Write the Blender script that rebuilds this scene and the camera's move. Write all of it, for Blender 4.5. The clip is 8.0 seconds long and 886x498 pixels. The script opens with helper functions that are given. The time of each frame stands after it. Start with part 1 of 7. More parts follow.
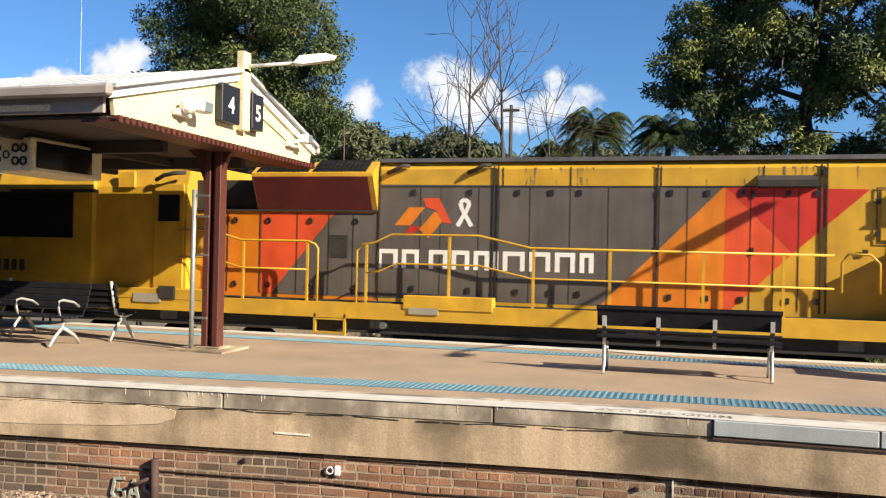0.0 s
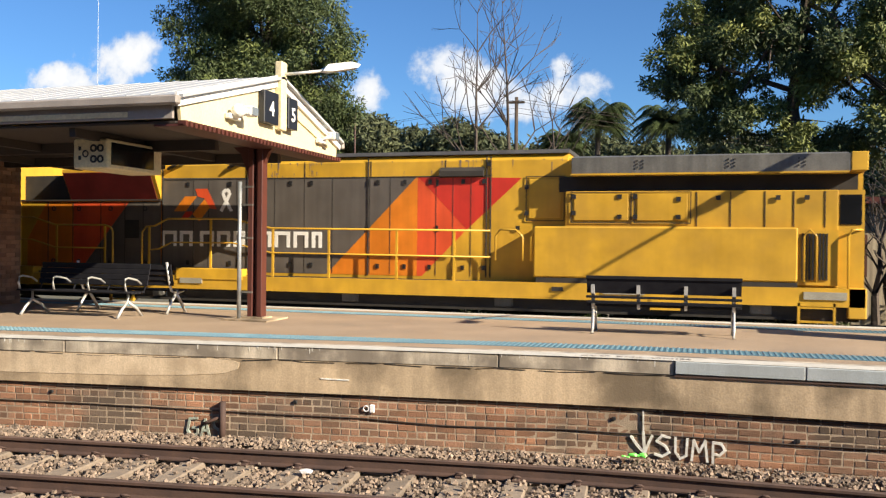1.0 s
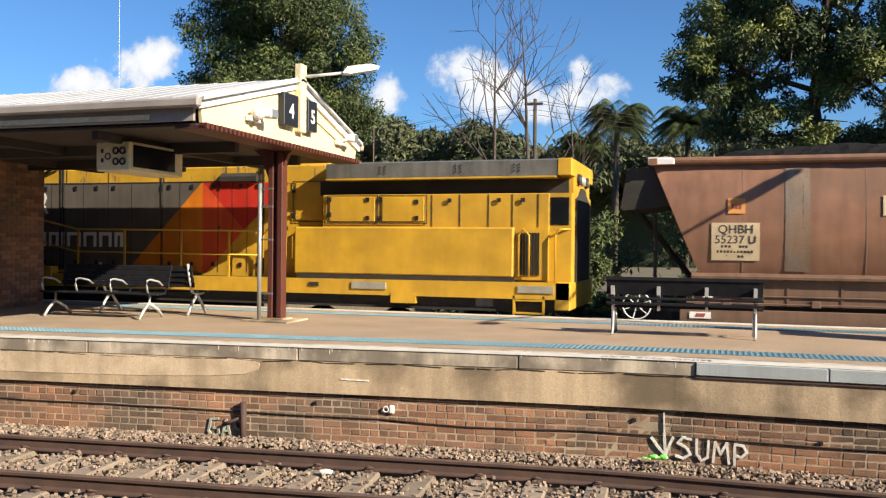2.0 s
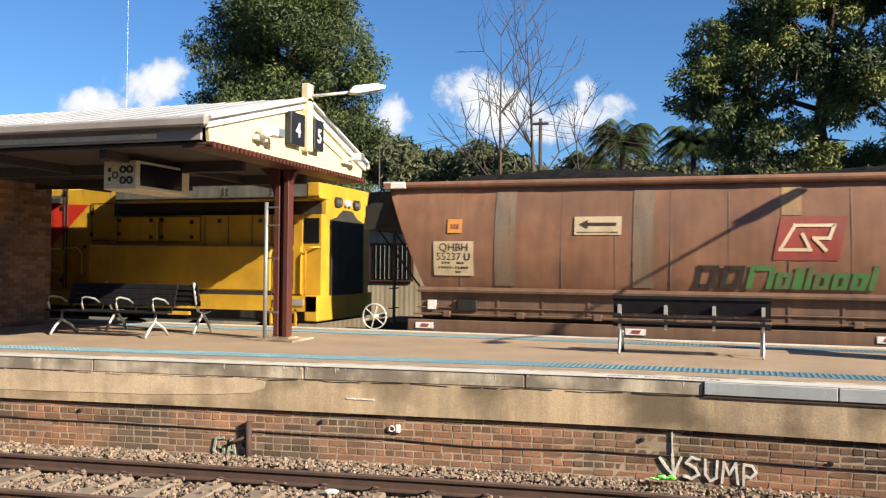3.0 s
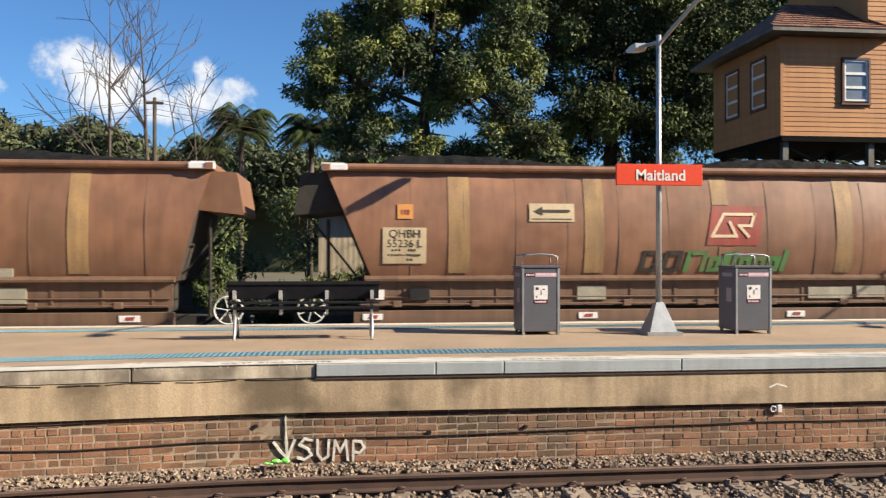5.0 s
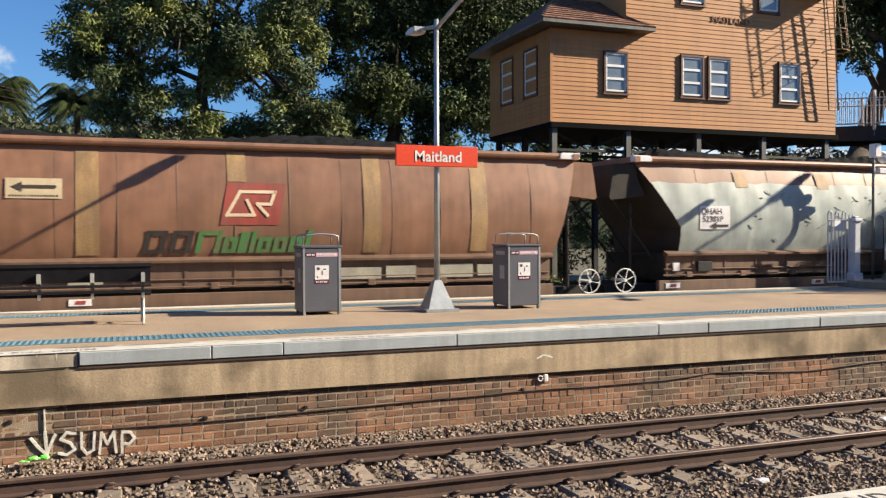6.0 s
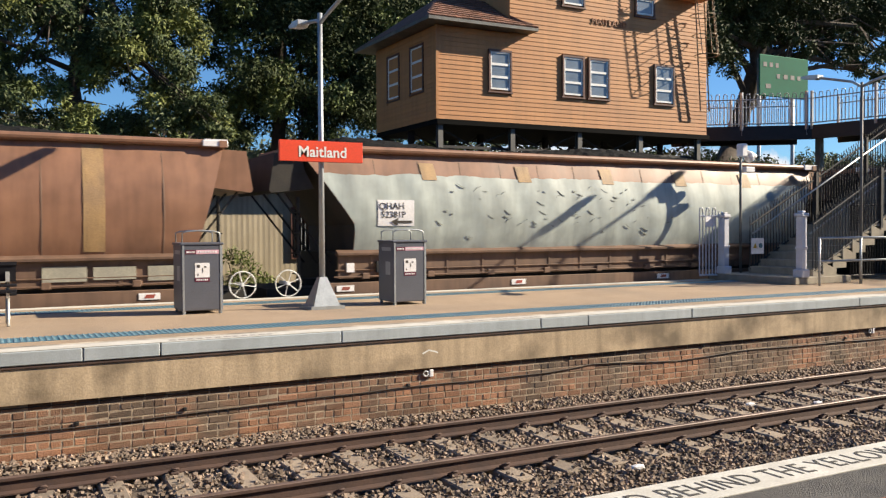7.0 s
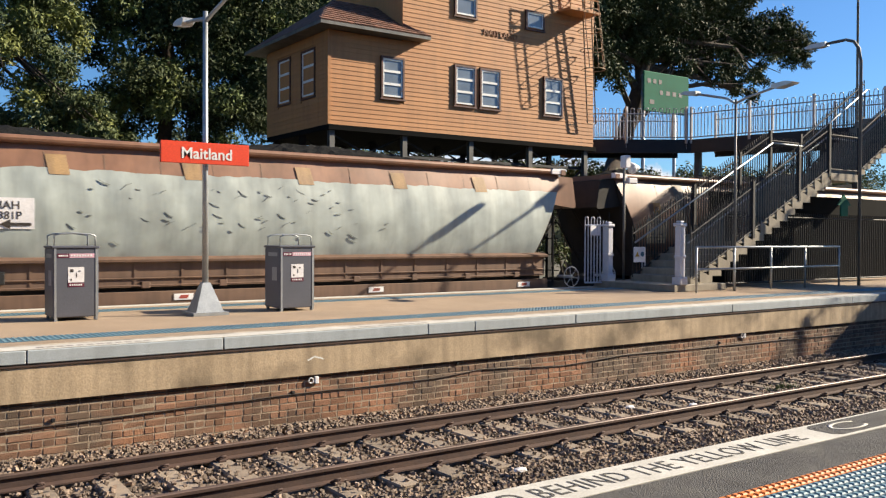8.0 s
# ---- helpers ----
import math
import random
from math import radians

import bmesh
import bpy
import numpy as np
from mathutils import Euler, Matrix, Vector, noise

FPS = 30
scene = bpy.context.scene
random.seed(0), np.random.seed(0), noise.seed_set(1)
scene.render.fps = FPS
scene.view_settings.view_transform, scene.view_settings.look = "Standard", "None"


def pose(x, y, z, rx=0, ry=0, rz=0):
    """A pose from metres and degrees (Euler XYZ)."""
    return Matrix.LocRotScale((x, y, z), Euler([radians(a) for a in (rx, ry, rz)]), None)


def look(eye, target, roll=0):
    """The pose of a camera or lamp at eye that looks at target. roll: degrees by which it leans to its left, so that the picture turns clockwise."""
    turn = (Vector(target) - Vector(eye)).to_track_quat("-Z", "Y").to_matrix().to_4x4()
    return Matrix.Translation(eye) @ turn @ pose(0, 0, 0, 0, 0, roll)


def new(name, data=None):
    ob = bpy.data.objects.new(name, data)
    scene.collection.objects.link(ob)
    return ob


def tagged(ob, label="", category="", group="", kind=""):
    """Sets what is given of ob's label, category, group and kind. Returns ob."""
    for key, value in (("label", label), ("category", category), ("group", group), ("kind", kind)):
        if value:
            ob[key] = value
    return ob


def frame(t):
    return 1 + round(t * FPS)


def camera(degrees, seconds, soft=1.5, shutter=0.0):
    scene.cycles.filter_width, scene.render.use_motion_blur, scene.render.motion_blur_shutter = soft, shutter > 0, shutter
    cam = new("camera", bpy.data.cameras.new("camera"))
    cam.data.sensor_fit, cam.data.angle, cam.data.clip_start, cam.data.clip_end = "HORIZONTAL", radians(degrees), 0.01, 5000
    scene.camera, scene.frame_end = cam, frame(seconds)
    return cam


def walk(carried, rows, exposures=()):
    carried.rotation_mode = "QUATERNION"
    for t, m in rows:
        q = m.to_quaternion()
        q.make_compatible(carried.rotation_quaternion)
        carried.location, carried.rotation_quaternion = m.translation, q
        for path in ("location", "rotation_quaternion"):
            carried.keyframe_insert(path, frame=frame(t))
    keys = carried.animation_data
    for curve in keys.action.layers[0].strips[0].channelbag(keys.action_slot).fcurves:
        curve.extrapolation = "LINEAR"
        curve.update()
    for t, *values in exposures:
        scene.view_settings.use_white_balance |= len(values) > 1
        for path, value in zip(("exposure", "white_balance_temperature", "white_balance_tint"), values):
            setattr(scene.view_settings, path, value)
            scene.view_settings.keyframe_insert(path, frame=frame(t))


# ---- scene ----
cam = camera(54.20, 8.0, soft=1.25, shutter=0.12)
PATH = [
    (0.0, pose(-0.562, 1.838, 1.464, 90.29, -1.27, 15.86)),
    (0.3, pose(-0.567, 1.844, 1.459, 90.03, -1.06, 16.43)),
    (0.5, pose(-0.572, 1.850, 1.454, 89.80, -0.87, 16.58)),
    (0.6, pose(-0.471, 1.454, 1.425, 89.77, -0.82, 16.55)),
    (0.8, pose(-0.258, 0.624, 1.363, 89.69, -0.72, 16.47)),
    (1.0, pose(-0.082, -0.062, 1.312, 89.62, -0.63, 16.41)),
    (1.5, pose(-0.084, -0.072, 1.304, 89.26, -0.62, 16.76)),
    (2.8, pose(-0.105, -0.068, 1.281, 90.97, -0.47, 18.62)),
    (3.0, pose(-0.106, -0.060, 1.280, 91.06, -0.57, 17.99)),
    (3.5, pose(-0.101, -0.046, 1.276, 91.27, -0.83, 13.95)),
    (4.0, pose(-0.087, -0.014, 1.266, 91.45, -0.83, 7.18)),
    (4.2, pose(-0.072, 0.013, 1.264, 91.33, -0.78, 4.23)),
    (5.3, pose(-0.004, 0.065, 1.282, 89.78, 0.15, -11.13)),
    (5.5, pose(0.016, 0.040, 1.257, 89.58, 0.17, -14.32)),
    (6.0, pose(0.057, 0.060, 1.272, 88.92, 0.17, -20.76)),
    (6.5, pose(0.071, 0.083, 1.279, 88.64, 0.26, -24.68)),
    (7.0, pose(0.111, 0.060, 1.263, 88.67, 0.32, -28.12)),
    (7.5, pose(0.179, 0.044, 1.238, 88.84, 0.13, -31.88)),
    (8.0, pose(0.213, 0.055, 1.222, 89.22, -0.23, -35.10)),
]
walk(cam, PATH)

# ---- world and sun ----
world = bpy.data.worlds.new("world")
scene.world = world
world.use_nodes = True
SUN = Vector((-3.03, 1.0, -1.70)).normalized()      # the way in which sunlight travels


def build_world():
    nt = world.node_tree
    N, K = nt.nodes, nt.links
    bg = N["Background"]
    sky = N.new("ShaderNodeTexSky")
    sky.sky_type, sky.sun_disc = "NISHITA", False
    sky.sun_elevation = math.asin(-SUN.z)
    sky.sun_rotation = math.atan2(-SUN.x, -SUN.y)
    sky.air_density, sky.dust_density, sky.ozone_density = 1.0, 0.3, 2.6
    # cumulus clouds low over the horizon, in the sky's own directions
    tc = N.new("ShaderNodeTexCoord")
    sep = N.new("ShaderNodeSeparateXYZ")
    K.new(tc.outputs["Generated"], sep.inputs[0])

    def math_node(op, a, b=None, c=None):
        n = N.new("ShaderNodeMath")
        n.operation = op
        for i, v in enumerate((a, b, c)):
            if v is None:
                continue
            if isinstance(v, (int, float)):
                n.inputs[i].default_value = v
            else:
                K.new(v, n.inputs[i])
        return n.outputs[0]
    y = math_node("MAXIMUM", sep.outputs[1], 0.05)
    u = math_node("DIVIDE", sep.outputs[0], y)
    v = math_node("DIVIDE", sep.outputs[2], y)
    comb = N.new("ShaderNodeCombineXYZ")
    K.new(u, comb.inputs[0])
    K.new(v, comb.inputs[1])
    noise_n = N.new("ShaderNodeTexNoise")
    noise_n.inputs["Scale"].default_value, noise_n.inputs["Detail"].default_value = 17.0, 8.0
    noise_n.inputs["Roughness"].default_value = 0.58
    K.new(comb.outputs[0], noise_n.inputs["Vector"])
    total = None
    for cu, cv, ru, rv in CLOUDS:
        a = math_node("DIVIDE", math_node("SUBTRACT", u, cu), ru)
        b = math_node("DIVIDE", math_node("SUBTRACT", v, cv), rv)
        d = math_node("SUBTRACT", 1.0, math_node("ADD", math_node("MULTIPLY", a, a), math_node("MULTIPLY", b, b)))
        total = d if total is None else math_node("MAXIMUM", total, d)
    n0 = math_node("MULTIPLY", math_node("SUBTRACT", noise_n.outputs[0], 0.5), 4.6)
    dens = math_node("ADD", total, n0)
    ramp = N.new("ShaderNodeMapRange")
    ramp.interpolation_type = "SMOOTHSTEP"
    ramp.inputs[1].default_value, ramp.inputs[2].default_value = 0.0, 0.95
    K.new(dens, ramp.inputs[0])
    front = math_node("GREATER_THAN", sep.outputs[1], 0.06)
    fac = math_node("MULTIPLY", ramp.outputs[0], front)
    shade = N.new("ShaderNodeMapRange")
    shade.inputs[1].default_value, shade.inputs[2].default_value = 0.1, 1.6
    K.new(dens, shade.inputs[0])
    cc = N.new("ShaderNodeMixRGB")
    cc.inputs[1].default_value = (6.2, 7.0, 8.3, 1)
    cc.inputs[2].default_value = (10.2, 10.1, 10.0, 1)
    K.new(shade.outputs[0], cc.inputs[0])
    tint = N.new("ShaderNodeMixRGB")
    tint.blend_type = "MULTIPLY"
    tint.inputs[0].default_value = 1.0
    tint.inputs[2].default_value = (0.62, 0.97, 1.36, 1)
    K.new(sky.outputs[0], tint.inputs[1])
    mix = N.new("ShaderNodeMixRGB")
    K.new(fac, mix.inputs[0])
    K.new(tint.outputs[0], mix.inputs[1])
    K.new(cc.outputs[0], mix.inputs[2])
    K.new(mix.outputs[0], bg.inputs[0])
    bg.inputs[1].default_value = 0.047


CLOUDS = [(-.297, .205, .05, .04), (-.255, .178, .06, .035), (-.20, .165, .06, .03), (-.143, .175, .045, .028), (-.155, .205, .018, .018),
          (-.753, .245, .08, .035), (-.84, .22, .09, .03), (-.394, .185, .03, .03), (.9, .10, .4, .03)]
build_world()
sun_data = bpy.data.lights.new("sun", "SUN")
sun_data.energy, sun_data.angle, sun_data.color = 5.0, radians(0.53), (1.0, 0.87, 0.67)
sun = new("sun", sun_data)
sun.matrix_world = look((0, 0, 40), Vector((0, 0, 40)) + SUN)
scene.view_settings.exposure = 1.18


# ---- materials ----
def mat(name, c1, c2=None, rough=0.6, scale=3.0, fine=60.0, bump=0.15, metal=0.0, streak=0.0, rand=0.0, island=0.0, dirt=None, dirt_amt=0.5, dirt_scale=0.8, spec=0.5, dirt_lo=0.45, dirt_hi=0.72, world_space=False):
    """Two colours mixed by a coarse noise, with fine grain, optional runs, dirt and a chance for each piece."""
    m = bpy.data.materials.new(name)
    m.use_nodes = True
    nt = m.node_tree
    N, K = nt.nodes, nt.links
    b = N["Principled BSDF"]
    c2 = c2 or tuple(v * 0.75 for v in c1)
    tc = N.new("ShaderNodeTexCoord")
    src = N.new("ShaderNodeNewGeometry").outputs["Position"] if world_space else tc.outputs["Object"]

    def tex(s, detail=5.0, stretch=None):
        n = N.new("ShaderNodeTexNoise")
        n.inputs["Scale"].default_value, n.inputs["Detail"].default_value = s, detail
        if stretch:
            mp = N.new("ShaderNodeMapping")
            mp.inputs["Scale"].default_value = stretch
            K.new(src, mp.inputs[0])
            K.new(mp.outputs[0], n.inputs["Vector"])
        else:
            K.new(src, n.inputs["Vector"])
        return n.outputs[0]

    def ramp(x, lo, hi):
        r = N.new("ShaderNodeMapRange")
        r.inputs[1].default_value, r.inputs[2].default_value = lo, hi
        K.new(x, r.inputs[0])
        return r.outputs[0]

    def mixc(kind, fac, a, c):
        n = N.new("ShaderNodeMixRGB")
        n.blend_type = kind
        for i, v in enumerate((fac, a, c)):
            if isinstance(v, (int, float)):
                n.inputs[i].default_value = v
            elif isinstance(v, tuple):
                n.inputs[i].default_value = (*v, 1)
            else:
                K.new(v, n.inputs[i])
        return n.outputs[0]
    col = mixc("MIX", ramp(tex(scale), 0.35, 0.65), tuple(c1), tuple(c2))
    f = tex(fine, 3.0)
    hsv = N.new("ShaderNodeHueSaturation")
    val = N.new("ShaderNodeMapRange")
    val.inputs[1].default_value, val.inputs[2].default_value, val.inputs[3].default_value, val.inputs[4].default_value = 0.3, 0.7, 0.86, 1.12
    K.new(f, val.inputs[0])
    K.new(val.outputs[0], hsv.inputs["Value"])
    K.new(col, hsv.inputs["Color"])
    col = hsv.outputs[0]
    if streak:
        s = ramp(tex(2.2, 6.0, (3.0, 3.0, 0.22)), 0.42, 0.75)
        col = mixc("MULTIPLY", s, col, (1 - streak,) * 3)
    if dirt:
        d = N.new("ShaderNodeMath")
        d.operation = "MULTIPLY"
        d.inputs[1].default_value = dirt_amt
        K.new(ramp(tex(dirt_scale, 9.0), dirt_lo, dirt_hi), d.inputs[0])
        col = mixc("MIX", d.outputs[0], col, tuple(dirt))
    if rand or island:
        o = N.new("ShaderNodeObjectInfo").outputs["Random"] if rand else N.new("ShaderNodeNewGeometry").outputs["Random Per Island"]
        a = rand or island
        v2 = N.new("ShaderNodeMapRange")
        v2.inputs[3].default_value, v2.inputs[4].default_value = 1 - a, 1 + a
        K.new(o, v2.inputs[0])
        h2 = N.new("ShaderNodeHueSaturation")
        K.new(v2.outputs[0], h2.inputs["Value"])
        K.new(col, h2.inputs["Color"])
        col = h2.outputs[0]
    K.new(col, b.inputs["Base Color"])
    b.inputs["Metallic"].default_value = metal
    b.inputs["Specular IOR Level"].default_value = spec
    rr = N.new("ShaderNodeMapRange")
    rr.inputs[3].default_value, rr.inputs[4].default_value = max(0.03, rough - 0.08), min(1, rough + 0.1)
    K.new(f, rr.inputs[0])
    K.new(rr.outputs[0], b.inputs["Roughness"])
    if bump:
        bp = N.new("ShaderNodeBump")
        bp.inputs["Strength"].default_value, bp.inputs["Distance"].default_value = bump, 0.02
        K.new(f, bp.inputs["Height"])
        K.new(bp.outputs[0], b.inputs["Normal"])
    return m


M = {}


def mats():
    d = dict
    spec = d(
        asphalt=d(c1=(.315, .228, .152), c2=(.37, .27, .182), rough=.9, scale=1.2, fine=150, bump=.3, dirt=(.20, .16, .125), dirt_amt=.5, dirt_scale=.5),
        dark_asphalt=d(c1=(.07, .066, .064), c2=(.105, .098, .09), rough=.9, scale=3, fine=120, bump=.8, dirt=(.05, .047, .045), dirt_amt=.6, dirt_scale=4),
        patch_render=d(c1=(.62, .49, .34), c2=(.50, .39, .27), rough=.85, scale=1.2, fine=45, bump=.12, streak=.25, dirt=(.30, .22, .14), dirt_amt=.6, dirt_scale=1.6, dirt_lo=.52, dirt_hi=.68),
        concrete=d(c1=(.54, .41, .27), c2=(.40, .305, .20), rough=.85, scale=.7, fine=45, bump=.12, streak=.34, dirt=(.11, .082, .052), dirt_amt=.8, dirt_scale=1.3, dirt_lo=.47, dirt_hi=.66),
        coping=d(c1=(.60, .52, .41), c2=(.42, .36, .28), rough=.85, scale=2, fine=60, bump=.12, streak=.5, dirt=(.15, .125, .10), dirt_amt=.85, dirt_scale=1.5, dirt_lo=.46, dirt_hi=.60),
        grey_panel=d(c1=(.42, .46, .48), c2=(.36, .40, .42), rough=.7, scale=1.5, fine=80, bump=.1, streak=.2, dirt=(.25, .26, .26), dirt_amt=.5),
        white_line=d(c1=(.60, .575, .52), c2=(.49, .47, .42), rough=.8, scale=5, fine=90, bump=.1, dirt=(.38, .35, .30), dirt_amt=.5, dirt_scale=3),
        tactile_stud=d(c1=(.16, .26, .30), c2=(.11, .20, .25), rough=.6, scale=3, fine=60, bump=.1),
        slate_tactile=d(c1=(.05, .085, .11), c2=(.065, .10, .125), rough=.6, scale=3, fine=60, bump=.1),
        blue_tactile=d(c1=(.05, .15, .21), c2=(.075, .175, .23), rough=.6, scale=3, fine=60, bump=.1),
        orange_tactile=d(c1=(.62, .20, .035), c2=(.55, .17, .04), rough=.6, scale=3),
        brick=d(c1=(.32, .158, .088), c2=(.22, .122, .078), rough=.9, scale=2.6, fine=70, bump=.4, rand=.34, dirt=(.10, .078, .058), dirt_amt=.85, dirt_scale=1.1, dirt_lo=.43, dirt_hi=.64, world_space=True),
        brick_far=d(c1=(.315, .155, .088), c2=(.21, .122, .080), rough=.9, scale=.9, fine=70, bump=.4, island=.36, dirt=(.115, .09, .068), dirt_amt=.8, dirt_scale=.9, dirt_lo=.44, dirt_hi=.62),
        mortar=d(c1=(.42, .33, .24), c2=(.26, .20, .145), rough=.95, scale=3, fine=80, bump=.4),
        stone=d(c1=(.27, .20, .15), c2=(.175, .135, .105), rough=.9, scale=6, fine=50, bump=.3, island=.5),
        ballast=d(c1=(.14, .105, .08), c2=(.085, .065, .05), rough=.95, scale=8, fine=40, bump=.8),
        sleeper=d(c1=(.28, .22, .165), c2=(.195, .155, .12), rough=.9, scale=4, fine=60, bump=.4, rand=.25),
        rail_side=d(c1=(.085, .048, .036), c2=(.06, .036, .03), rough=.8, scale=4, fine=60, bump=.2),
        rail_top=d(c1=(.16, .105, .085), c2=(.11, .075, .06), rough=.5, metal=.25, scale=4, fine=30, bump=.05),
        earth=d(c1=(.13, .11, .075), c2=(.09, .085, .05), rough=1, scale=.3, fine=8, bump=.5),
        loco_yellow=d(c1=(.60, .345, .028), c2=(.53, .305, .03), rough=.42, scale=1.5, fine=2.2, bump=.008, streak=.10, dirt=(.30, .18, .04), dirt_amt=.35, dirt_scale=1.6),
        loco_grey=d(c1=(.115, .10, .088), c2=(.10, .088, .078), rough=.5, scale=1.5, fine=2.2, bump=.008, streak=.2),
        loco_orange=d(c1=(.66, .20, .014), c2=(.62, .185, .014), rough=.45, scale=1.5, fine=2.2, bump=.008, streak=.15),
        loco_red=d(c1=(.52, .032, .018), c2=(.48, .03, .018), rough=.45, scale=1.5, fine=2.2, bump=.008, streak=.15),
        # darker copy of loco_red that carries the grille box face's shade
        loco_maroon=d(c1=(.17, .018, .018), c2=(.14, .017, .017), rough=.5, scale=1.5, fine=2.2, bump=.008, streak=.2),
        loco_vermilion=d(c1=(.66, .085, .025), c2=(.62, .08, .025), rough=.45, scale=1.5, fine=2.2, bump=.008, streak=.15),
        loco_roof=d(c1=(.075, .072, .07), c2=(.05, .048, .046), rough=.6, scale=2, fine=40, bump=.1, streak=.3),
        grey_steel=d(c1=(.15, .145, .13), c2=(.10, .098, .09), rough=.55, scale=2, fine=40, bump=.05, streak=.4),
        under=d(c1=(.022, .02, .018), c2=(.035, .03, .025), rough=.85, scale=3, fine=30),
        black=d(c1=(.012, .012, .013), c2=(.02, .02, .02), rough=.5, scale=3),
        glass_dark=d(c1=(.008, .009, .01), c2=(.012, .013, .015), rough=.08, scale=2, bump=0),
        wagon=d(c1=(.285, .143, .083), c2=(.232, .117, .070), rough=.50, scale=.9, fine=2.5, bump=.012, streak=.22, dirt=(.125, .078, .052), dirt_amt=.6, dirt_scale=.6),
        wagon_low=d(c1=(.17, .098, .062), c2=(.135, .08, .054), rough=.7, scale=1.2, fine=2.5, bump=.015, streak=.3),
        wagon_pale=d(c1=(.43, .475, .44), c2=(.37, .41, .385), rough=.52, scale=1.0, fine=2.5, bump=.012, streak=.22, dirt=(.20, .215, .20), dirt_amt=.5, dirt_scale=1.2),
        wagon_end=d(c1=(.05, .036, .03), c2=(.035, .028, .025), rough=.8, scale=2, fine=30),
        patch_tan=d(c1=(.40, .25, .11), c2=(.30, .19, .10), rough=.6, scale=2, fine=40, streak=.35),
        patch_dim=d(c1=(.235, .150, .095), c2=(.20, .165, .13), rough=.6, scale=2, fine=40, streak=.3),
        patch_pale=d(c1=(.34, .32, .25), c2=(.26, .245, .20), rough=.7, scale=3, fine=40),
        coal=d(c1=(.008, .008, .008), c2=(.014, .014, .014), rough=.95, scale=8, fine=30, bump=.8, spec=.1),
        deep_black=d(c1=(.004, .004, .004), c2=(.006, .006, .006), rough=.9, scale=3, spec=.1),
        scuff=d(c1=(.27, .29, .27), c2=(.17, .185, .17), rough=.7, scale=6),
        plate_cream=d(c1=(.58, .47, .30), c2=(.52, .42, .27), rough=.6, scale=5, dirt=(.35, .26, .17), dirt_amt=.5, dirt_scale=3),
        plate_orange=d(c1=(.60, .26, .06), c2=(.55, .24, .06), rough=.6, scale=5),
        ink=d(c1=(.03, .025, .02), c2=(.045, .035, .03), rough=.7, scale=9),
        logo_red=d(c1=(.33, .055, .04), c2=(.28, .06, .045), rough=.6, scale=2, streak=.3, dirt=(.20, .10, .065), dirt_amt=.5, dirt_scale=2),
        logo_green=d(c1=(.07, .24, .07), c2=(.09, .20, .07), rough=.6, scale=2, dirt=(.17, .12, .07), dirt_amt=.65, dirt_scale=3),
        logo_cream=d(c1=(.72, .58, .40), c2=(.66, .52, .36), rough=.6, scale=3),
        white_paint=d(c1=(.80, .79, .76), c2=(.72, .71, .68), rough=.5, scale=3, fine=60, bump=.05),
        cream=d(c1=(.72, .62, .38), c2=(.67, .575, .35), rough=.55, scale=1.5, fine=30, bump=.03, streak=.08),
        roof_white=d(c1=(.48, .49, .50), c2=(.40, .41, .42), rough=.5, scale=.8, fine=20, bump=.05, streak=.1),
        fascia=d(c1=(.34, .30, .27), c2=(.27, .24, .215), rough=.55, scale=2),
        maroon=d(c1=(.10, .028, .020), c2=(.075, .024, .018), rough=.45, scale=2, fine=40, bump=.05),
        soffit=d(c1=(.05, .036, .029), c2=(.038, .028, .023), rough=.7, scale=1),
        galv=d(c1=(.42, .44, .45), c2=(.34, .36, .37), rough=.45, metal=.6, scale=6, fine=60, bump=.05),
        alu=d(c1=(.62, .62, .60), c2=(.54, .54, .52), rough=.4, metal=.5, scale=6),
        bench_dark=d(c1=(.014, .014, .018), c2=(.020, .020, .024), rough=.85, scale=6, fine=80, bump=.05, spec=.08),
        bin_grey=d(c1=(.115, .12, .145), c2=(.10, .105, .125), rough=.42, scale=2, fine=50, bump=.03, metal=.1),
        sign_red=d(c1=(.76, .065, .02), c2=(.72, .06, .02), rough=.45, scale=2, bump=0),
        sign_navy=d(c1=(.012, .015, .022), c2=(.016, .018, .026), rough=.4, scale=2, bump=0),
        label_white=d(c1=(.78, .76, .76), c2=(.72, .70, .70), rough=.5, scale=8, bump=0),
        label_pink=d(c1=(.70, .42, .50), c2=(.66, .40, .47), rough=.5, scale=8, bump=0),
        label_maroon=d(c1=(.12, .01, .035), c2=(.10, .01, .03), rough=.5, scale=8, bump=0),
        timber_wall=d(c1=(.46, .205, .068), c2=(.41, .18, .062), rough=.65, scale=.8, fine=40, bump=.05, streak=.15, rand=.06),
        timber_trim=d(c1=(.10, .034, .02), c2=(.08, .03, .02), rough=.6, scale=3),
        letter_wood=d(c1=(.30, .13, .05), c2=(.26, .11, .045), rough=.6, scale=3),
        roof_tile=d(c1=(.20, .085, .05), c2=(.13, .062, .04), rough=.85, scale=4, fine=40, bump=.3, island=.35),
        window_glass=d(c1=(.20, .23, .26), c2=(.14, .165, .19), rough=.07, scale=1.5, bump=0, spec=.8),
        shed_wall=d(c1=(.44, .37, .26), c2=(.36, .30, .21), rough=.8, scale=1, streak=.3),
        bark=d(c1=(.075, .055, .04), c2=(.045, .035, .028), rough=.95, scale=5, fine=25, bump=.8),
        bark_grey=d(c1=(.10, .078, .064), c2=(.07, .055, .046), rough=.95, scale=5, fine=25, bump=.5),
        leaf=d(c1=(.115, .140, .040), c2=(.070, .096, .030), rough=.6, scale=.35, fine=3, bump=0, island=.28, spec=.25),
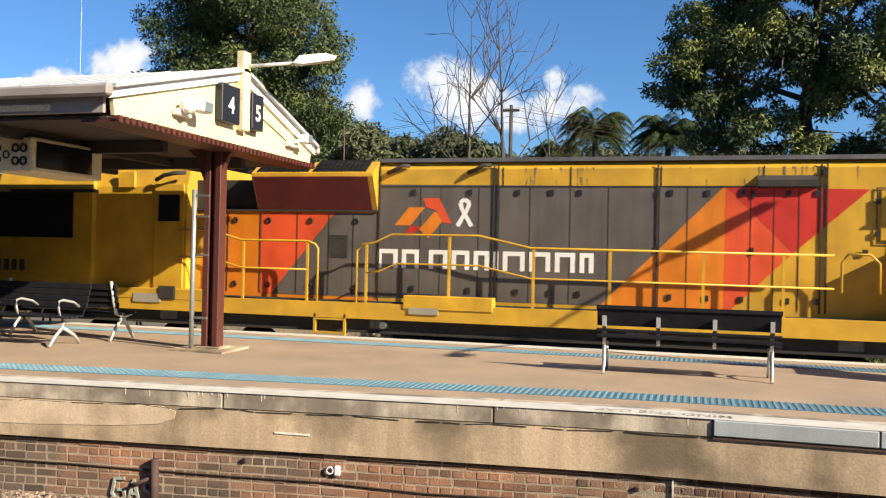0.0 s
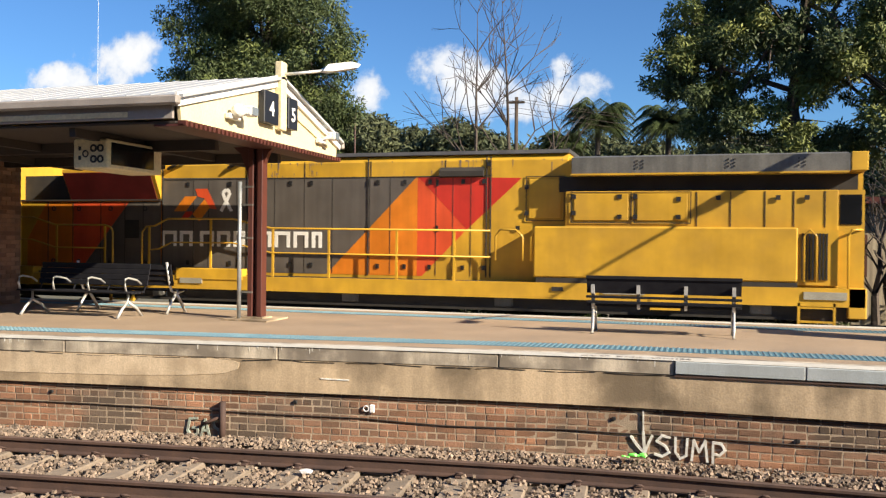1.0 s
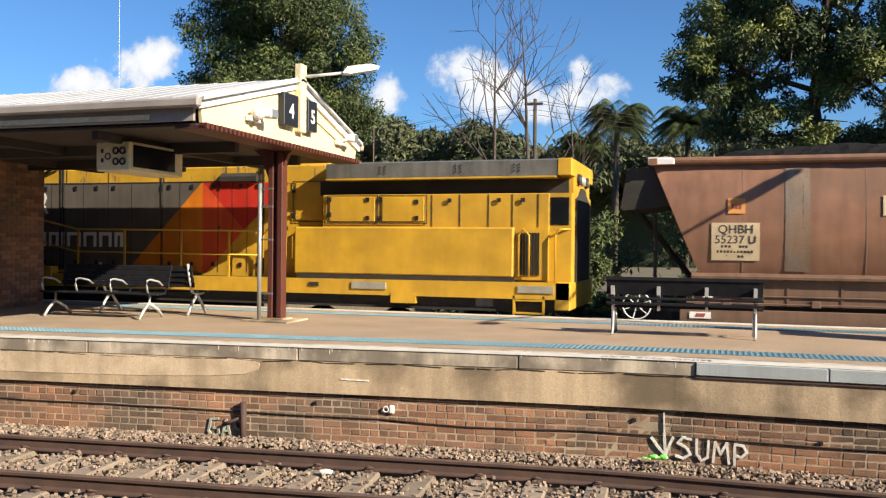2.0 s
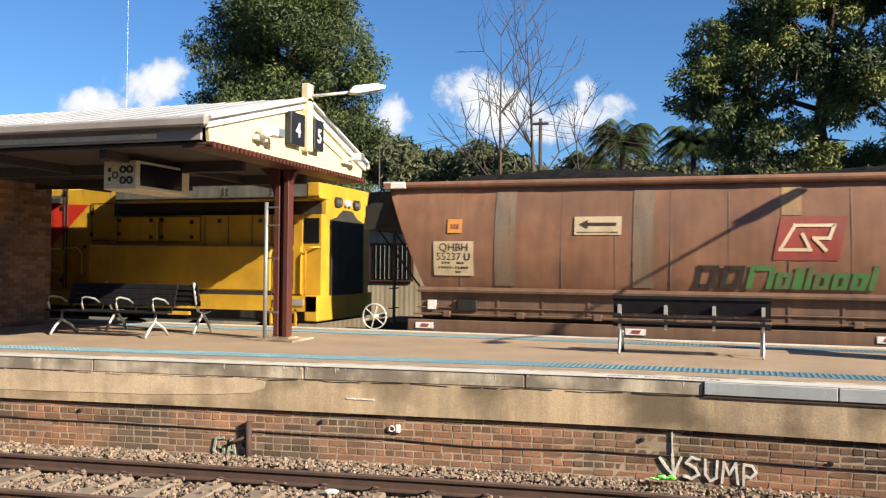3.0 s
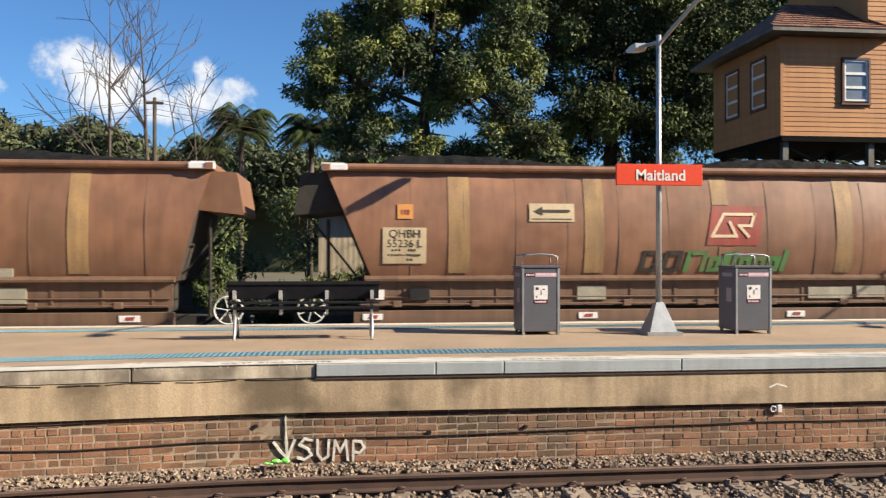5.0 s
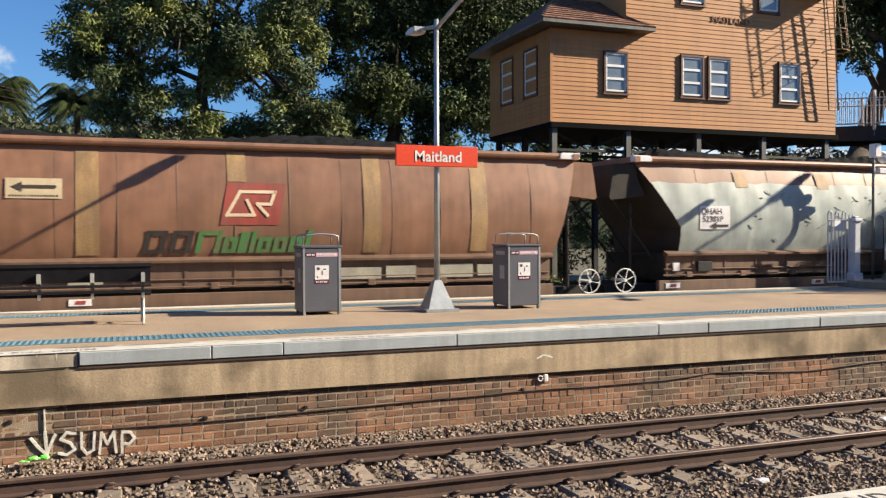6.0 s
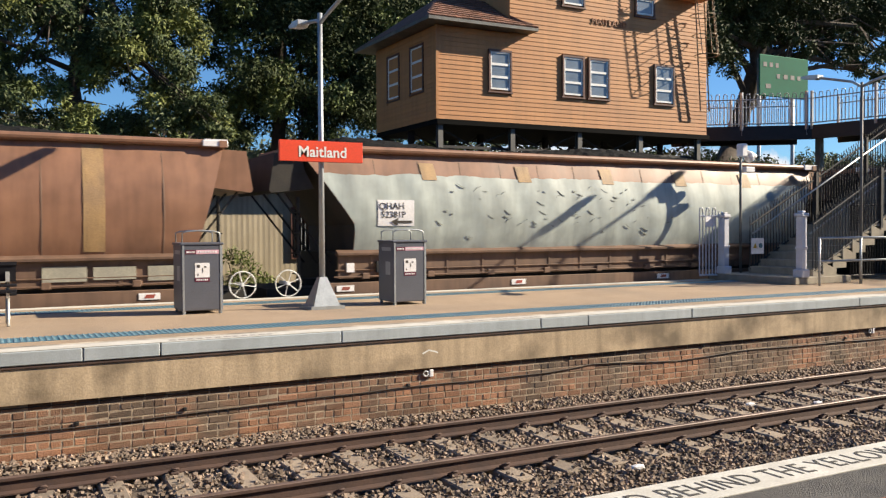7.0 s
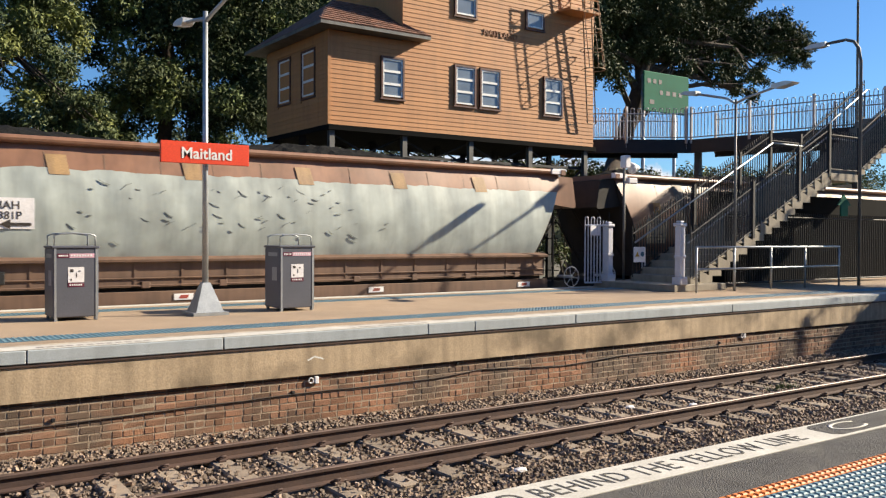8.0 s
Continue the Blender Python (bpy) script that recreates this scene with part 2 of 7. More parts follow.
        leaf_light=d(c1=(.175, .19, .052), c2=(.12, .145, .04), rough=.6, scale=.4, fine=3, bump=0, island=.28, spec=.25),
        leaf_deep=d(c1=(.046, .060, .023), c2=(.028, .040, .016), rough=.65, scale=.35, fine=3, bump=0, island=.3, spec=.15),
        leaf_dark=d(c1=(.072, .094, .034), c2=(.044, .063, .024), rough=.6, scale=.35, fine=3, bump=0, island=.3, spec=.25),
        far_wood=d(c1=(.085, .095, .042), c2=(.055, .068, .032), rough=.9, scale=.15, fine=1, bump=0, island=.4),
        stair=d(c1=(.33, .29, .225), c2=(.27, .235, .185), rough=.85, scale=3, fine=60, bump=.2, streak=.2),
        fence_black=d(c1=(.012, .012, .013), c2=(.018, .017, .017), rough=.6, scale=4),
        fence_grey=d(c1=(.40, .41, .42), c2=(.34, .35, .36), rough=.45, metal=.3, scale=4),
        post_white=d(c1=(.62, .62, .66), c2=(.55, .55, .59), rough=.45, scale=4),
        green_sign=d(c1=(.008, .13, .07), c2=(.008, .11, .06), rough=.85, scale=1, bump=0),
        lime=d(c1=(.16, .80, .10), c2=(.20, .72, .12), rough=.4, scale=9),
        spray=d(c1=(.78, .77, .72), c2=(.62, .60, .55), rough=.8, scale=12, dirt=(.30, .22, .17), dirt_amt=.5, dirt_scale=14),
        spray_thin=d(c1=(.36, .42, .36), c2=(.24, .27, .23), rough=.8, scale=12, dirt=(.15, .10, .08), dirt_amt=.7, dirt_scale=10),
        cable=d(c1=(.035, .026, .02), c2=(.06, .04, .03), rough=.7, scale=9),
    )
    for k, v in spec.items():
        M[k] = mat(k, **v)


mats()


# ---- small builders ----
def box(bm, x0, y0, z0, x1, y1, z1, bev=0.0):
    vs = [bm.verts.new(p) for p in ((x0, y0, z0), (x1, y0, z0), (x1, y1, z0), (x0, y1, z0), (x0, y0, z1), (x1, y0, z1), (x1, y1, z1), (x0, y1, z1))]
    fs = [bm.faces.new([vs[i] for i in q]) for q in ((3, 2, 1, 0), (4, 5, 6, 7), (0, 1, 5, 4), (1, 2, 6, 5), (2, 3, 7, 6), (3, 0, 4, 7))]
    if bev:
        es = list({e for f in fs for e in f.edges})
        bmesh.ops.bevel(bm, geom=es, offset=bev, segments=1, affect="EDGES", profile=0.5)
    return bm


def prism(bm, poly, axis, a, b):
    """Extrude a polygon of (p, q) along an axis from a to b. axis x: (y, z); y: (x, z); z: (x, y)."""
    put = {"x": lambda p, q, s: (s, p, q), "y": lambda p, q, s: (p, s, q), "z": lambda p, q, s: (p, q, s)}[axis]
    A = [bm.verts.new(put(p, q, a)) for p, q in poly]
    B = [bm.verts.new(put(p, q, b)) for p, q in poly]
    n = len(poly)
    fs = [bm.faces.new(A), bm.faces.new(B[::-1])]
    for i in range(n):
        fs.append(bm.faces.new((A[i], B[i], B[(i + 1) % n], A[(i + 1) % n])))
    bmesh.ops.recalc_face_normals(bm, faces=fs)
    return bm


def rod(bm, p0, p1, r, seg=8, r2=None, caps=True):
    p0, p1 = Vector(p0), Vector(p1)
    d = (p1 - p0).normalized()
    s = d.orthogonal().normalized()
    t = d.cross(s)
    r2 = r if r2 is None else r2
    ring = lambda p, q: [bm.verts.new(p + (s * math.cos(k * math.tau / seg) + t * math.sin(k * math.tau / seg)) * q) for k in range(seg)]
    A, B = ring(p0, r), ring(p1, r2)
    for k in range(seg):
        f = bm.faces.new((A[k], A[(k + 1) % seg], B[(k + 1) % seg], B[k]))
        f.smooth = seg > 6
    if caps:
        bm.faces.new(A[::-1])
        bm.faces.new(B)
    return bm


def pipe(bm, pts, r, seg=8):
    for a, b in zip(pts, pts[1:]):
        rod(bm, a, b, r, seg)
    return bm


def tube_along(bm, pts, r, seg=6):
    """A bent tube through points, in one skin."""
    pts = [Vector(p) for p in pts]
    rings = []
    for i, p in enumerate(pts):
        d = (pts[min(i + 1, len(pts) - 1)] - pts[max(i - 1, 0)]).normalized()
        s = d.cross(Vector((0.13, 0.31, 0.94))).normalized()
        t = d.cross(s)
        rings.append([bm.verts.new(p + (s * math.cos(k * math.tau / seg) + t * math.sin(k * math.tau / seg)) * r) for k in range(seg)])
    for A, B in zip(rings, rings[1:]):
        for k in range(seg):
            bm.faces.new((A[k], A[(k + 1) % seg], B[(k + 1) % seg], B[k])).smooth = True
    bm.faces.new(rings[0][::-1])
    bm.faces.new(rings[-1])
    return bm


def ring_band(bm, c, radius, r, axis="y", n=20, seg=6):
    pts = []
    for k in range(n + 1):
        a = k * math.tau / n
        o = {"y": (math.cos(a), 0, math.sin(a)), "x": (0, math.cos(a), math.sin(a)), "z": (math.cos(a), math.sin(a), 0)}[axis]
        pts.append(Vector(c) + Vector(o) * radius)
    return tube_along(bm, pts, r, seg)


def link(name, bm, material, parent=None):
    me = bpy.data.meshes.new(name)
    bm.to_mesh(me)
    bm.free()
    for m in (material if isinstance(material, (list, tuple)) else [material]):
        me.materials.append(M[m] if isinstance(m, str) else m)
    ob = new(name, me)
    if parent:
        ob.parent = parent
    return ob


def islands(bm):
    """The separate shells of a bmesh, each as a bmesh of its own."""
    seen, out = set(), []
    bm.verts.index_update()
    for v0 in bm.verts:
        if v0 in seen:
            continue
        stack, shell = [v0], []
        seen.add(v0)
        while stack:
            v = stack.pop()
            shell.append(v)
            for e in v.link_edges:
                w = e.other_vert(v)
                if w not in seen:
                    seen.add(w)
                    stack.append(w)
        nb, to = bmesh.new(), {}
        for v in shell:
            to[v] = nb.verts.new(v.co)
        for f in {f for v in shell for f in v.link_faces}:
            nf = nb.faces.new([to[v] for v in f.verts])
            nf.smooth = f.smooth
        out.append(nb)
    bm.free()
    return out


def each(name, bm, material, parent, label=""):
    """Every separate shell of a bmesh as a part of its own."""
    for nb in islands(bm):
        part(name, nb, material, parent, label)


def part(name, bm, material, parent, label="", kind=""):
    ob = link(name, bm, material, parent)
    if kind:
        ob["kind"] = kind
    if label:
        ob["label"] = label
    return ob


def thing(name, label, category, group="", kind="", at=(0, 0, 0)):
    ob = new(name)
    ob.empty_display_size = 0.2
    ob.location = at
    return tagged(ob, label, category, group, kind)


def solid(name, bm, material, label, category, group="", kind=""):
    return tagged(link(name, bm, material), label, category, group, kind)


def raw(name, verts, faces, material, parent=None):
    me = bpy.data.meshes.new(name)
    me.from_pydata(verts, [], faces)
    me.materials.append(M[material])
    ob = new(name, me)
    if parent:
        ob.parent = parent
    return ob


def B():
    return bmesh.new()


def letters(name, text, size, material, parent, m, depth=0.006, shear=0.0, bold=0.0, space=1.0, label="", ends=False):
    """Words as a mesh from the built-in font; m: its pose, the text running along x in the plane xy of the pose."""
    c = bpy.data.curves.new(name, "FONT")
    c.body, c.size, c.extrude, c.shear, c.offset, c.space_character = text, size, depth, shear, bold, space
    c.resolution_u = 3
    o = bpy.data.objects.new("text_tmp", c)
    scene.collection.objects.link(o)
    me = bpy.data.meshes.new_from_object(o.evaluated_get(bpy.context.evaluated_depsgraph_get()))
    bpy.data.objects.remove(o)
    xs = [v.co.x for v in me.vertices]
    cx = max(xs) if ends else (min(xs) + max(xs)) / 2
    me.transform(m @ Matrix.Translation((-cx, -size * 0.35, 0)))
    me.materials.clear()
    me.materials.append(M[material])
    ob = new(name, me)
    ob.parent = parent
    if label:
        ob["label"] = label
    return ob


FACE_CAM = pose(0, 0, 0, 90, 0, 0)     # text standing upright, read from -y


def bars(bm, x0, x1, z, y, h, n, seed=1, gap=0.25):
    """A line of unreadable writing as short bars on a face at y that looks to -y."""
    r = random.Random(seed)
    x = x0
    step = (x1 - x0) / n
    for _ in range(n):
        w = step * (1 - gap) * r.uniform(.7, 1)
        box(bm, x, y - .003, z, x + w, y, z + h)
        x += step
    return bm


# ---- ground and tracks ----
RAIL_Z = -1.104


def build_ground():
    b = B()
    n = 24
    for i in range(n):
        for j in range(n):
            x0, x1 = -2400 + i * 200, -2200 + i * 200
            y0, y1 = -2400 + j * 200, -2200 + j * 200
            b.faces.new([b.verts.new(p) for p in ((x0, y0, -1.42), (x1, y0, -1.42), (x1, y1, -1.42), (x0, y1, -1.42))])
    bmesh.ops.remove_doubles(b, verts=b.verts, dist=0.01)
    solid("ground", b, "earth", "dry brown earth and grass around the railway station", "ground", kind="structure")
    b = B()
    prism(b, [(3.2, -1.4), (3.2, -1.33), (10.2, -1.33), (10.2, -1.4)], "x", -40, 45)
    solid("track_bed", b, "ballast", "grey-brown crushed stone bed between the platforms", "track bed", kind="structure")
    b = B()
    prism(b, [(15.75, -1.4), (15.75, -1.3), (19.4, -1.3), (20.2, -1.4)], "x", -60, 80)
    solid("track_bed", b, "ballast", "dark stone bed beneath the freight train", "track bed", kind="structure")


def build_track(yc, x0, x1, sleepers=True):
    for s in (-1, 1):
        y = yc + s * 0.7525
        t = thing("rail", "rusty brown steel rail with a worn head on sleepers", "rail", "running rails", "structure")
        b = B()
        z = RAIL_Z
        prism(b, [(y - .07, z - .165), (y + .07, z - .165), (y + .07, z - .15), (y + .012, z - .135), (y + .010, z - .045), (y + .036, z - .035), (y + .036, z - .008),
                  (y - .036, z - .008), (y - .036, z - .035), (y - .010, z - .045), (y - .012, z - .135), (y - .07, z - .15)], "x", x0, x1)
        part("web", b, "rail_side", t)
        b = B()
        prism(b, [(y - .033, z - .008), (y + .033, z - .008), (y + .026, z), (y - .026, z)], "x", x0, x1)
        part("head", b, "rail_top", t, "worn running surface")
    if not sleepers:
        return
    m = None
    rr = random.Random(5)
    x = x0 + 0.3
    while x < x1:
        t = thing("sleeper", "weathered grey sleeper with rail clips, half sunk in stones", "sleeper", "sleepers", at=(x, yc, 0))
        t.rotation_euler = (0, 0, rr.uniform(-.015, .015))
        if m is None:
            b = B()
            box(b, -.12, -1.25, -1.38, .12, 1.25, RAIL_Z - .166, .015)
            m = part("beam", b, "sleeper", t)
            b = B()
            for s in (-1, 1):
                for q in (-1, 1):
                    yy = s * .7525 + q * .105
                    box(b, -.045, yy - .035, RAIL_Z - .17, .045, yy + .035, RAIL_Z - .135, .01)
                    tube_along(b, [(-.05, yy - q * .03, RAIL_Z - .14), (-.02, yy + q * .03, RAIL_Z - .105), (.03, yy + q * .03, RAIL_Z - .10), (.05, yy - q * .035, RAIL_Z - .13)], .012, 5)
            m2 = part("rail_clip", b, "rail_side", t, kind="stuff")
        else:
            for k in (m, m2):
                o = k.copy()
                scene.collection.objects.link(o)
                o.parent = t
        x += 0.62


def build_stones():
    """Loose ballast: uneven little blocks, thickest along the wall and between the sleepers."""
    rng = np.random.default_rng(3)
    n = 60000
    xs = rng.uniform(-12, 24, n)
    ys = rng.uniform(6.0, 10.16, n)
    ys[:8000] = 10.16 - np.abs(rng.normal(0, .28, 8000))
    cube = np.array([(-1, -1, -1), (1, -1, -1), (1, 1, -1), (-1, 1, -1), (-1, -1, 1), (1, -1, 1), (1, 1, 1), (-1, 1, 1)], float)
    quads = np.array([(3, 2, 1, 0), (4, 5, 6, 7), (0, 1, 5, 4), (1, 2, 6, 5), (2, 3, 7, 6), (3, 0, 4, 7)])
    V, F = [], []
    k = 0
    for x, y in zip(xs, ys):
        near_rail = min(abs(y - 9.3625), abs(y - 7.8575)) < .09
        if near_rail:
            continue
        s = rng.uniform(.011, .025)
        v = cube * rng.uniform(.55, 1.0, (8, 3)) * s
        a, c = rng.uniform(0, 6.28, 2)
        ca, sa, cc, sc = np.cos(a), np.sin(a), np.cos(c), np.sin(c)
        v = v @ np.array([[ca, -sa, 0], [sa, ca, 0], [0, 0, 1]]) @ np.array([[1, 0, 0], [0, cc, -sc], [0, sc, cc]])
        heap = .13 * max(0, 1 - (10.16 - y) / .75)
        on = abs(((x + 39.7 + .31) % .62) - .31) < .125 and 7.36 < y < 9.86
        if on and rng.random() < .8:
            continue
        v += (x, y, -1.318 + heap + rng.uniform(0, .04) + (.05 if on else 0))
        V.append(v)
        F.append(quads + k * 8)
        k += 1
    V = np.concatenate(V)
    F = np.concatenate(F)
    ob = raw("ballast_stones", V.tolist(), F.tolist(), "stone")
    tagged(ob, "loose brown and grey crushed ballast stones", "ballast", kind="stuff")


# ---- platforms ----
def build_island():
    X0, X1 = -40, 60
    b = B()
    box(b, X0, 10.3, -1.4, X1, 15.6, -.002)
    solid("platform_deck", b, "asphalt", "sandy brown asphalt island platform surface", "platform", kind="structure")
    wall = thing("wall_platform", "island platform wall of red brick below a stained concrete band", "wall", kind="structure")
    b = B()
    prism(b, [(10.16, -.565), (10.30, -.565), (10.30, -.17), (10.165, -.17)], "x", X0, X1)
    part("concrete_band", b, "concrete", wall, "stained buff concrete band with dark runs")
    b = B()
    box(b, X0, 10.2065, -1.4, X1, 10.299, -.566)
    part("mortar", b, "mortar", wall)
    b = B()
    for x0, x1 in zip([-40, -20, -14.6, -11.2, -8.0, -5.1, -2.35], [-20, -14.6, -11.2, -8.0, -5.1, -2.35, -.32]):
        box(b, x0 + .004, 10.157, -.17, x1 - .004, 10.62, 0, .012)
    each("coping_stone", b, "coping", wall, "chipped concrete coping stone")
    b = B()
    box(b, -.32, 10.17, -.17, X1, 10.62, 0)
    part("coping", b, "coping", wall)
    seams = [-.32, 1.07, 1.88, 4.06, 7.05, 7.88, 9.9, 13.9, 18.0, 22.0, 30.0, 44.0]
    for x0, x1 in zip(seams, seams[1:]):
        b = B()
        box(b, x0 + .006, 10.135, -.150, x1 - .006, 10.168, -.004, .008)
        part("edge_panel", b, "grey_panel", wall, "pale grey fibre-cement edge panel")
    b = B()
    box(b, -.32, 10.148, -.182, X1, 10.168, -.163)
    part("edge_trim", b, "rail_side", wall)
    # broken joint under the coping stones, with drips of old paint
    rc = random.Random(31)
    b = B()
    x, z = -16.0, -.172
    while x < -.4:
        w = rc.uniform(.08, .5)
        z2 = -.172 + rc.uniform(-.022, .008)
        h = rc.uniform(.002, .007)
        prism(b, [(x, z - h), (x + w, z2 - h), (x + w, z2 + h * .6), (x, z + h * .6)], "y", 10.1555, 10.168)
        x, z = x + w * rc.uniform(.9, 1.5), z2
    part("joint_crack", b, "under", wall, "ragged dark joint", "stuff")
    b = B()
    for c in (-13.2, -10.6, -10.2, -8.6, -8.3, -5.6, -5.2, -4.6, -2.2, -1.1):
        for _ in range(rc.randrange(3, 10)):
            x, h = c + rc.gauss(0, .34), rc.uniform(.01, .09) * rc.random()
            w = rc.uniform(.002, .010)
            prism(b, [(x - w, -.006), (x + w, -.006), (x + w * .5, -.006 - h), (x, -.012 - h), (x - w * .6, -.006 - h * .8)], "y", 10.1535, 10.161)
    part("paint_drip", b, "white_line", wall, "white paint drips", "stuff")
    b = B()
    prism(b, [(-16, -.174), (-5.75, -.174), (-5.6, -.22), (-5.62, -.30), (-5.8, -.36), (-6.3, -.40), (-7.1, -.43), (-8.4, -.445), (-10, -.45), (-16, -.45)], "y", 10.1565, 10.167)
    part("render_patch", b, "patch_render", wall, "paler patch of newer render")
    # far edge of the island
    b = B()
    box(b, X0, 15.6, -1.4, X1, 15.75, 0)
    part("coping_far", b, "coping", wall)
    # line and tactile paving
    line = thing("edge_line", "worn white painted line along the platform edge", "platform line", kind="structure")
    b = B()
    box(b, X0, 10.145, 0, X1, 10.46, .004)
    part("near_line", b, "white_line", line)
    b = B()
    box(b, X0, 15.40, -.001, X1, 15.74, .004)
    part("far_line", b, "white_line", line)
    b = B()
    for i, x in enumerate((2.0, 5.9)):
        bars(b, x, x + 1.25, 0, 0, .1, 12, i)
    for v in b.verts:
        y, z = v.co.y, v.co.z
        v.co.y, v.co.z = 10.22 + z, .005 + (.001 if y < -.001 else 0)
    part("worn_lettering", b, "fascia", line, "worn dark lettering, read from the platform")
    letters("edge_lettering", "MIND THE GAP", .178, "fascia", line, pose(-.77, 10.285, .005, 0, 0, 180), depth=.0015, bold=.002, space=1.04, label="worn dark lettering, read from the platform")
    for nm, y0, y1 in (("tactile_near", 10.98, 11.42), ("tactile_far", 14.60, 15.00)):
        t = thing("tactile_strip", "blue-grey tactile warning strip with raised studs", "tactile paving", "tactile strips", "structure")
        b = B()
        box(b, X0, y0, -.001, X1, y1, .004)
        part("base", b, "blue_tactile", t)
        V, F = [], []
        k = 0
        x = -12.0
        while x < 24:
            for j in range(6):
                y = y0 + (j + .5) * (y1 - y0) / 6
                V += [(x - .017, y - .03, .004), (x + .017, y - .03, .004), (x + .017, y + .03, .004), (x - .017, y + .03, .004),
                      (x - .011, y - .022, .012), (x + .011, y - .022, .012), (x + .011, y + .022, .012), (x - .011, y + .022, .012)]
                F += [(k + 4, k + 5, k + 6, k + 7), (k, k + 1, k + 5, k + 4), (k + 1, k + 2, k + 6, k + 5), (k + 2, k + 3, k + 7, k + 6), (k + 3, k, k + 4, k + 7)]
                k += 8
            x += .068
        o = raw("studs", V, F, "tactile_stud", t)
        o["kind"] = "stuff"
    return wall


def build_near_platform():
    X0, X1 = -40, 60
    p = thing("platform_near", "dark asphalt platform with white edge band", "platform", kind="structure")
    b = B()
    box(b, X0, -6, -1.4, X1, 3.0, 0)
    part("deck", b, "dark_asphalt", p)
    b = B()
    box(b, X0, 3.0, -1.4, X1, 3.3, -.001)
    part("coping", b, "coping", p)
    b = B()
    box(b, X0, 2.99, 0, X1, 3.295, .004)
    part("white_band", b, "white_line", p, "white painted edge band")
    t = letters("lettering", "PLEASE STAND BEHIND THE YELLOW LINE", .165, "dark_asphalt", p, pose(5.06, 3.145, .0055) @ Matrix.Diagonal((1, 1.35, 1, 1)), depth=.0008, space=1.08, ends=True)
    # a dark painted field past the words, with a white open ring
    b = B()
    c = [(5.30, 3.06), (5.36, 3.02), (6.5, 3.02), (6.5, 3.27), (5.36, 3.27), (5.30, 3.23)]
    prism(b, c, "z", .003, .006)
    part("painted_field", b, "dark_asphalt", p)
    b = B()
    pts = [(5.62 + .17 * math.cos(a), 3.145 + .075 * math.sin(a), .006) for a in [.7 + k * .31 for k in range(17)]]
    tube_along(b, pts, .016, 4)
    for v in b.verts:
        v.co.z = .0065 + (.001 if v.co.z > .006 else 0)
    part("painted_symbol", b, "white_line", p)
    for nm, y0, y1, mm in (("orange", 2.52, 2.62, "orange_tactile"), ("blue", 2.0, 2.515, "slate_tactile")):
        t = thing("tactile_strip", nm + " tactile warning strip with raised studs on dark asphalt", "tactile paving", "tactile strips", "structure")
        b = B()
        box(b, X0, y0, -.001, X1, y1, .004)
        part("base", b, mm, t)
        V, F = [], []
        k = 0
        x = 1.5
        rows = max(2, round((y1 - y0) / .05))
        while x < 9:
            for j in range(rows):
                y = y0 + (j + .5) * (y1 - y0) / rows
                V += [(x - .018, y - .018, .004), (x + .018, y - .018, .004), (x + .018, y + .018, .004), (x - .018, y + .018, .004),
                      (x - .012, y - .012, .011), (x + .012, y - .012, .011), (x + .012, y + .012, .011), (x - .012, y + .012, .011)]
                F += [(k + 4, k + 5, k + 6, k + 7), (k, k + 1, k + 5, k + 4), (k + 1, k + 2, k + 6, k + 5), (k + 2, k + 3, k + 7, k + 6), (k + 3, k, k + 4, k + 7)]
                k += 8
            x += .05
        o = raw("studs", V, F, mm if mm == "orange_tactile" else "tactile_stud", t)
        o["kind"] = "stuff"


def build_sky_block():
    """An unseen plain two-storey block, added behind the near platform to cut low sky light."""
    t = thing("wall_sky_block", "unseen plain brown brick block added to hold back low sky light", "building", kind="structure")
    b = B()
    box(b, -45, -7.2, -1.4, 48, -6.0, 6.6)
    part("brick_wall", b, "brick_far", t)
    b = B()
    prism(b, [(-5.4, 6.5), (-12, 9.4), (-12, 9.2), (-5.4, 6.35)], "x", -46, 49)
    part("roof", b, "roof_tile", t)


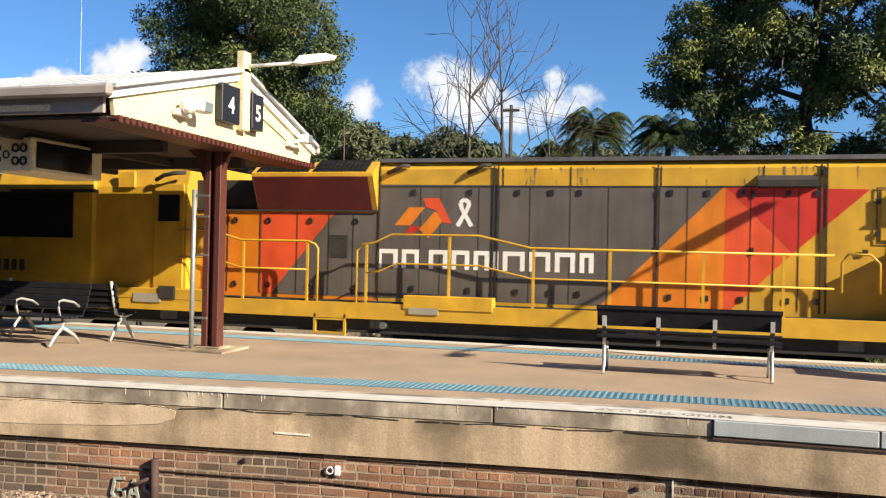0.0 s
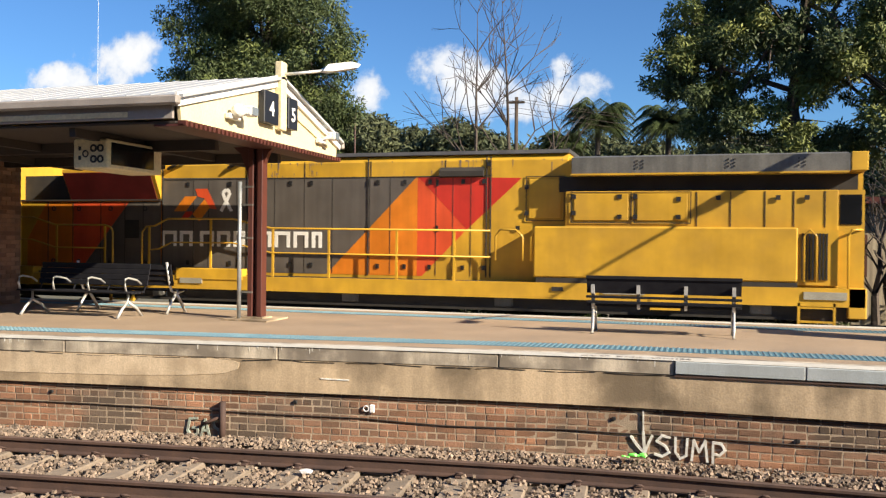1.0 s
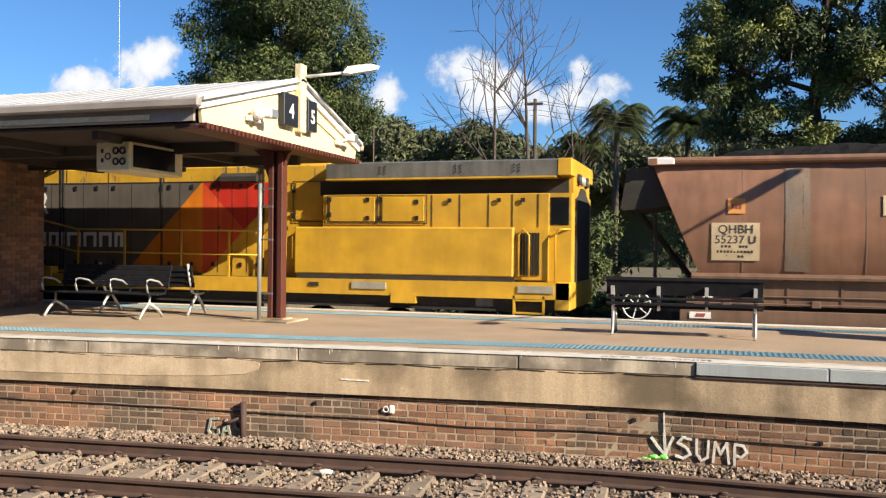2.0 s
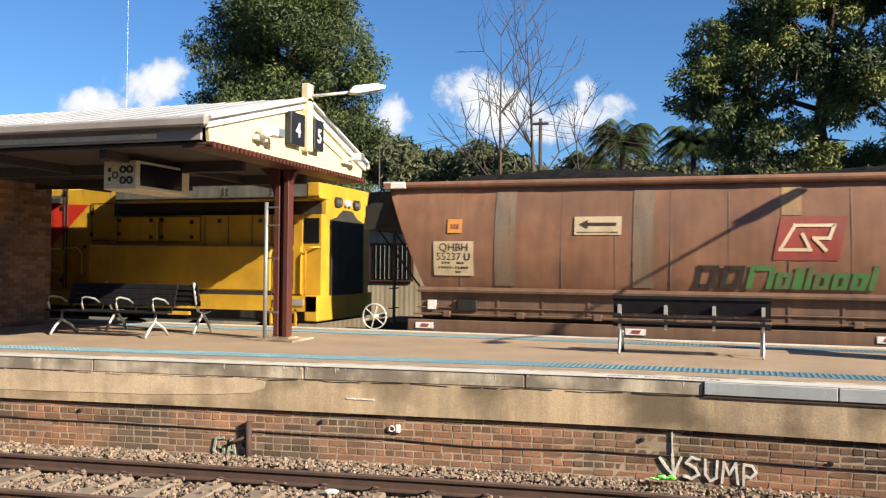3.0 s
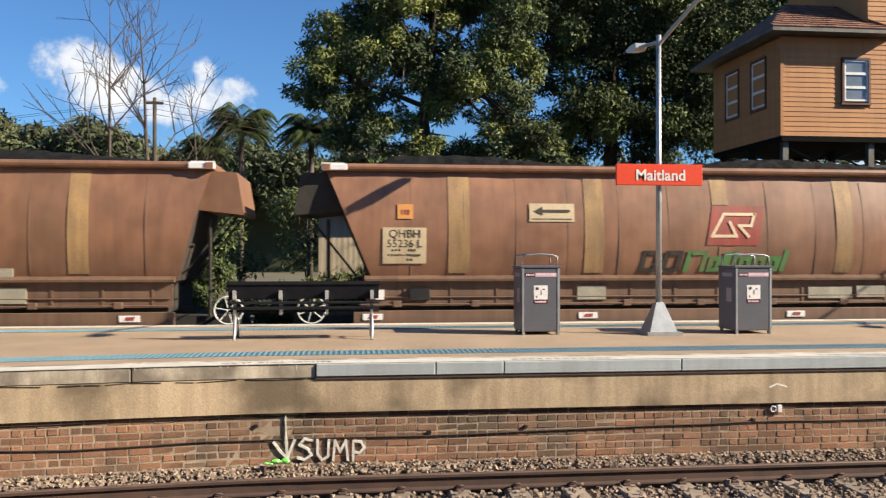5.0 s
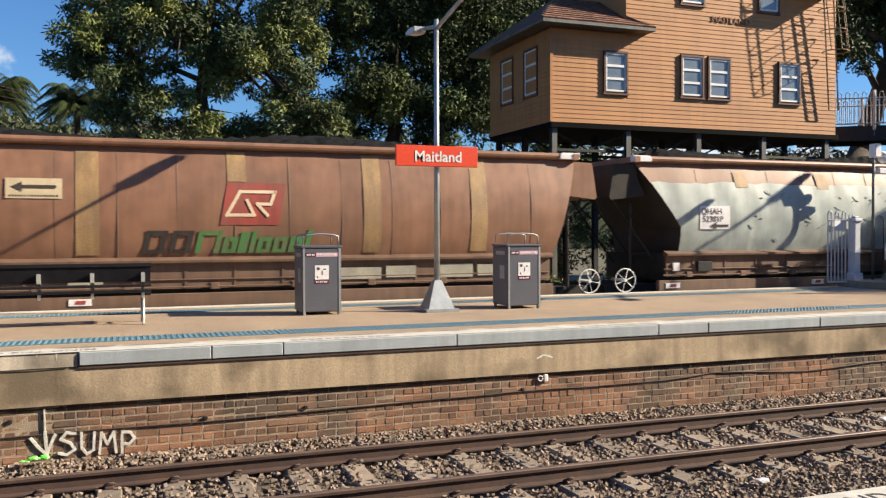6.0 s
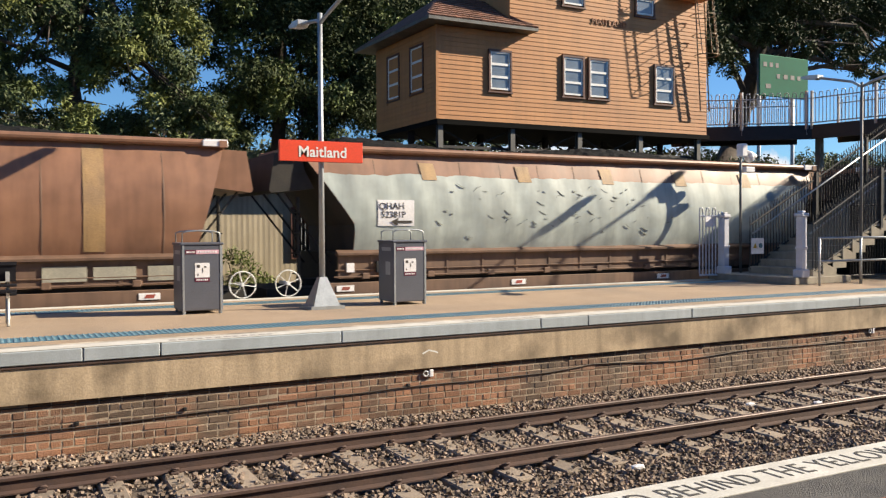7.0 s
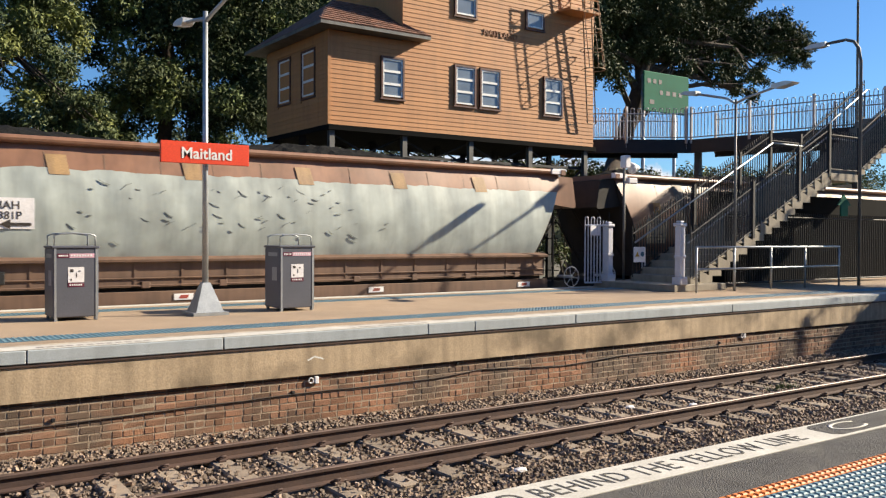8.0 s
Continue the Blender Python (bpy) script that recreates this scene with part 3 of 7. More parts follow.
# ---- canopy of the island platform ----
def build_canopy():
    GX, XL = -6.8, -34.0
    c = thing("platform_canopy", "cream gabled platform canopy with white sheet roof and maroon steel", "canopy", kind="structure")
    yl, yr, yc = 10.12, 15.42, 12.95
    ze, zr = 3.24, 4.0
    for nm, ya in (("roof_slope", yl - .1), ("roof_slope", yr + .06)):
        b = B()
        s = 1 if ya > yc else -1
        n = 44
        prism(b, [(yc, zr), (ya, ze - .02), (ya, ze + .025), (yc, zr + .045)], "x", XL, GX + .12)
        part(nm, b, "roof_white", c, "white sheet-metal roof slope")
        b = B()
        x = XL + .2
        while x < GX:
            prism(b, [(yc, zr + .046), (ya, ze + .026), (ya, ze + .034), (yc, zr + .054)], "x", x, x + .02)
            x += .38
        each("roof_rib", b, "roof_white", c)
    b = B()
    prism(b, [(yl + .05, 2.93), (yr - .05, 2.93), (yr, ze - .03), (yc, zr - .01), (yl, ze - .03)], "x", GX - .05, GX)
    part("gable", b, "cream", c, "cream painted gable board")
    b = B()
    for ya in (yl - .12, yr + .05):
        prism(b, [(yc, zr - .12), (ya, ze - .14), (ya, ze + .05), (yc, zr + .07)], "x", GX, GX + .05)
    each("barge_board", b, "white_paint", c, "white barge board along the gable")
    b = B()
    prism(b, [(yc + .1, zr - .35), (yr - .5, 3.12), (yr - .5, 3.08), (yc + .1, zr - .41)], "x", GX, GX + .03)
    part("batten", b, "cream", c)
    b = B()
    box(b, GX, yc - .10, 3.15, GX + .12, yc + .10, 4.28, .01)
    part("ridge_post", b, "cream", c, "cream ridge post")
    # corrugated sheet edge under the gable
    b = B()
    n = 46
    for i in range(n):
        y0 = yl + (yr - yl) * i / n
        y1 = yl + (yr - yl) * (i + .55) / n
        box(b, GX - .02, y0, 2.86, GX + .10, y1, 2.93)
    box(b, GX - .4, yl, 2.855, GX + .06, yr, 2.885)
    part("corrugated_edge", b, "maroon", c, "maroon corrugated sheet edge")
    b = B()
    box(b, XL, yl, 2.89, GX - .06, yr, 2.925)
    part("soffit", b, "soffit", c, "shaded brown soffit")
    for y0, y1 in ((yl - .22, yl - .1), (yr + .06, yr + .16)):
        b = B()
        box(b, XL, y0, ze - .12, GX + .1, y1, ze + .0, .02)
        part("gutter", b, "fascia", c, "grey-brown eaves gutter")
    b = B()
    box(b, XL, yl - .08, 2.95, GX - .06, yl - .03, ze - .02)
    part("fascia", b, "fascia", c)
    b = B()
    box(b, XL, yl - .10, 2.98, GX - .75, yl - .085, 3.05)
    part("conduit", b, "cream", c)
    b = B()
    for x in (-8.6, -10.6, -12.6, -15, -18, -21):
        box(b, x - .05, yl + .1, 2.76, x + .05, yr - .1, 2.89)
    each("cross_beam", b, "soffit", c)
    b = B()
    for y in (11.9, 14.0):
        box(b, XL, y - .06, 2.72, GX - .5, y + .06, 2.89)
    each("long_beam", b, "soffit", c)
    b = B()
    for x in (-9.4, -12.4):
        box(b, x - .7, 12.4, 2.80, x + .7, 12.55, 2.86, .01)
    each("light_tube", b, "white_paint", c, "white fluorescent batten, unlit")
    # post on its concrete foot
    p = thing("canopy_post", "maroon steel canopy column on a concrete foot", "column", at=(-7.18, 13.0, 0))
    b = B()
    prism(b, [(-.45, -.40), (.42, -.45), (.38, .4), (-.40, .4)], "z", -.01, .025)
    prism(b, [(-.20, -.17), (.20, -.17), (.20, .17), (-.20, .17)], "z", .025, .05)
    part("foot", b, "concrete", p, "worn concrete foot")
    b = B()
    for s in (-1, 1):
        box(b, s * .085 - .045, -.09, .05, s * .085 + .045, .09, 2.9, .006)
    box(b, -.045, -.012, .05, .045, .012, 2.9)
    prism(b, [(-.13, 2.9), (-.13, 2.35), (-.30, 2.78), (-.45, 2.9)], "y", -.05, .05)
    prism(b, [(.13, 2.9), (.13, 2.6), (.22, 2.8), (.35, 2.9)], "y", -.05, .05)
    part("shaft", b, "maroon", p)
    b = B()
    rod(b, (-.22, -.2, .02), (-.22, -.2, 2.30), .035, 10)
    part("downpipe", b, "galv", p, "galvanised pipe")
    b = B()
    for z in (.45, 1.35, 1.9, 2.2):
        box(b, -.24, -.21, z, .02, -.17, z + .03)
    each("clamp", b, "grey_steel", p)
    # waiting room in the shade
    w = thing("waiting_room", "dark red brick waiting room under the canopy", "building", kind="structure")
    b = B()
    box(b, -34, 11.5, 0, -13.3, 14.4, 2.88)
    part("brick_wall", b, "brick_far", w)
    V, F = [], []
    k = 0
    for r in range(33):
        for q in range(13):
            y0 = 11.5 + (q - (r % 2) * .5) * .24
            y0, y1 = max(y0, 11.5), min(y0 + .23, 14.4)
            if y1 - y0 < .04:
                continue
            z0 = r * .086
            V += [(-13.3, y0, z0), (-13.3, y1, z0), (-13.3, y1, z0 + .076), (-13.3, y0, z0 + .076), (-13.29, y0 + .004, z0 + .004), (-13.29, y1 - .004, z0 + .004), (-13.29, y1 - .004, z0 + .072), (-13.29, y0 + .004, z0 + .072)]
            F += [(k + 4, k + 5, k + 6, k + 7), (k, k + 1, k + 5, k + 4), (k + 1, k + 2, k + 6, k + 5), (k + 2, k + 3, k + 7, k + 6), (k + 3, k, k + 4, k + 7)]
            k += 8
    o = raw("bricks", V, F, "brick_far", w)
    o["kind"] = "stuff"
    b = B()
    box(b, -13.28, 12.0, 0, -13.05, 12.2, 2.86, .01)
    part("steel_post", b, "maroon", w)


def build_canopy_things():
    # platform numbers on the gable
    for n, y0, y1, off in (("4", 12.28, 12.76, .12), ("5", 13.08, 13.42, .14)):
        t = thing("platform_number", "dark navy platform number sign, white figure " + n, "sign", "platform numbers")
        b = B()
        box(b, -6.8 + .01, y0, 3.2, -6.8 + off, y1, 3.72, .01)
        part("board", b, "sign_navy", t)
        letters("figure", n, .32, "white_paint", t, pose(-6.8 + off + .003, (y0 + y1) / 2, 3.45, 90, 0, 90), depth=.002, bold=.008)
    # two floodlights and a camera dome
    for y, s in ((11.55, 1.0), (14.65, .85)):
        t = thing("floodlight", "white wall floodlight on a bracket of the gable", "floodlight", "gable floodlights")
        b = B()
        box(b, -6.79, y - .28 * s, 3.12, -6.70, y + .05, 3.20, .01)
        rod(b, (-6.72, y - .12, 3.18), (-6.55, y + .02, 3.28), .03)
        part("bracket", b, "white_paint", t)
        b = B()
        box(b, -6.66, y - .02, 3.19, -6.50, y + .20 * s, 3.34, .02)
        part("housing", b, "white_paint", t)
        b = B()
        box(b, -6.498, y + .005, 3.205, -6.49, y + .18 * s, 3.325)
        part("lens", b, "window_glass", t)
        if s == 1.0:
            b = B()
            bmesh.ops.create_icosphere(b, subdivisions=2, radius=.105, matrix=Matrix.Translation((-6.64, y - .16, 3.24)))
            part("dome", b, "white_paint", t, "round white camera housing")
    t = thing("gable_lamp", "street lamp on a slanted arm from the canopy ridge", "lamp")
    b = B()
    rod(b, (-6.72, 12.97, 4.08), (-6.15, 13.40, 4.20), .028, 8)
    part("arm", b, "alu", t)
    b = B()
    prism(b, [(0, -.04), (.15, -.06), (.62, -.02), (.66, .03), (.5, .08), (.1, .06)], "y", -.11, .11)
    b.transform(Matrix.Translation((-6.2, 13.36, 4.22)) @ pose(0, 0, 0, 0, -8, 38))
    part("head", b, "alu", t, "grey lamp head")
    # hanging indicator
    t = thing("train_indicator", "white hanging train indicator with a dark screen", "indicator board")
    b = B()
    box(b, -9.02, 10.75, 2.36, -8.42, 12.1, 2.80, .02)
    part("case", b, "cream", t, "off-white metal case")
    b = B()
    box(b, -8.419, 10.83, 2.42, -8.40, 11.86, 2.75, .004)
    part("screen", b, "glass_dark", t)
    b = B()
    for x in (-8.68, -8.56):
        for z in (2.50, 2.66):
            ring_band(b, (x + .02, 10.745, z), .045, .016, "y", 14, 5)
    each("speaker", b, "black", t)
    b = B()
    ring_band(b, (-8.80, 10.745, 2.58), .045, .010, "y", 16, 5)
    box(b, -8.92, 10.74, 2.49, -8.88, 10.75, 2.55)
    box(b, -8.92, 10.74, 2.63, -8.88, 10.75, 2.69)
    part("emblem", b, "black", t)
    b = B()
    for y in (11.0, 11.9):
        rod(b, (-8.7, y, 2.79), (-8.7, y, 2.9), .025)
    each("hanger", b, "galv", t)


# ---- signal box on stilts ----
def sash(parent, m, w, h, bars_n=3):
    """A sash window of width w and height h, its face towards -y at the pose m."""
    def put(bm):
        bm.transform(m)
        return bm
    b = B()
    for x0, z0, x1, z1 in ((-.06, -.05, 0, h + .06), (w, -.05, w + .06, h + .06), (0, h, w, h + .06), (-.09, -.10, w + .09, -.05)):
        box(b, x0, -.06, z0, x1, .05, z1)
    f = part("window_frame", put(b), "timber_trim", parent, "dark brown window frame")
    b = B()
    for x0, z0, x1, z1 in ((0, 0, .05, h), (w - .05, 0, w, h), (.05, 0, w - .05, .05), (.05, h - .05, w - .05, h)):
        box(b, x0, -.035, z0, x1, .02, z1)
    for k in range(1, bars_n):
        z = h * k / bars_n
        box(b, .05, -.035, z - .035, w - .05, .02, z + .035)
    part("sash", put(b), "white_paint", f, "white sash bars")
    b = B()
    for k in range(bars_n):
        box(b, .05, -.008, h * k / bars_n + .03, w - .05, .005, h * (k + 1) / bars_n - .03)
    part("pane", put(b), "window_glass", f)


def build_signal_box():
    s = thing("signal_box", "orange-brown weatherboard signal box raised on dark steel stilts", "building")
    X0, X1, Y0, Y1, Z0, ZT = 11.68, 22.1, 22.0, 26.25, 4.42, 10.2
    XM = 14.15
    b = B()
    prism(b, [(X0, Z0), (X1, Z0), (X1, ZT), (XM, ZT), (XM, 7.1), (X0, 7.1)], "y", Y0 + .05, Y1)
    part("wall_core", b, "timber_wall", s)
    # weatherboards, each lapped over the one below
    step = .132
    front = (XM, X0)
    n = int((ZT - Z0) / step)
    wedge = [(0, 0), (.05, 0), (.05, step), (.03, step)]
    cache = {}
    wins = [(13.44, 5.38, 14.13, 6.5), (16.10, 5.40, 16.82, 6.56), (17.10, 5.40, 17.82, 6.56), (19.80, 5.40, 20.55, 6.58), (16.1, 8.2, 16.85, 8.75), (19.0, 8.2, 19.7, 8.7)]
    for i in range(n):
        z = Z0 + i * step
        xs = X0 if z < 7.0 else XM
        cuts = sorted([(a - .07, c + .07) for a, zb, c, zt in wins if zb - .11 < z + step * .5 < zt + .06])
        xa = xs
        for a, c in cuts + [(X1, X1)]:
            if a - xa > .1:
                b = B()
                prism(b, [(Y0 + .055, z), (Y0 + .019, z), (Y0 + .032, z + step), (Y0 + .055, z + step)], "x", xa, a)
                part("weatherboard", b, "timber_wall", s)
            xa = c
        if z < 7.0:
            for ya, yb in ((Y0, 22.80), (23.75, 24.45), (25.4, Y1)) if 5.25 < z + .07 < 6.8 else ((Y0, Y1),):
                b = B()
                prism(b, [(X0 + .005, z), (X0 - .031, z), (X0 - .018, z + step), (X0 + .005, z + step)], "y", ya, yb)
                part("weatherboard", b, "timber_wall", s)
    b = B()
    box(b, X0 - .045, Y0 - .005, Z0, X0 + .05, Y0 + .09, 7.1)
    part("corner_board", b, "timber_wall", s)
    for k, (xa, za, xb, zb) in enumerate(wins):
        sash(s, pose(xa, Y0 + .02, za), xb - xa, zb - za, 3 if k < 4 else 1)
    for ya in (25.35, 23.70):
        sash(s, pose(X0 + .02, ya, 5.38, 0, 0, -90), .80, 1.30)
    # tiled hip roof of the low wing
    b = B()
    yo, xo, ze = Y0 - .46, X0 - .5, 7.12
    A = [(xo, yo, ze), (14.85, yo, ze), (14.85, Y0 + .02, ze), (XM, Y0 + .02, ze), (XM, Y1 + .7, ze), (xo, Y1 + .7, ze)]
    b.faces.new([b.verts.new(p) for p in A])
    geom = bmesh.ops.extrude_face_region(b, geom=b.faces[:])
    for v in geom["geom"]:
        if isinstance(v, bmesh.types.BMVert):
            v.co.z += .09
    bmesh.ops.recalc_face_normals(b, faces=b.faces[:])
    part("eave_box", b, "grey_steel", s, "grey boxed eave with gutter")
    b = B()
    R = [(xo, yo, ze + .095), (14.85, yo, ze + .095), (14.85, Y0, ze + .095), (XM, Y0, ze + .095), (XM, Y1 + .7, ze + .095), (xo, Y1 + .7, ze + .095)]
    t1, t2 = (XM, 22.35, 8.45), (12.35, 22.35 + .35, 8.45)
    P = [b.verts.new(p) for p in R]
    a, c = b.verts.new((XM, 23.6, 8.4)), b.verts.new((12.65, 23.6, 8.4))
    e = b.verts.new((XM, 22.0, 7.62))
    b.faces.new((P[0], P[1], e, a, c))
    b.faces.new((P[1], P[2], P[3], e))
    b.faces.new((P[5], P[0], c))
    b.faces.new((P[4], P[5], c, a))
    bmesh.ops.triangulate(b, faces=b.faces[:])
    part("roof_base", b, "roof_tile", s)
    # overlapping tiles on the slope that faces the line
    V, F = [], []
    k = 0
    o0, o1 = Vector(R[0]), Vector(R[1])
    top0, top1 = Vector((12.65, 23.6, 8.4)), Vector((XM, 23.6, 8.4))
    rows, rr = 11, random.Random(4)
    for r in range(rows):
        f0, f1 = r / rows, (r + 1.12) / rows
        a0, a1 = o0.lerp(top0, f0), o1.lerp(top1, f0)
        w = (a1 - a0).length
        cols = int(w / .21)
        up = ((top0 + top1) / 2 - (o0 + o1) / 2).normalized()
        nrm = Vector((0, -.45, .89))
        for q in range(cols):
            p0 = a0.lerp(a1, (q + .03) / cols)
            p1 = a0.lerp(a1, (q + .97) / cols)
            ln = .27
            lift = nrm * (.035 + rr.uniform(0, .012))
            pts = [p0 + lift, p1 + lift, p1 + up * ln + nrm * .012, p0 + up * ln + nrm * .012, p0, p1]
            V += [tuple(p) for p in pts]
            F += [(k, k + 1, k + 2, k + 3), (k + 4, k + 5, k + 1, k)]
            k += 6
    o = raw("roof_tiles", V, F, "roof_tile", s)
    o["kind"] = "stuff"
    # floor frame and stilts
    b = B()
    box(b, X0 - .02, Y0 - .02, Z0 - .15, X1 + .1, Y1, Z0 - .002)
    part("floor_frame", b, "deep_black", s, "dark steel floor frame")
    posts = (11.82, 14.28, 16.78, 19.25, 21.8)
    for x in posts:
        for y in (22.15, 24.0, 25.9):
            b = B()
            for q in (-.075, .06):
                box(b, x - .08, y + q, -1.42, x + .08, y + q + .015, Z0 - .15)
            box(b, x - .008, y - .06, -1.42, x + .008, y + .06, Z0 - .15)
            part("stilt", b, "grey_steel" if y < 23 else "fence_black", s)
    for yy in (22.3, 24.0, 25.8):
        b = B()
        box(b, posts[0], yy - .03, 3.62, posts[-1], yy + .03, 3.70)
        part("lower_chord", b, "fence_black", s)
        for xa, xb in zip(posts, posts[1:]):
            b = B()
            xm = (xa + xb) / 2
            rod(b, (xa, yy, Z0 - .2), (xm, yy, 3.68), .028, 6)
            rod(b, (xb, yy, Z0 - .2), (xm, yy, 3.68), .028, 6)
            rod(b, (xa, yy, 3.6), (xb, yy, 1.6), .03, 6)
            rod(b, (xb, yy, 3.6), (xa, yy, 1.6), .03, 6)
            each("brace", b, "fence_black", s)
    letters("name_lettering", "MAITLAND", .27, "letter_wood", s, pose(17.9, Y0 + .008, 7.79) @ FACE_CAM, depth=.012, space=1.08, label="raised name letters")
    # caged ladder and gallery at the end
    b = B()
    for x in (21.15, 21.55):
        rod(b, (x + .45, 21.80, 5.2), (x, 21.66, 10.0), .025, 6)
    for i in range(15):
        f = i / 15
        rod(b, (21.15 + .45 * (1 - f), 21.80 - .14 * f, 5.2 + 4.8 * f), (21.55 + .45 * (1 - f), 21.80 - .14 * f, 5.2 + 4.8 * f), .014, 5)
    part("ladder", b, "patch_tan", s)
    b = B()
    for q in range(5):
        ring_band(b, (21.6 - .1 * q, 21.52, 7.0 + q * .65), .40, .016, "z", 14, 5)
    for a in (3.6, 4.4, 5.2, 6.0):
        rod(b, (21.6 + .40 * math.cos(a), 21.52 + .40 * math.sin(a), 7.0), (21.2 + .40 * math.cos(a), 21.52 + .40 * math.sin(a), 9.8), .014, 5)
    part("ladder_cage", b, "patch_tan", s)
    b = B()
    box(b, 20.3, 21.3, 8.85, 21.7, 22.0, 8.93)
    for x in (20.35, 21.0, 21.65):
        rod(b, (x, 21.35, 8.9), (x, 21.35, 9.85), .02, 6)
    rod(b, (20.35, 21.35, 9.8), (21.65, 21.35, 9.8), .02, 6)
    rod(b, (20.35, 21.35, 9.3), (21.65, 21.35, 9.3), .02, 6)
    part("gallery", b, "timber_wall", s, "timber gallery by the upper windows")


# ---- stair and footbridge ----
def fence_run(t, a, b_, h, gap=.10, r=.015, top="hoop", material="fence_black", rail_r=.022, low=.1):
    """Upright bars between two points of the walking line."""
    a, b_ = Vector(a), Vector(b_)
    n = max(2, int(math.hypot(b_.x - a.x, b_.y - a.y) / gap))
    bm = B()
    pr = None
    for i in range(n + 1):
        p = a.lerp(b_, i / n)
        rod(bm, p + Vector((0, 0, low)), p + Vector((0, 0, h)), r, 5, caps=False)
    part("pale", bm, material, t, kind="stuff")
    bm = B()
    for z in (low, h - .12):
        rod(bm, a + Vector((0, 0, z)), b_ + Vector((0, 0, z)), rail_r, 6)
    each("fence_rail", bm, material, t)
    if top == "hoop":
        bm = B()
        for i in range(0, n - 1, 2):
            p, q = a.lerp(b_, i / n), a.lerp(b_, (i + 1) / n)
            m = (p + q) / 2
            tube_along(bm, [p + Vector((0, 0, h)), p.lerp(m, .3) + Vector((0, 0, h + .08)), q.lerp(m, .3) + Vector((0, 0, h + .08)), q + Vector((0, 0, h))], r, 5)
        part("hoop", bm, material, t, kind="stuff")


def build_stair():
    s = thing("station_stair", "concrete stair with black bar fences up to the footbridge", "stairs", kind="structure")
    ya, yb = 13.25, 15.05
    rise, go, n1 = .168, .335, 17
    x0 = 16.55
    b = B()
    box(b, 15.75, 13.05, 0, 17.6, 15.6, .155, .01)
    part("plinth", b, "stair", s)
    for i in range(n1):
        b = B()
        z = .155 + (i + 1) * rise
        x = x0 + i * go
        box(b, x, ya, z - .06, x + go + .03, yb, z)
        box(b, x + .01, ya, z - rise, x + .03, yb, z - .06)
        part("step", b, "stair", s)
    zt, xt = .155 + n1 * rise, x0 + n1 * go
    for y0 in (ya - .02, yb):
        b = B()
        poly = []
        for i in range(n1):
            poly += [(x0 + i * go - .02, .13 + i * rise - .12), (x0 + i * go - .02, .13 + (i + 1) * rise)]
        low = [(x0 + i * go + .12, max(.0, .13 + (i - .2) * rise - .10)) for i in range(n1, 0, -1)]
        zig = []
        for i in range(n1, 0, -1):
            zig += [(x0 + i * go + .10, .13 + i * rise - .14), (x0 + i * go + .10, .13 + (i - 1) * rise - .14)]
        prism(b, [(p, q) for p, q in poly] + [(x0 + n1 * go, .13 + n1 * rise)] + zig, "y", y0, y0 + .02)
        part("string", b, "stair", s)
    b = B()
    box(b, xt, ya - .02, zt - .2, xt + 1.5, yb + .02, zt)
    part("landing", b, "stair", s)
    n2 = 12
    x2 = xt + 1.5
    for i in range(n2):
        b = B()
        z = zt + (i + 1) * rise
        x = x2 + (i) * .29
        box(b, x, ya, z - .14, x + .32, yb, z)
        part("step", b, "stair", s)
    f = thing("stair_fence", "black bar fence and handrail along the stair", "fence", "stair fences", "structure")
    for y in (ya, yb):
        fence_run(f, (x0, y, .155), (xt, y, zt), 1.28, top="none")
        fence_run(f, (xt, y, zt), (x2, y, zt), 1.15, top="none")
        fence_run(f, (x2, y, zt), (x2 + n2 * .29, y, zt + n2 * rise), 1.28, top="none")
        b = B()
        # teeth on the top edge
        for i in range(60):
            q = i / 60
            p = Vector((x0, y, .155 + 1.28)).lerp(Vector((xt, y, zt + 1.28)), q)
            rod(b, p, p + Vector((0, 0, .09)), .010, 4)
        part("fence_tips", b, "fence_black", f)
        b = B()
        hy = y + (.08 if y == ya else -.08)
        pipe(b, [(x0, hy, .155 + .95), (xt, hy, zt + .95), (x2, hy, zt + .95), (x2 + n2 * .29, hy, zt + n2 * rise + .95)], .024)
        part("handrail", b, "galv", f, "galvanised handrail")
        b = B()
        for x, z in ((x0 + 2.35, .155 + 2.35 / go * rise), (x0 + 4.3, .155 + 4.3 / go * rise), (xt, zt), (x2, zt)):
            box(b, x - .04, y - .04, z - .1, x + .04, y + .04, z + 1.32)
        each("fence_post", b, "fence_black", f)
    # posts at the foot
    for x, y in ((16.05, 13.15), (15.9, 15.25)):
        t = thing("newel_post", "pale lilac-white cast iron newel post", "post", "stair foot posts", at=(x, y, .15))
        b = B()
        box(b, -.13, -.13, 0, .13, .13, .18, .02)
        box(b, -.085, -.085, .18, .085, .085, 1.34, .015)
        box(b, -.12, -.12, 1.34, .12, .12, 1.42, .02)
        box(b, -.07, -.07, 1.42, .07, .07, 1.47, .02)
        box(b, -.10, -.10, .62, .10, .10, .68, .01)
        part("shaft", b, "post_white", t)
    g = thing("side_gate", "pale grey bar gate beside the stair foot", "gate")
    fence_run(g, (15.3, 15.45, 0), (15.88, 15.30, 0), 1.65, gap=.085, r=.016, material="post_white", low=.12)
    b = B()
    box(b, 15.40, 15.36, 1.28, 15.75, 15.38, 1.52, .005)
    part("sign_plate", b, "label_white", g)
    # warning sign on the stair fence
    t = thing("stair_sign", "white warning sign with yellow triangle and blue disc", "sign")
    b = B()
    box(b, 16.42, 14.88, .62, 16.84, 14.90, 1.00, .004)
    part("plate", b, "label_white", t)
    b = B()
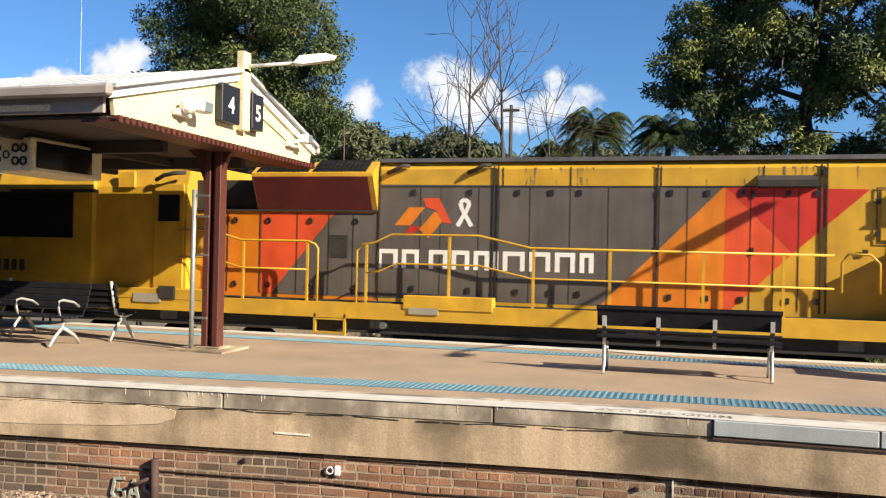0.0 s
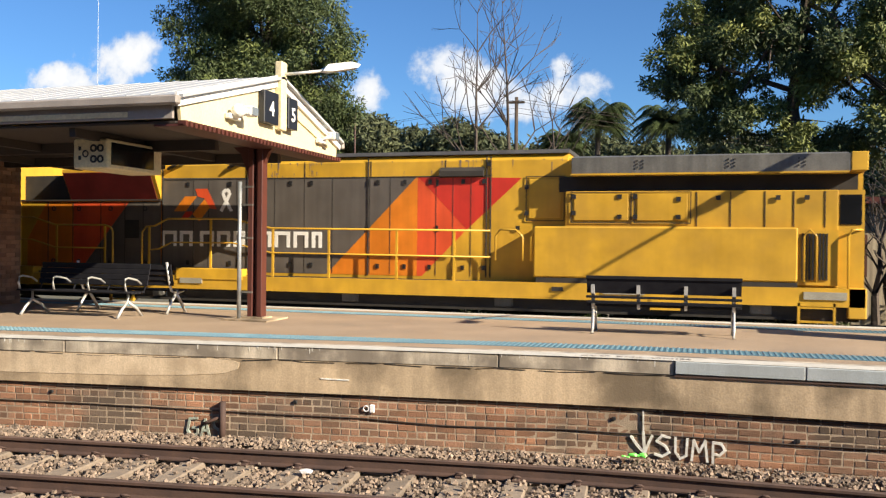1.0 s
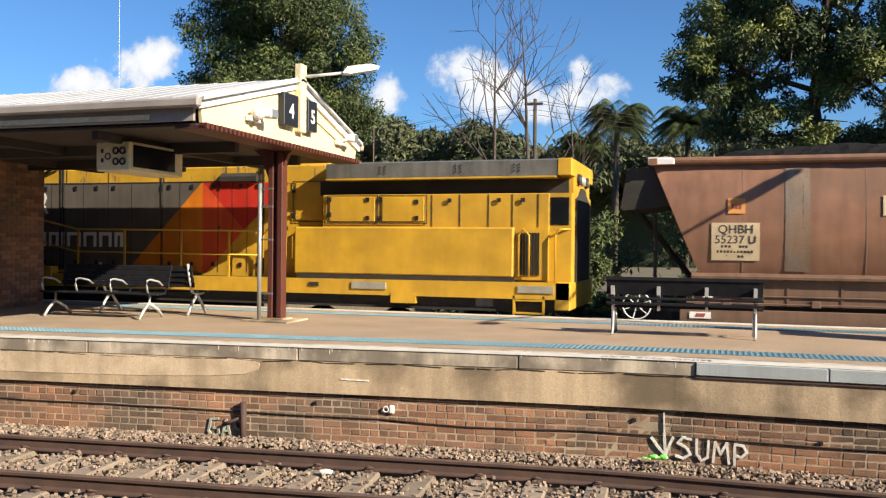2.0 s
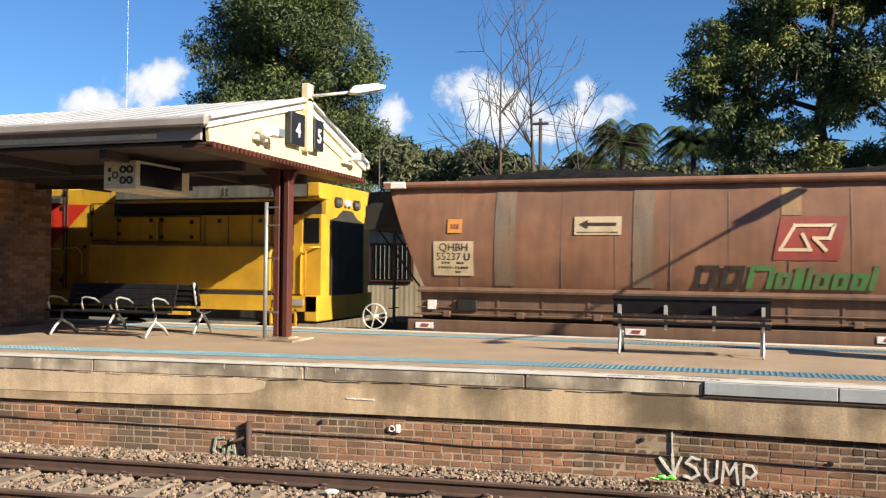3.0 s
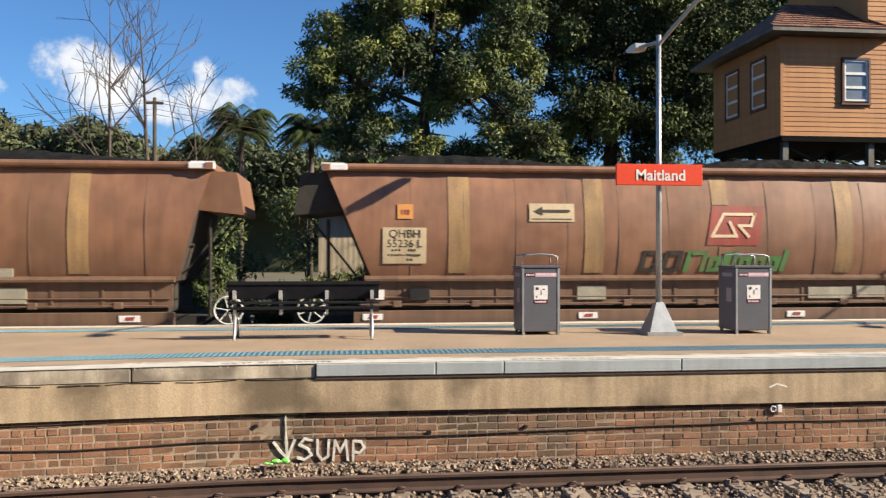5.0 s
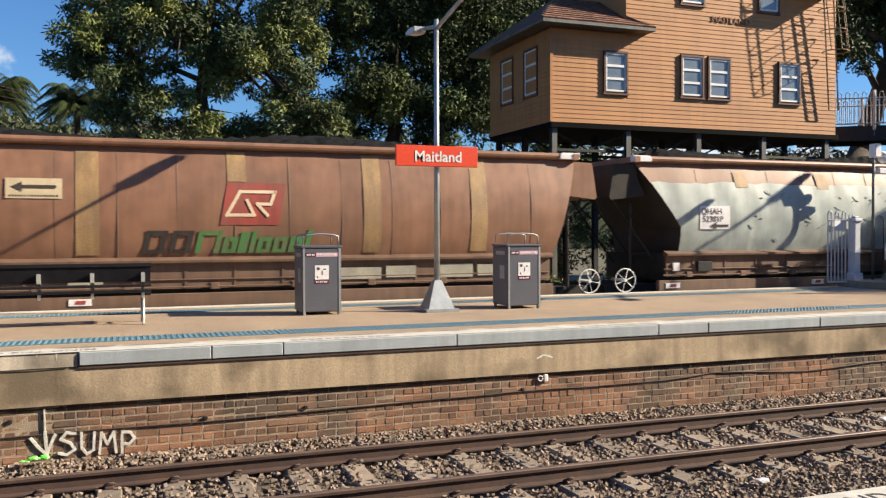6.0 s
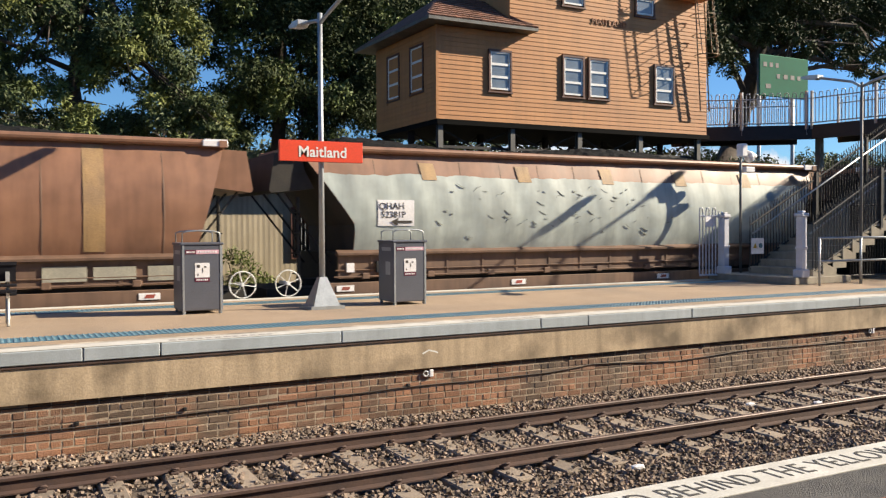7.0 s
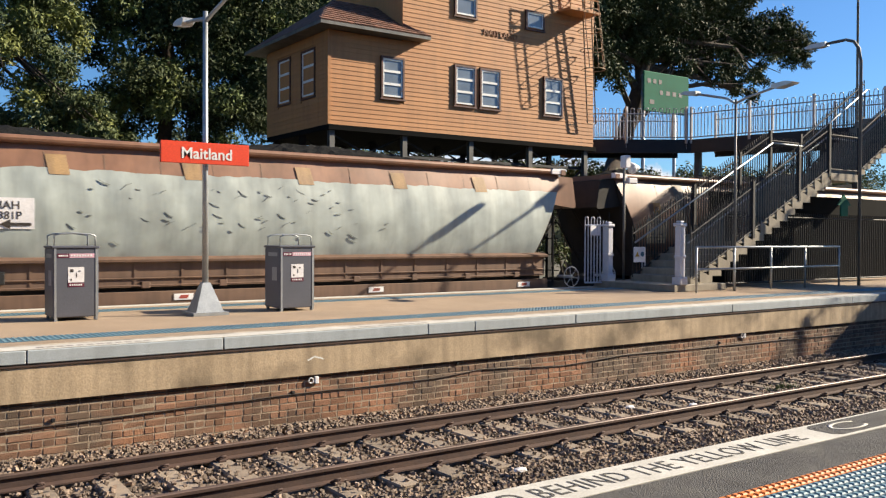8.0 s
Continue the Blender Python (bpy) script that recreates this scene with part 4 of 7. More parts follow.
    prism(b, [(16.47, .76), (16.60, .76), (16.535, .88)], "y", 14.868, 14.879)
    part("triangle", b, "loco_yellow", t)
    b = B()
    rod(b, (16.72, 14.868, .82), (16.72, 14.879, .82), .06, 14)
    part("disc", b, "blue_tactile", t)
    # low galvanised rail
    t = thing("guard_rail", "galvanised two-rail guard barrier on the platform", "railing")
    b = B()
    for x in (15.95, 17.3, 18.72, 20.14, 21.67):
        rod(b, (x, 12.6, 0), (x, 12.6, 1.02), .025)
    each("guard_post", b, "galv", t)
    b = B()
    rod(b, (15.93, 12.6, 1.02), (21.69, 12.6, 1.02), .027)
    rod(b, (15.95, 12.6, .52), (21.67, 12.6, .52), .024)
    each("guard_bar", b, "galv", t)
    # enclosure below the stair: bar fence and an added sheet
    t = thing("understair_fence", "dark bar fence closing the space below the stair", "fence", "stair fences", "structure")
    fence_run(t, (18.3, 13.6, 0), (27, 13.6, 0), 1.9, top="none")
    # near-black sheet added behind the fence in place of the shade there
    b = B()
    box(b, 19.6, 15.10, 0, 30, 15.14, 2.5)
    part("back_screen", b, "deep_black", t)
    s = thing("arrow_sign", "green arrow sign hanging below the stair landing", "sign")
    b = B()
    prism(b, [(22.95, 1.85), (23.3, 1.85), (23.3, 2.15), (23.45, 2.15), (23.1, 2.45), (22.8, 2.15), (22.95, 2.15)], "y", 13.3, 13.34)
    part("board", b, "green_sign", s)


def build_bridge():
    t = thing("footbridge", "steel footbridge with grey bar railings over the tracks", "footbridge", kind="structure")
    line = [(22.3, 23.6), (26.0, 20.9), (27.7, 13.0), (27.7, -8.0)]
    wd = 2.0
    for (xa, ya), (xb, yb) in zip(line, line[1:]):
        d = Vector((xb - xa, yb - ya, 0)).normalized()
        nrm = Vector((-d.y, d.x, 0)) * wd
        if nrm.x < 0:
            nrm = -nrm
        b = B()
        A = [Vector((xa, ya, 0)), Vector((xb, yb, 0)), Vector((xb, yb, 0)) + nrm, Vector((xa, ya, 0)) + nrm]
        prism(b, [(p.x, p.y) for p in A], "z", 4.62, 4.85)
        part("deck", b, "fence_black", t)
        b = B()
        for o in (Vector((0, 0, 0)), nrm):
            p, q = Vector((xa, ya, 0)) + o, Vector((xb, yb, 0)) + o
            s = d.cross(Vector((0, 0, 1))) * .05
            prism(b, [((p + s).x, (p + s).y), ((q + s).x, (q + s).y), ((q - s).x, (q - s).y), ((p - s).x, (p - s).y)], "z", 4.35, 4.7)
        each("girder", b, "fence_black", t)
        for o in (Vector((0, 0, 0)), nrm):
            fence_run(t, Vector((xa, ya, 4.85)) + o, Vector((xb, yb, 4.85)) + o, 1.06, gap=.13, r=.016, material="fence_grey", low=.08)
            b = B()
            ln = math.hypot(xb - xa, yb - ya)
            for k in range(int(ln / 2.2) + 1):
                p = Vector((xa, ya, 0)).lerp(Vector((xb, yb, 0)), min(1, k * 2.2 / ln)) + o
                box(b, p.x - .04, p.y - .04, 4.5, p.x + .04, p.y + .04, 6.05)
            each("rail_post", b, "fence_grey", t)
    for x, y in ((27.2, 16.4), (29.2, 16.4), (26.4, 20.9), (27.8, 9.9), (29.6, 9.9)):
        b = B()
        box(b, x - .1, y - .1, -1.42 if y > 16 else 0, x + .1, y + .1, 4.4)
        part("column", b, "grey_steel", t)


# ---- sheds, sign and masts beyond the line ----
def build_shed():
    s = thing("lineside_shed", "cream corrugated shed with barred windows beyond the train", "shed")
    spans = [(-14.0, -7.4), (-.6, 9.8)]
    for xa, xb in spans:
        b = B()
        x = xa
        while x < xb:
            prism(b, [(x, 22.0), (x + .07, 21.996), (x + .14, 22.0), (x + .14, 22.12), (x, 22.12)], "z", -1.42, 2.35)
            x += .14
        box(b, xa, 22.1, -1.42, xb, 24.6, 2.3)
        part("wall", b, "shed_wall", s, kind="stuff")
        b = B()
        box(b, xa - .2, 21.6, 2.33, xb + .2, 25, 2.48)
        part("roof", b, "maroon", s, "dark brown roof edge")
    for xa, z0, w, h in ((-9.3, .88, 1.15, .92), (7.35, .55, .95, 1.25), (2.96, .70, .66, .86), (.75, 1.54, .45, .33)):
        b = B()
        box(b, xa - .06, 21.93, z0 - .06, xa + w + .06, 21.96, z0 + h + .06)
        f = part("window_frame", b, "timber_trim", s)
        b = B()
        box(b, xa, 21.92, z0, xa + w, 21.945, z0 + h)
        part("pane", b, "glass_dark", f)
        b = B()
        n = 9
        for i in range(1, n):
            rod(b, (xa + w * i / n, 21.91, z0), (xa + w * i / n, 21.91, z0 + h), .010, 4)
        part("grille", b, "galv", f)
    b = B()
    box(b, 2.28, 21.75, 1.3, 2.68, 22.0, 1.66, .02)
    part("air_unit", b, "grey_steel", s, "grey air conditioner")


# ---- the freight train (built at its place at 0 s; it runs to -x) ----
SIDE = 15.87      # outer side of the train that faces the island
HOOD = 16.26      # side of the locomotive's long hood
YC = 17.3


def strip_poly(bm, pts, y, t=.004):
    """A painted field: polygon of (x, z) a few millimetres proud of a side at y."""
    return prism(bm, pts, "y", y - t, y)


def wheelset(parent, x, r=.46):
    for s in (-1, 1):
        b = B()
        y = YC + s * .74
        rod(b, (x, y - .065, RAIL_Z + r), (x, y + .065, RAIL_Z + r), r, 24)
        rod(b, (x, y - s * .065, RAIL_Z + r), (x, y - s * .085, RAIL_Z + r), r + .03, 24)
        part("wheel", b, "under", parent)
    b = B()
    rod(b, (x, YC - .7, RAIL_Z + r), (x, YC + .7, RAIL_Z + r), .08, 8)
    part("axle", b, "under", parent)


def bogie(parent, x, axles, r=.46):
    for a in axles:
        wheelset(parent, x + a, r)
    b = B()
    L = max(axles) + .55
    for s in (-1, 1):
        y = YC + s * 1.02
        prism(b, [(x - L, RAIL_Z + .45), (x - L, RAIL_Z + .62), (x - .5, RAIL_Z + .72), (x + .5, RAIL_Z + .72), (x + L, RAIL_Z + .62), (x + L, RAIL_Z + .45), (x + .4, RAIL_Z + .28), (x - .4, RAIL_Z + .28)], "y", y - .08, y + .08)
        for a in axles:
            box(b, x + a - .15, y - .12, RAIL_Z + .3, x + a + .15, y + .12, RAIL_Z + .62, .02)
        for q in (-.2, 0, .2):
            rod(b, (x + q, y - s * .02, RAIL_Z + .4), (x + q, y - s * .02, RAIL_Z + .68), .07, 8)
    box(b, x - .3, YC - 1.0, RAIL_Z + .5, x + .3, YC + 1.0, RAIL_Z + .75)
    part("bogie_frame", b, "under", parent)


def latch(bm, x, z, y, w=.07, h=.09):
    box(bm, x - w / 2, y - .02, z - h / 2, x + w / 2, y, z + h / 2)


def build_loco():
    X0 = 8.05           # its rear end at 0 s
    L = thing("locomotive", "yellow, grey, orange and red diesel freight locomotive with side handrails", "locomotive", at=(0, 0, 0))
    P = lambda u: X0 + 1.042 * u
    # frame and sill
    b = B()
    box(b, P(-22.3), SIDE + .12, .05, P(-.1), 2 * YC - SIDE - .12, .55)
    part("underframe", b, "under", L)
    b = B()
    prism(b, [(P(-22.3), .28), (P(-18.4), .28), (P(-18.4), .30), (P(-.02), .30), (P(-.02), .62), (P(-18.4), .56), (P(-22.3), .70)], "y", SIDE, SIDE + .14)
    prism(b, [(P(-22.3), .28), (P(-.02), .30), (P(-.02), .62), (P(-22.3), .58)], "y", 2 * YC - SIDE - .14, 2 * YC - SIDE)
    box(b, P(-12.75), SIDE - .02, .50, P(-11.25), SIDE + .2, .735, .01)
    box(b, P(-18.6), SIDE - .01, .50, P(-16.25), SIDE + .3, .70, .01)
    box(b, P(-3.4), SIDE - .015, .16, P(-2.9), SIDE + .1, .36)
    box(b, P(-.28), SIDE, .10, P(0), 2 * YC - SIDE, .63, .02)
    each("sill", b, "loco_yellow", L, "bright yellow side sill")
    b = B()
    for u0, u1, z0, z1 in ((-17.85, -17.3, .44, .60), (-12.65, -12.15, .42, .53), (-4.2, -3.5, .42, .56), (-.95, -.3, .42, .55)):
        box(b, P(u0), SIDE - .024, z0, P(u1), SIDE + .01, z1)
    each("sill_plate", b, "patch_pale", L, "white rectangular patches on the sill")
    b = B()
    box(b, P(-5.1), SIDE - .02, .45, P(-4.9), SIDE, .53)
    box(b, P(-17.35), SIDE - .03, .5, P(-17.0), SIDE, .75, .02)
    each("sill_mark", b, "under", L)
    b = B()
    box(b, P(-22.0), SIDE + .16, .56, P(-.2), 2 * YC - SIDE - .16, .60)
    part("walkway", b, "under", L)
    # long hood, tall part
    b = B()
    yb = 2 * YC - HOOD
    prism(b, [(HOOD, .6), (HOOD, 2.92), (HOOD + .16, 3.08), (yb - .16, 3.08), (yb, 2.92), (yb, .6)], "x", P(-13.33), P(-4.9))
    prism(b, [(HOOD, .6), (HOOD, 2.82), (HOOD + .12, 2.95), (yb - .12, 2.95), (yb, 2.82), (yb, .6)], "x", P(-4.9), P(-.42))
    part("hood", b, "loco_yellow", L, "yellow long hood")
    b = B()
    prism(b, [(HOOD + .02, 3.05), (HOOD + .12, 3.13), (yb - .12, 3.13), (yb - .02, 3.05)], "x", P(-13.35), P(-4.88))
    part("hood_roof", b, "loco_roof", L, "dark grey hood roof")
    # livery fields
    y = HOOD
    b = B()
    strip_poly(b, [(P(-13.32), .66), (P(-13.32), 2.66), (P(-7.77), 2.62), (P(-9.61), .66)], y)
    part("grey_field", b, "loco_grey", L, "dark grey livery field")
    b = B()
    strip_poly(b, [(P(-9.608), .66), (P(-7.768), 2.62), (P(-7.75), 2.62), (P(-7.75), .66)], y)
    part("orange_stripe", b, "loco_orange", L)
    b = B()
    strip_poly(b, [(P(-7.748), .66), (P(-7.748), 2.62), (P(-6.78), 1.58), (P(-7.65), .66)], y)
    part("vermilion_stripe", b, "loco_vermilion", L)
    b = B()
    strip_poly(b, [(P(-7.745), 2.623), (P(-5.74), 2.58), (P(-6.775), 1.582)], y)
    part("red_field", b, "loco_red", L)
    # words and emblem
    b = B()
    u = -13.35
    for w in (.36, .30, 0, .32, .30, .26, .08, .36, .34, .32, .22):
        if w > .1:
            for q in ((0, 1.19, .075, 1.52), (w - .075, 1.19, w, 1.52), (.075, 1.445, w - .075, 1.52)):
                box(b, P(u + q[0]), y - .009, q[1], P(u + q[2]), y - .004, q[3])
        elif w:
            box(b, P(u), y - .009, 1.19, P(u + w), y - .004, 1.52)
        u += (w + .075) if w else .10
    each("brand_bar", b, "white_paint", L, "white painted bar of a brand name")
    b = B()
    for pts in ([(-13.06, 1.94), (-12.80, 2.26), (-12.52, 2.26), (-12.78, 1.94)], [(-12.62, 1.88), (-12.34, 2.20), (-12.22, 2.02), (-12.46, 1.72)]):
        strip_poly(b, [(P(u), z) for u, z in pts], y - .0045)
    part("emblem_yellow", b, "loco_orange", L, "slanted orange and red emblem")
    b = B()
    strip_poly(b, [(P(u), z) for u, z in [(-12.56, 2.42), (-12.28, 2.42), (-12.06, 1.98), (-12.21, 2.0), (-12.33, 2.205), (-12.50, 2.26)]], y - .0045)
    part("emblem_red", b, "loco_vermilion", L)
    b = B()
    strip_poly(b, [(P(u), z) for u, z in [(-12.88, 1.80), (-12.77, 1.935), (-12.63, 1.935), (-12.62, 1.88), (-12.72, 1.80)]], y - .0045)
    part("emblem_low", b, "loco_red", L)
    b = B()
    pts = [(-11.96, 1.94), (-11.80, 2.22), (-11.76, 2.34), (-11.84, 2.40), (-11.92, 2.34), (-11.88, 2.22), (-11.72, 1.94)]
    for (u0, z0), (u1, z1) in zip(pts, pts[1:]):
        d = Vector((u1 - u0, z1 - z0)).normalized() * .035
        strip_poly(b, [(P(u0 + d.y), z0 - d.x), (P(u1 + d.y), z1 - d.x), (P(u1 - d.y), z1 + d.x), (P(u0 - d.y), z0 + d.x)], y - .0045 - .001 * len(b.faces) / 40)
    part("ribbon", b, "white_paint", L, "white awareness ribbon")
    # door joints, latches, ribs
    b = B()
    for u in (-12.6, -12.25, -11.6, -11.26, -10.75, -10.1, -9.5, -8.72, -8.3, -7.38, -7.05, -6.7):
        box(b, P(u) - .006, y - .008, .68, P(u) + .006, y, 2.60)
    for u in (-13.33, -11.35, -11.28, -8.75, -6.4, -6.32):
        box(b, P(u) - .012, y - .02, .66, P(u) + .012, y, 3.0)
    box(b, P(-13.3), y - .012, 2.615, P(-6.3), y, 2.635)
    for u0, u1, z0, z1, y in ((-5.65, -4.95, 1.76, 2.6, HOOD), (-4.8, -3.75, 1.72, 2.28, HOOD - .22), (-3.7, -2.75, 1.72, 2.28, HOOD - .22)):
        for q in ((u0, z0, u1, z0), (u0, z1, u1, z1), (u0, z0, u0, z1), (u1, z0, u1, z1)):
            box(b, P(q[0]) - .008, y - .025, q[1] - .008, P(q[2]) + .008, y - .016, q[3] + .008)
    for u in (-2.65, -2.1, -1.55, -1.1, -.62):
        box(b, P(u) - .008, y - .01, 1.66, P(u) + .008, y, 2.28)
    y = HOOD
    each("door_joint", b, "under", L, "dark joints between the hood doors")
    b = B()
    for u0, u1, z0, z1, y in ((-5.6, -5.0, 1.8, 2.56, HOOD), (-4.75, -3.8, 1.76, 2.25, HOOD - .22), (-3.65, -2.8, 1.76, 2.25, HOOD - .22)):
        box(b, P(u0), y - .022, z0, P(u1), y, z1, .01)
    y = HOOD
    each("raised_door", b, "loco_yellow", L, "raised yellow access doors")
    b = B()
    for u in (-12.72, -11.75, -10.95, -10.4, -9.95, -8.55, -8.0, -7.5, -6.85, -6.45):
        latch(b, P(u), 2.52, y - .004)
        latch(b, P(u), .84, y - .004)
    for u in (-11.28, -8.75, -7.35):
        for z in (2.5, 1.6):
            latch(b, P(u), z, y - .006, .04, .12)
    for u, z in ((-3.95, 2.2), (-3.95, 1.83), (-2.95, 2.15), (-2.95, 1.83), (-2.3, 2.17), (-1.35, 2.17), (-.9, 2.17), (-4.75, 2.2), (-4.75, 1.9), (-3.68, 2.2), (-3.68, 1.83), (-5.64, 2.4), (-5.64, 1.9), (-5.8, 1.62), (-6.35, 2.85)):
        latch(b, P(u), z, (HOOD if u < -4.9 else HOOD - .22) - .022, .08, .08)
    each("latch", b, "black", L, "black door latches")
    b = B()
    for u in (-13.0, -11.6):
        tube_along(b, [(P(u) - .2, y - .02, 2.86), (P(u) - .05, y - .1, 2.90), (P(u) + .1, y - .1, 2.98), (P(u) + .2, y - .02, 2.98)], .035, 6)
    each("lifting_lug", b, "under", L)
    b = B()
    for u in (-11.2, -10.1, -8.7, -7.2):
        box(b, P(u) - .01, y - .006, 2.64, P(u) + .01, y, 2.95)
    each("band_joint", b, "under", L)
    b = B()
    rs = random.Random(61)
    for _ in range(46):
        u = rs.choice((rs.uniform(-11.1, -10.2), rs.gauss(-9.95, .14), rs.gauss(-7.0, .5), rs.uniform(-9.5, -4.9)))
        h, w_ = rs.uniform(.05, .30) * rs.random() + .02, rs.uniform(.004, .016)
        zt = 2.645 + h if u > -10.9 and rs.random() < .45 else 2.94
        strip_poly(b, [(P(u) - w_, zt), (P(u) - w_ * .4, zt - h * .7), (P(u), zt - h), (P(u) + w_ * .6, zt - h * .6), (P(u) + w_, zt)], HOOD, .003)
    part("rain_stain", b, "patch_dim", L, "dark oily runs below the roof edge", "stuff")
    b = B()
    prism(b, [(HOOD - .10, 2.62), (HOOD, 2.60), (HOOD, 2.80), (HOOD - .10, 2.72)], "x", P(-7.3), P(-6.45))
    part("hood_ledge", b, "under", L, "dark exhaust ledge")
    # grille box and low hood before it
    b = B()
    prism(b, [(SIDE + .08, 2.84), (HOOD + .05, 3.07), (yb, 3.07), (yb, 2.2), (HOOD - .02, 2.2), (SIDE + .08, 2.78)], "x", P(-15.6), P(-13.36))
    part("grille_box", b, "loco_yellow", L, "sloping grille box")
    # overhung red face, with its shade put into the paint colour
    b = B()
    prism(b, [(SIDE + .073, 2.765), (SIDE + .08, 2.775), (HOOD - .022, 2.2), (HOOD - .034, 2.2)], "x", P(-15.58), P(-13.45))
    part("grille_box_face", b, "loco_maroon", L, "red lower face, darkened in colour for its shade")
    b = B()
    slope = Vector((0, HOOD + .05 - SIDE - .08, .23)).normalized()
    for u0, u1 in ((-15.5, -14.55), (-14.45, -13.5)):
        for i in range(9):
            p = Vector((0, SIDE + .08, 2.84)) + slope * (.05 + i * .05)
            box(b, P(u0), p.y - .012, p.z + .004, P(u1), p.y + .012, p.z + .022)
        for i in range(12):
            x = P(u0) + (P(u1) - P(u0)) * i / 11
            rod(b, (x, SIDE + .10, 2.86), (x, HOOD + .04, 3.08), .010, 4)
    part("grille", b, "black", L, "black air grilles")
    b = B()
    prism(b, [(HOOD, .6), (HOOD, 2.17), (yb, 2.17), (yb, .6)], "x", P(-16.9), P(-13.36))
    part("low_hood", b, "loco_orange", L)
    b = B()
    strip_poly(b, [(P(-15.54), .66), (P(-15.54), 2.15), (P(-14.15), 2.15), (P(-15.34), .66)], y)
    part("low_red", b, "loco_vermilion", L)
    b = B()
    strip_poly(b, [(P(-15.335), .66), (P(-14.145), 2.15), (P(-13.37), 2.15), (P(-13.37), .66)], y)
    part("low_grey", b, "loco_grey", L)
    b = B()
    strip_poly(b, [(P(-16.9), .66), (P(-16.9), 2.15), (P(-16.24), 2.15), (P(-16.75), 1.3), (P(-16.75), .66)], y)
    part("low_yellow", b, "loco_yellow", L)
    b = B()
    for u in (-16.2, -15.56, -14.85, -14.25, -13.8):
        box(b, P(u) - .008, y - .009, .68, P(u) + .008, y, 2.14)
    box(b, P(-14.25), y - .012, 1.35, P(-13.9), y - .004, 1.75)
    each("low_hood_joint", b, "under", L)
    b = B()
    for u in (-16.05, -15.4, -14.6, -13.75):
        ring_band(b, (P(u), y - .012, 2.0), .045, .014, "y", 12, 5)
        ring_band(b, (P(u), y - .012, .82), .045, .014, "y", 12, 5)
    each("round_lock", b, "black", L)
    b = B()
    prism(b, [(SIDE + .35, 2.17), (SIDE + .35, 2.20), (HOOD + .1, 2.20), (HOOD + .1, 2.17)], "x", P(-16.9), P(-13.36))
    box(b, P(-16.9), HOOD + .1, 2.18, P(-15.6), yb - .1, 2.75)
    part("hood_shelf", b, "under", L)
    # cab
    b = B()
    ya, yz = SIDE + .03, 2 * YC - SIDE - .03
    prism(b, [(ya, .55), (ya, 2.55), (ya + .14, 3.05), (ya + .5, 3.15), (yz - .5, 3.15), (yz - .14, 3.05), (yz, 2.55), (yz, .55)], "x", P(-20.9), P(-18.8))
    part("cab", b, "loco_yellow", L, "yellow driving cab")
    b = B()
    prism(b, [(ya + .12, .6), (ya + .12, 2.6), (ya + .26, 3.05), (yz - .26, 3.05), (yz - .12, 2.6), (yz - .12, .6)], "x", P(-18.8), P(-16.9))
    part("cab_rear", b, "loco_yellow", L, "yellow cab rear section")
    b = B()
    prism(b, [(ya + .1, .6), (ya + .1, 2.0), (yz - .1, 2.0), (yz - .1, .6)], "x", P(-22.2), P(-20.9))
    part("nose", b, "loco_yellow", L)
    b = B()
    box(b, P(-21.0), ya - .015, 1.6, P(-19.2), ya + .02, 2.5, .02)
    part("cab_window", b, "glass_dark", L, "dark cab side window")
    b = B()
    box(b, P(-20.6), ya - .03, 2.48, P(-18.75), ya + .12, 2.54)
    part("rain_strip", b, "under", L)
    b = B()
    box(b, P(-18.3), ya + .06, 2.58, P(-17.95), ya + .12, 2.88, .01)
    part("vent_box", b, "loco_yellow", L)
    b = B()
    box(b, P(-17.55), ya + .09, .68, P(-16.95), ya + .125, 2.65, .01)
    d = part("cab_door", b, "loco_yellow", L)
    b = B()
    box(b, P(-17.47), ya + .08, 1.95, P(-17.03), ya + .10, 2.45, .01)
    part("pane", b, "glass_dark", d)
    b = B()
    tube_along(b, [(P(-17.5), ya + .05, 2.72), (P(-17.3), ya - .02, 2.80), (P(-17.1), ya - .02, 2.84), (P(-16.9), ya + .05, 2.86)], .04, 6)
    part("door_fitting", b, "under", L)
    bm = B()
    bars(bm, P(-20.9), P(-20.2), .95, ya - .003, .22, 4, 3)
    part("running_number", bm, "loco_roof", L, "dark running number, unreadable")
    # rear radiator, tank and end
    b = B()
    box(b, P(-4.9), HOOD - .22, .62, P(-.42), HOOD + .02, 2.30, .01)
    part("rear_body_side", b, "loco_yellow", L, "yellow side below the radiator")
    # dark strip laid on the yellow side to stand for the radiator's shade
    b = B()
    box(b, P(-5.05), HOOD - .03, 2.30, P(-.10), HOOD + .01, 2.585)
    part("intake_band", b, "under", L, "dark band painted for the shade below the radiator")
    b = B()
    prism(b, [(SIDE + .04, 2.62), (SIDE + .04, 2.91), (HOOD + .1, 2.98), (yb - .1, 2.98), (2 * YC - SIDE - .04, 2.91), (2 * YC - SIDE - .04, 2.62), (yb, 2.60), (HOOD, 2.60)], "x", P(-4.78), P(-.26))
    part("radiator", b, "grey_steel", L, "grey radiator housing")
    b = B()
    box(b, P(-4.8), SIDE + .02, 2.585, P(-.28), HOOD + .02, 2.618)
    part("radiator_lip", b, "loco_yellow", L)
    b = B()
    box(b, P(-.25), SIDE + .03, 2.62, P(.0), SIDE + .5, 2.94, .01)
    box(b, P(-.25), 2 * YC - SIDE - .5, 2.62, P(.0), 2 * YC - SIDE - .03, 2.94, .01)
    each("radiator_end", b, "loco_yellow", L)
    b = B()
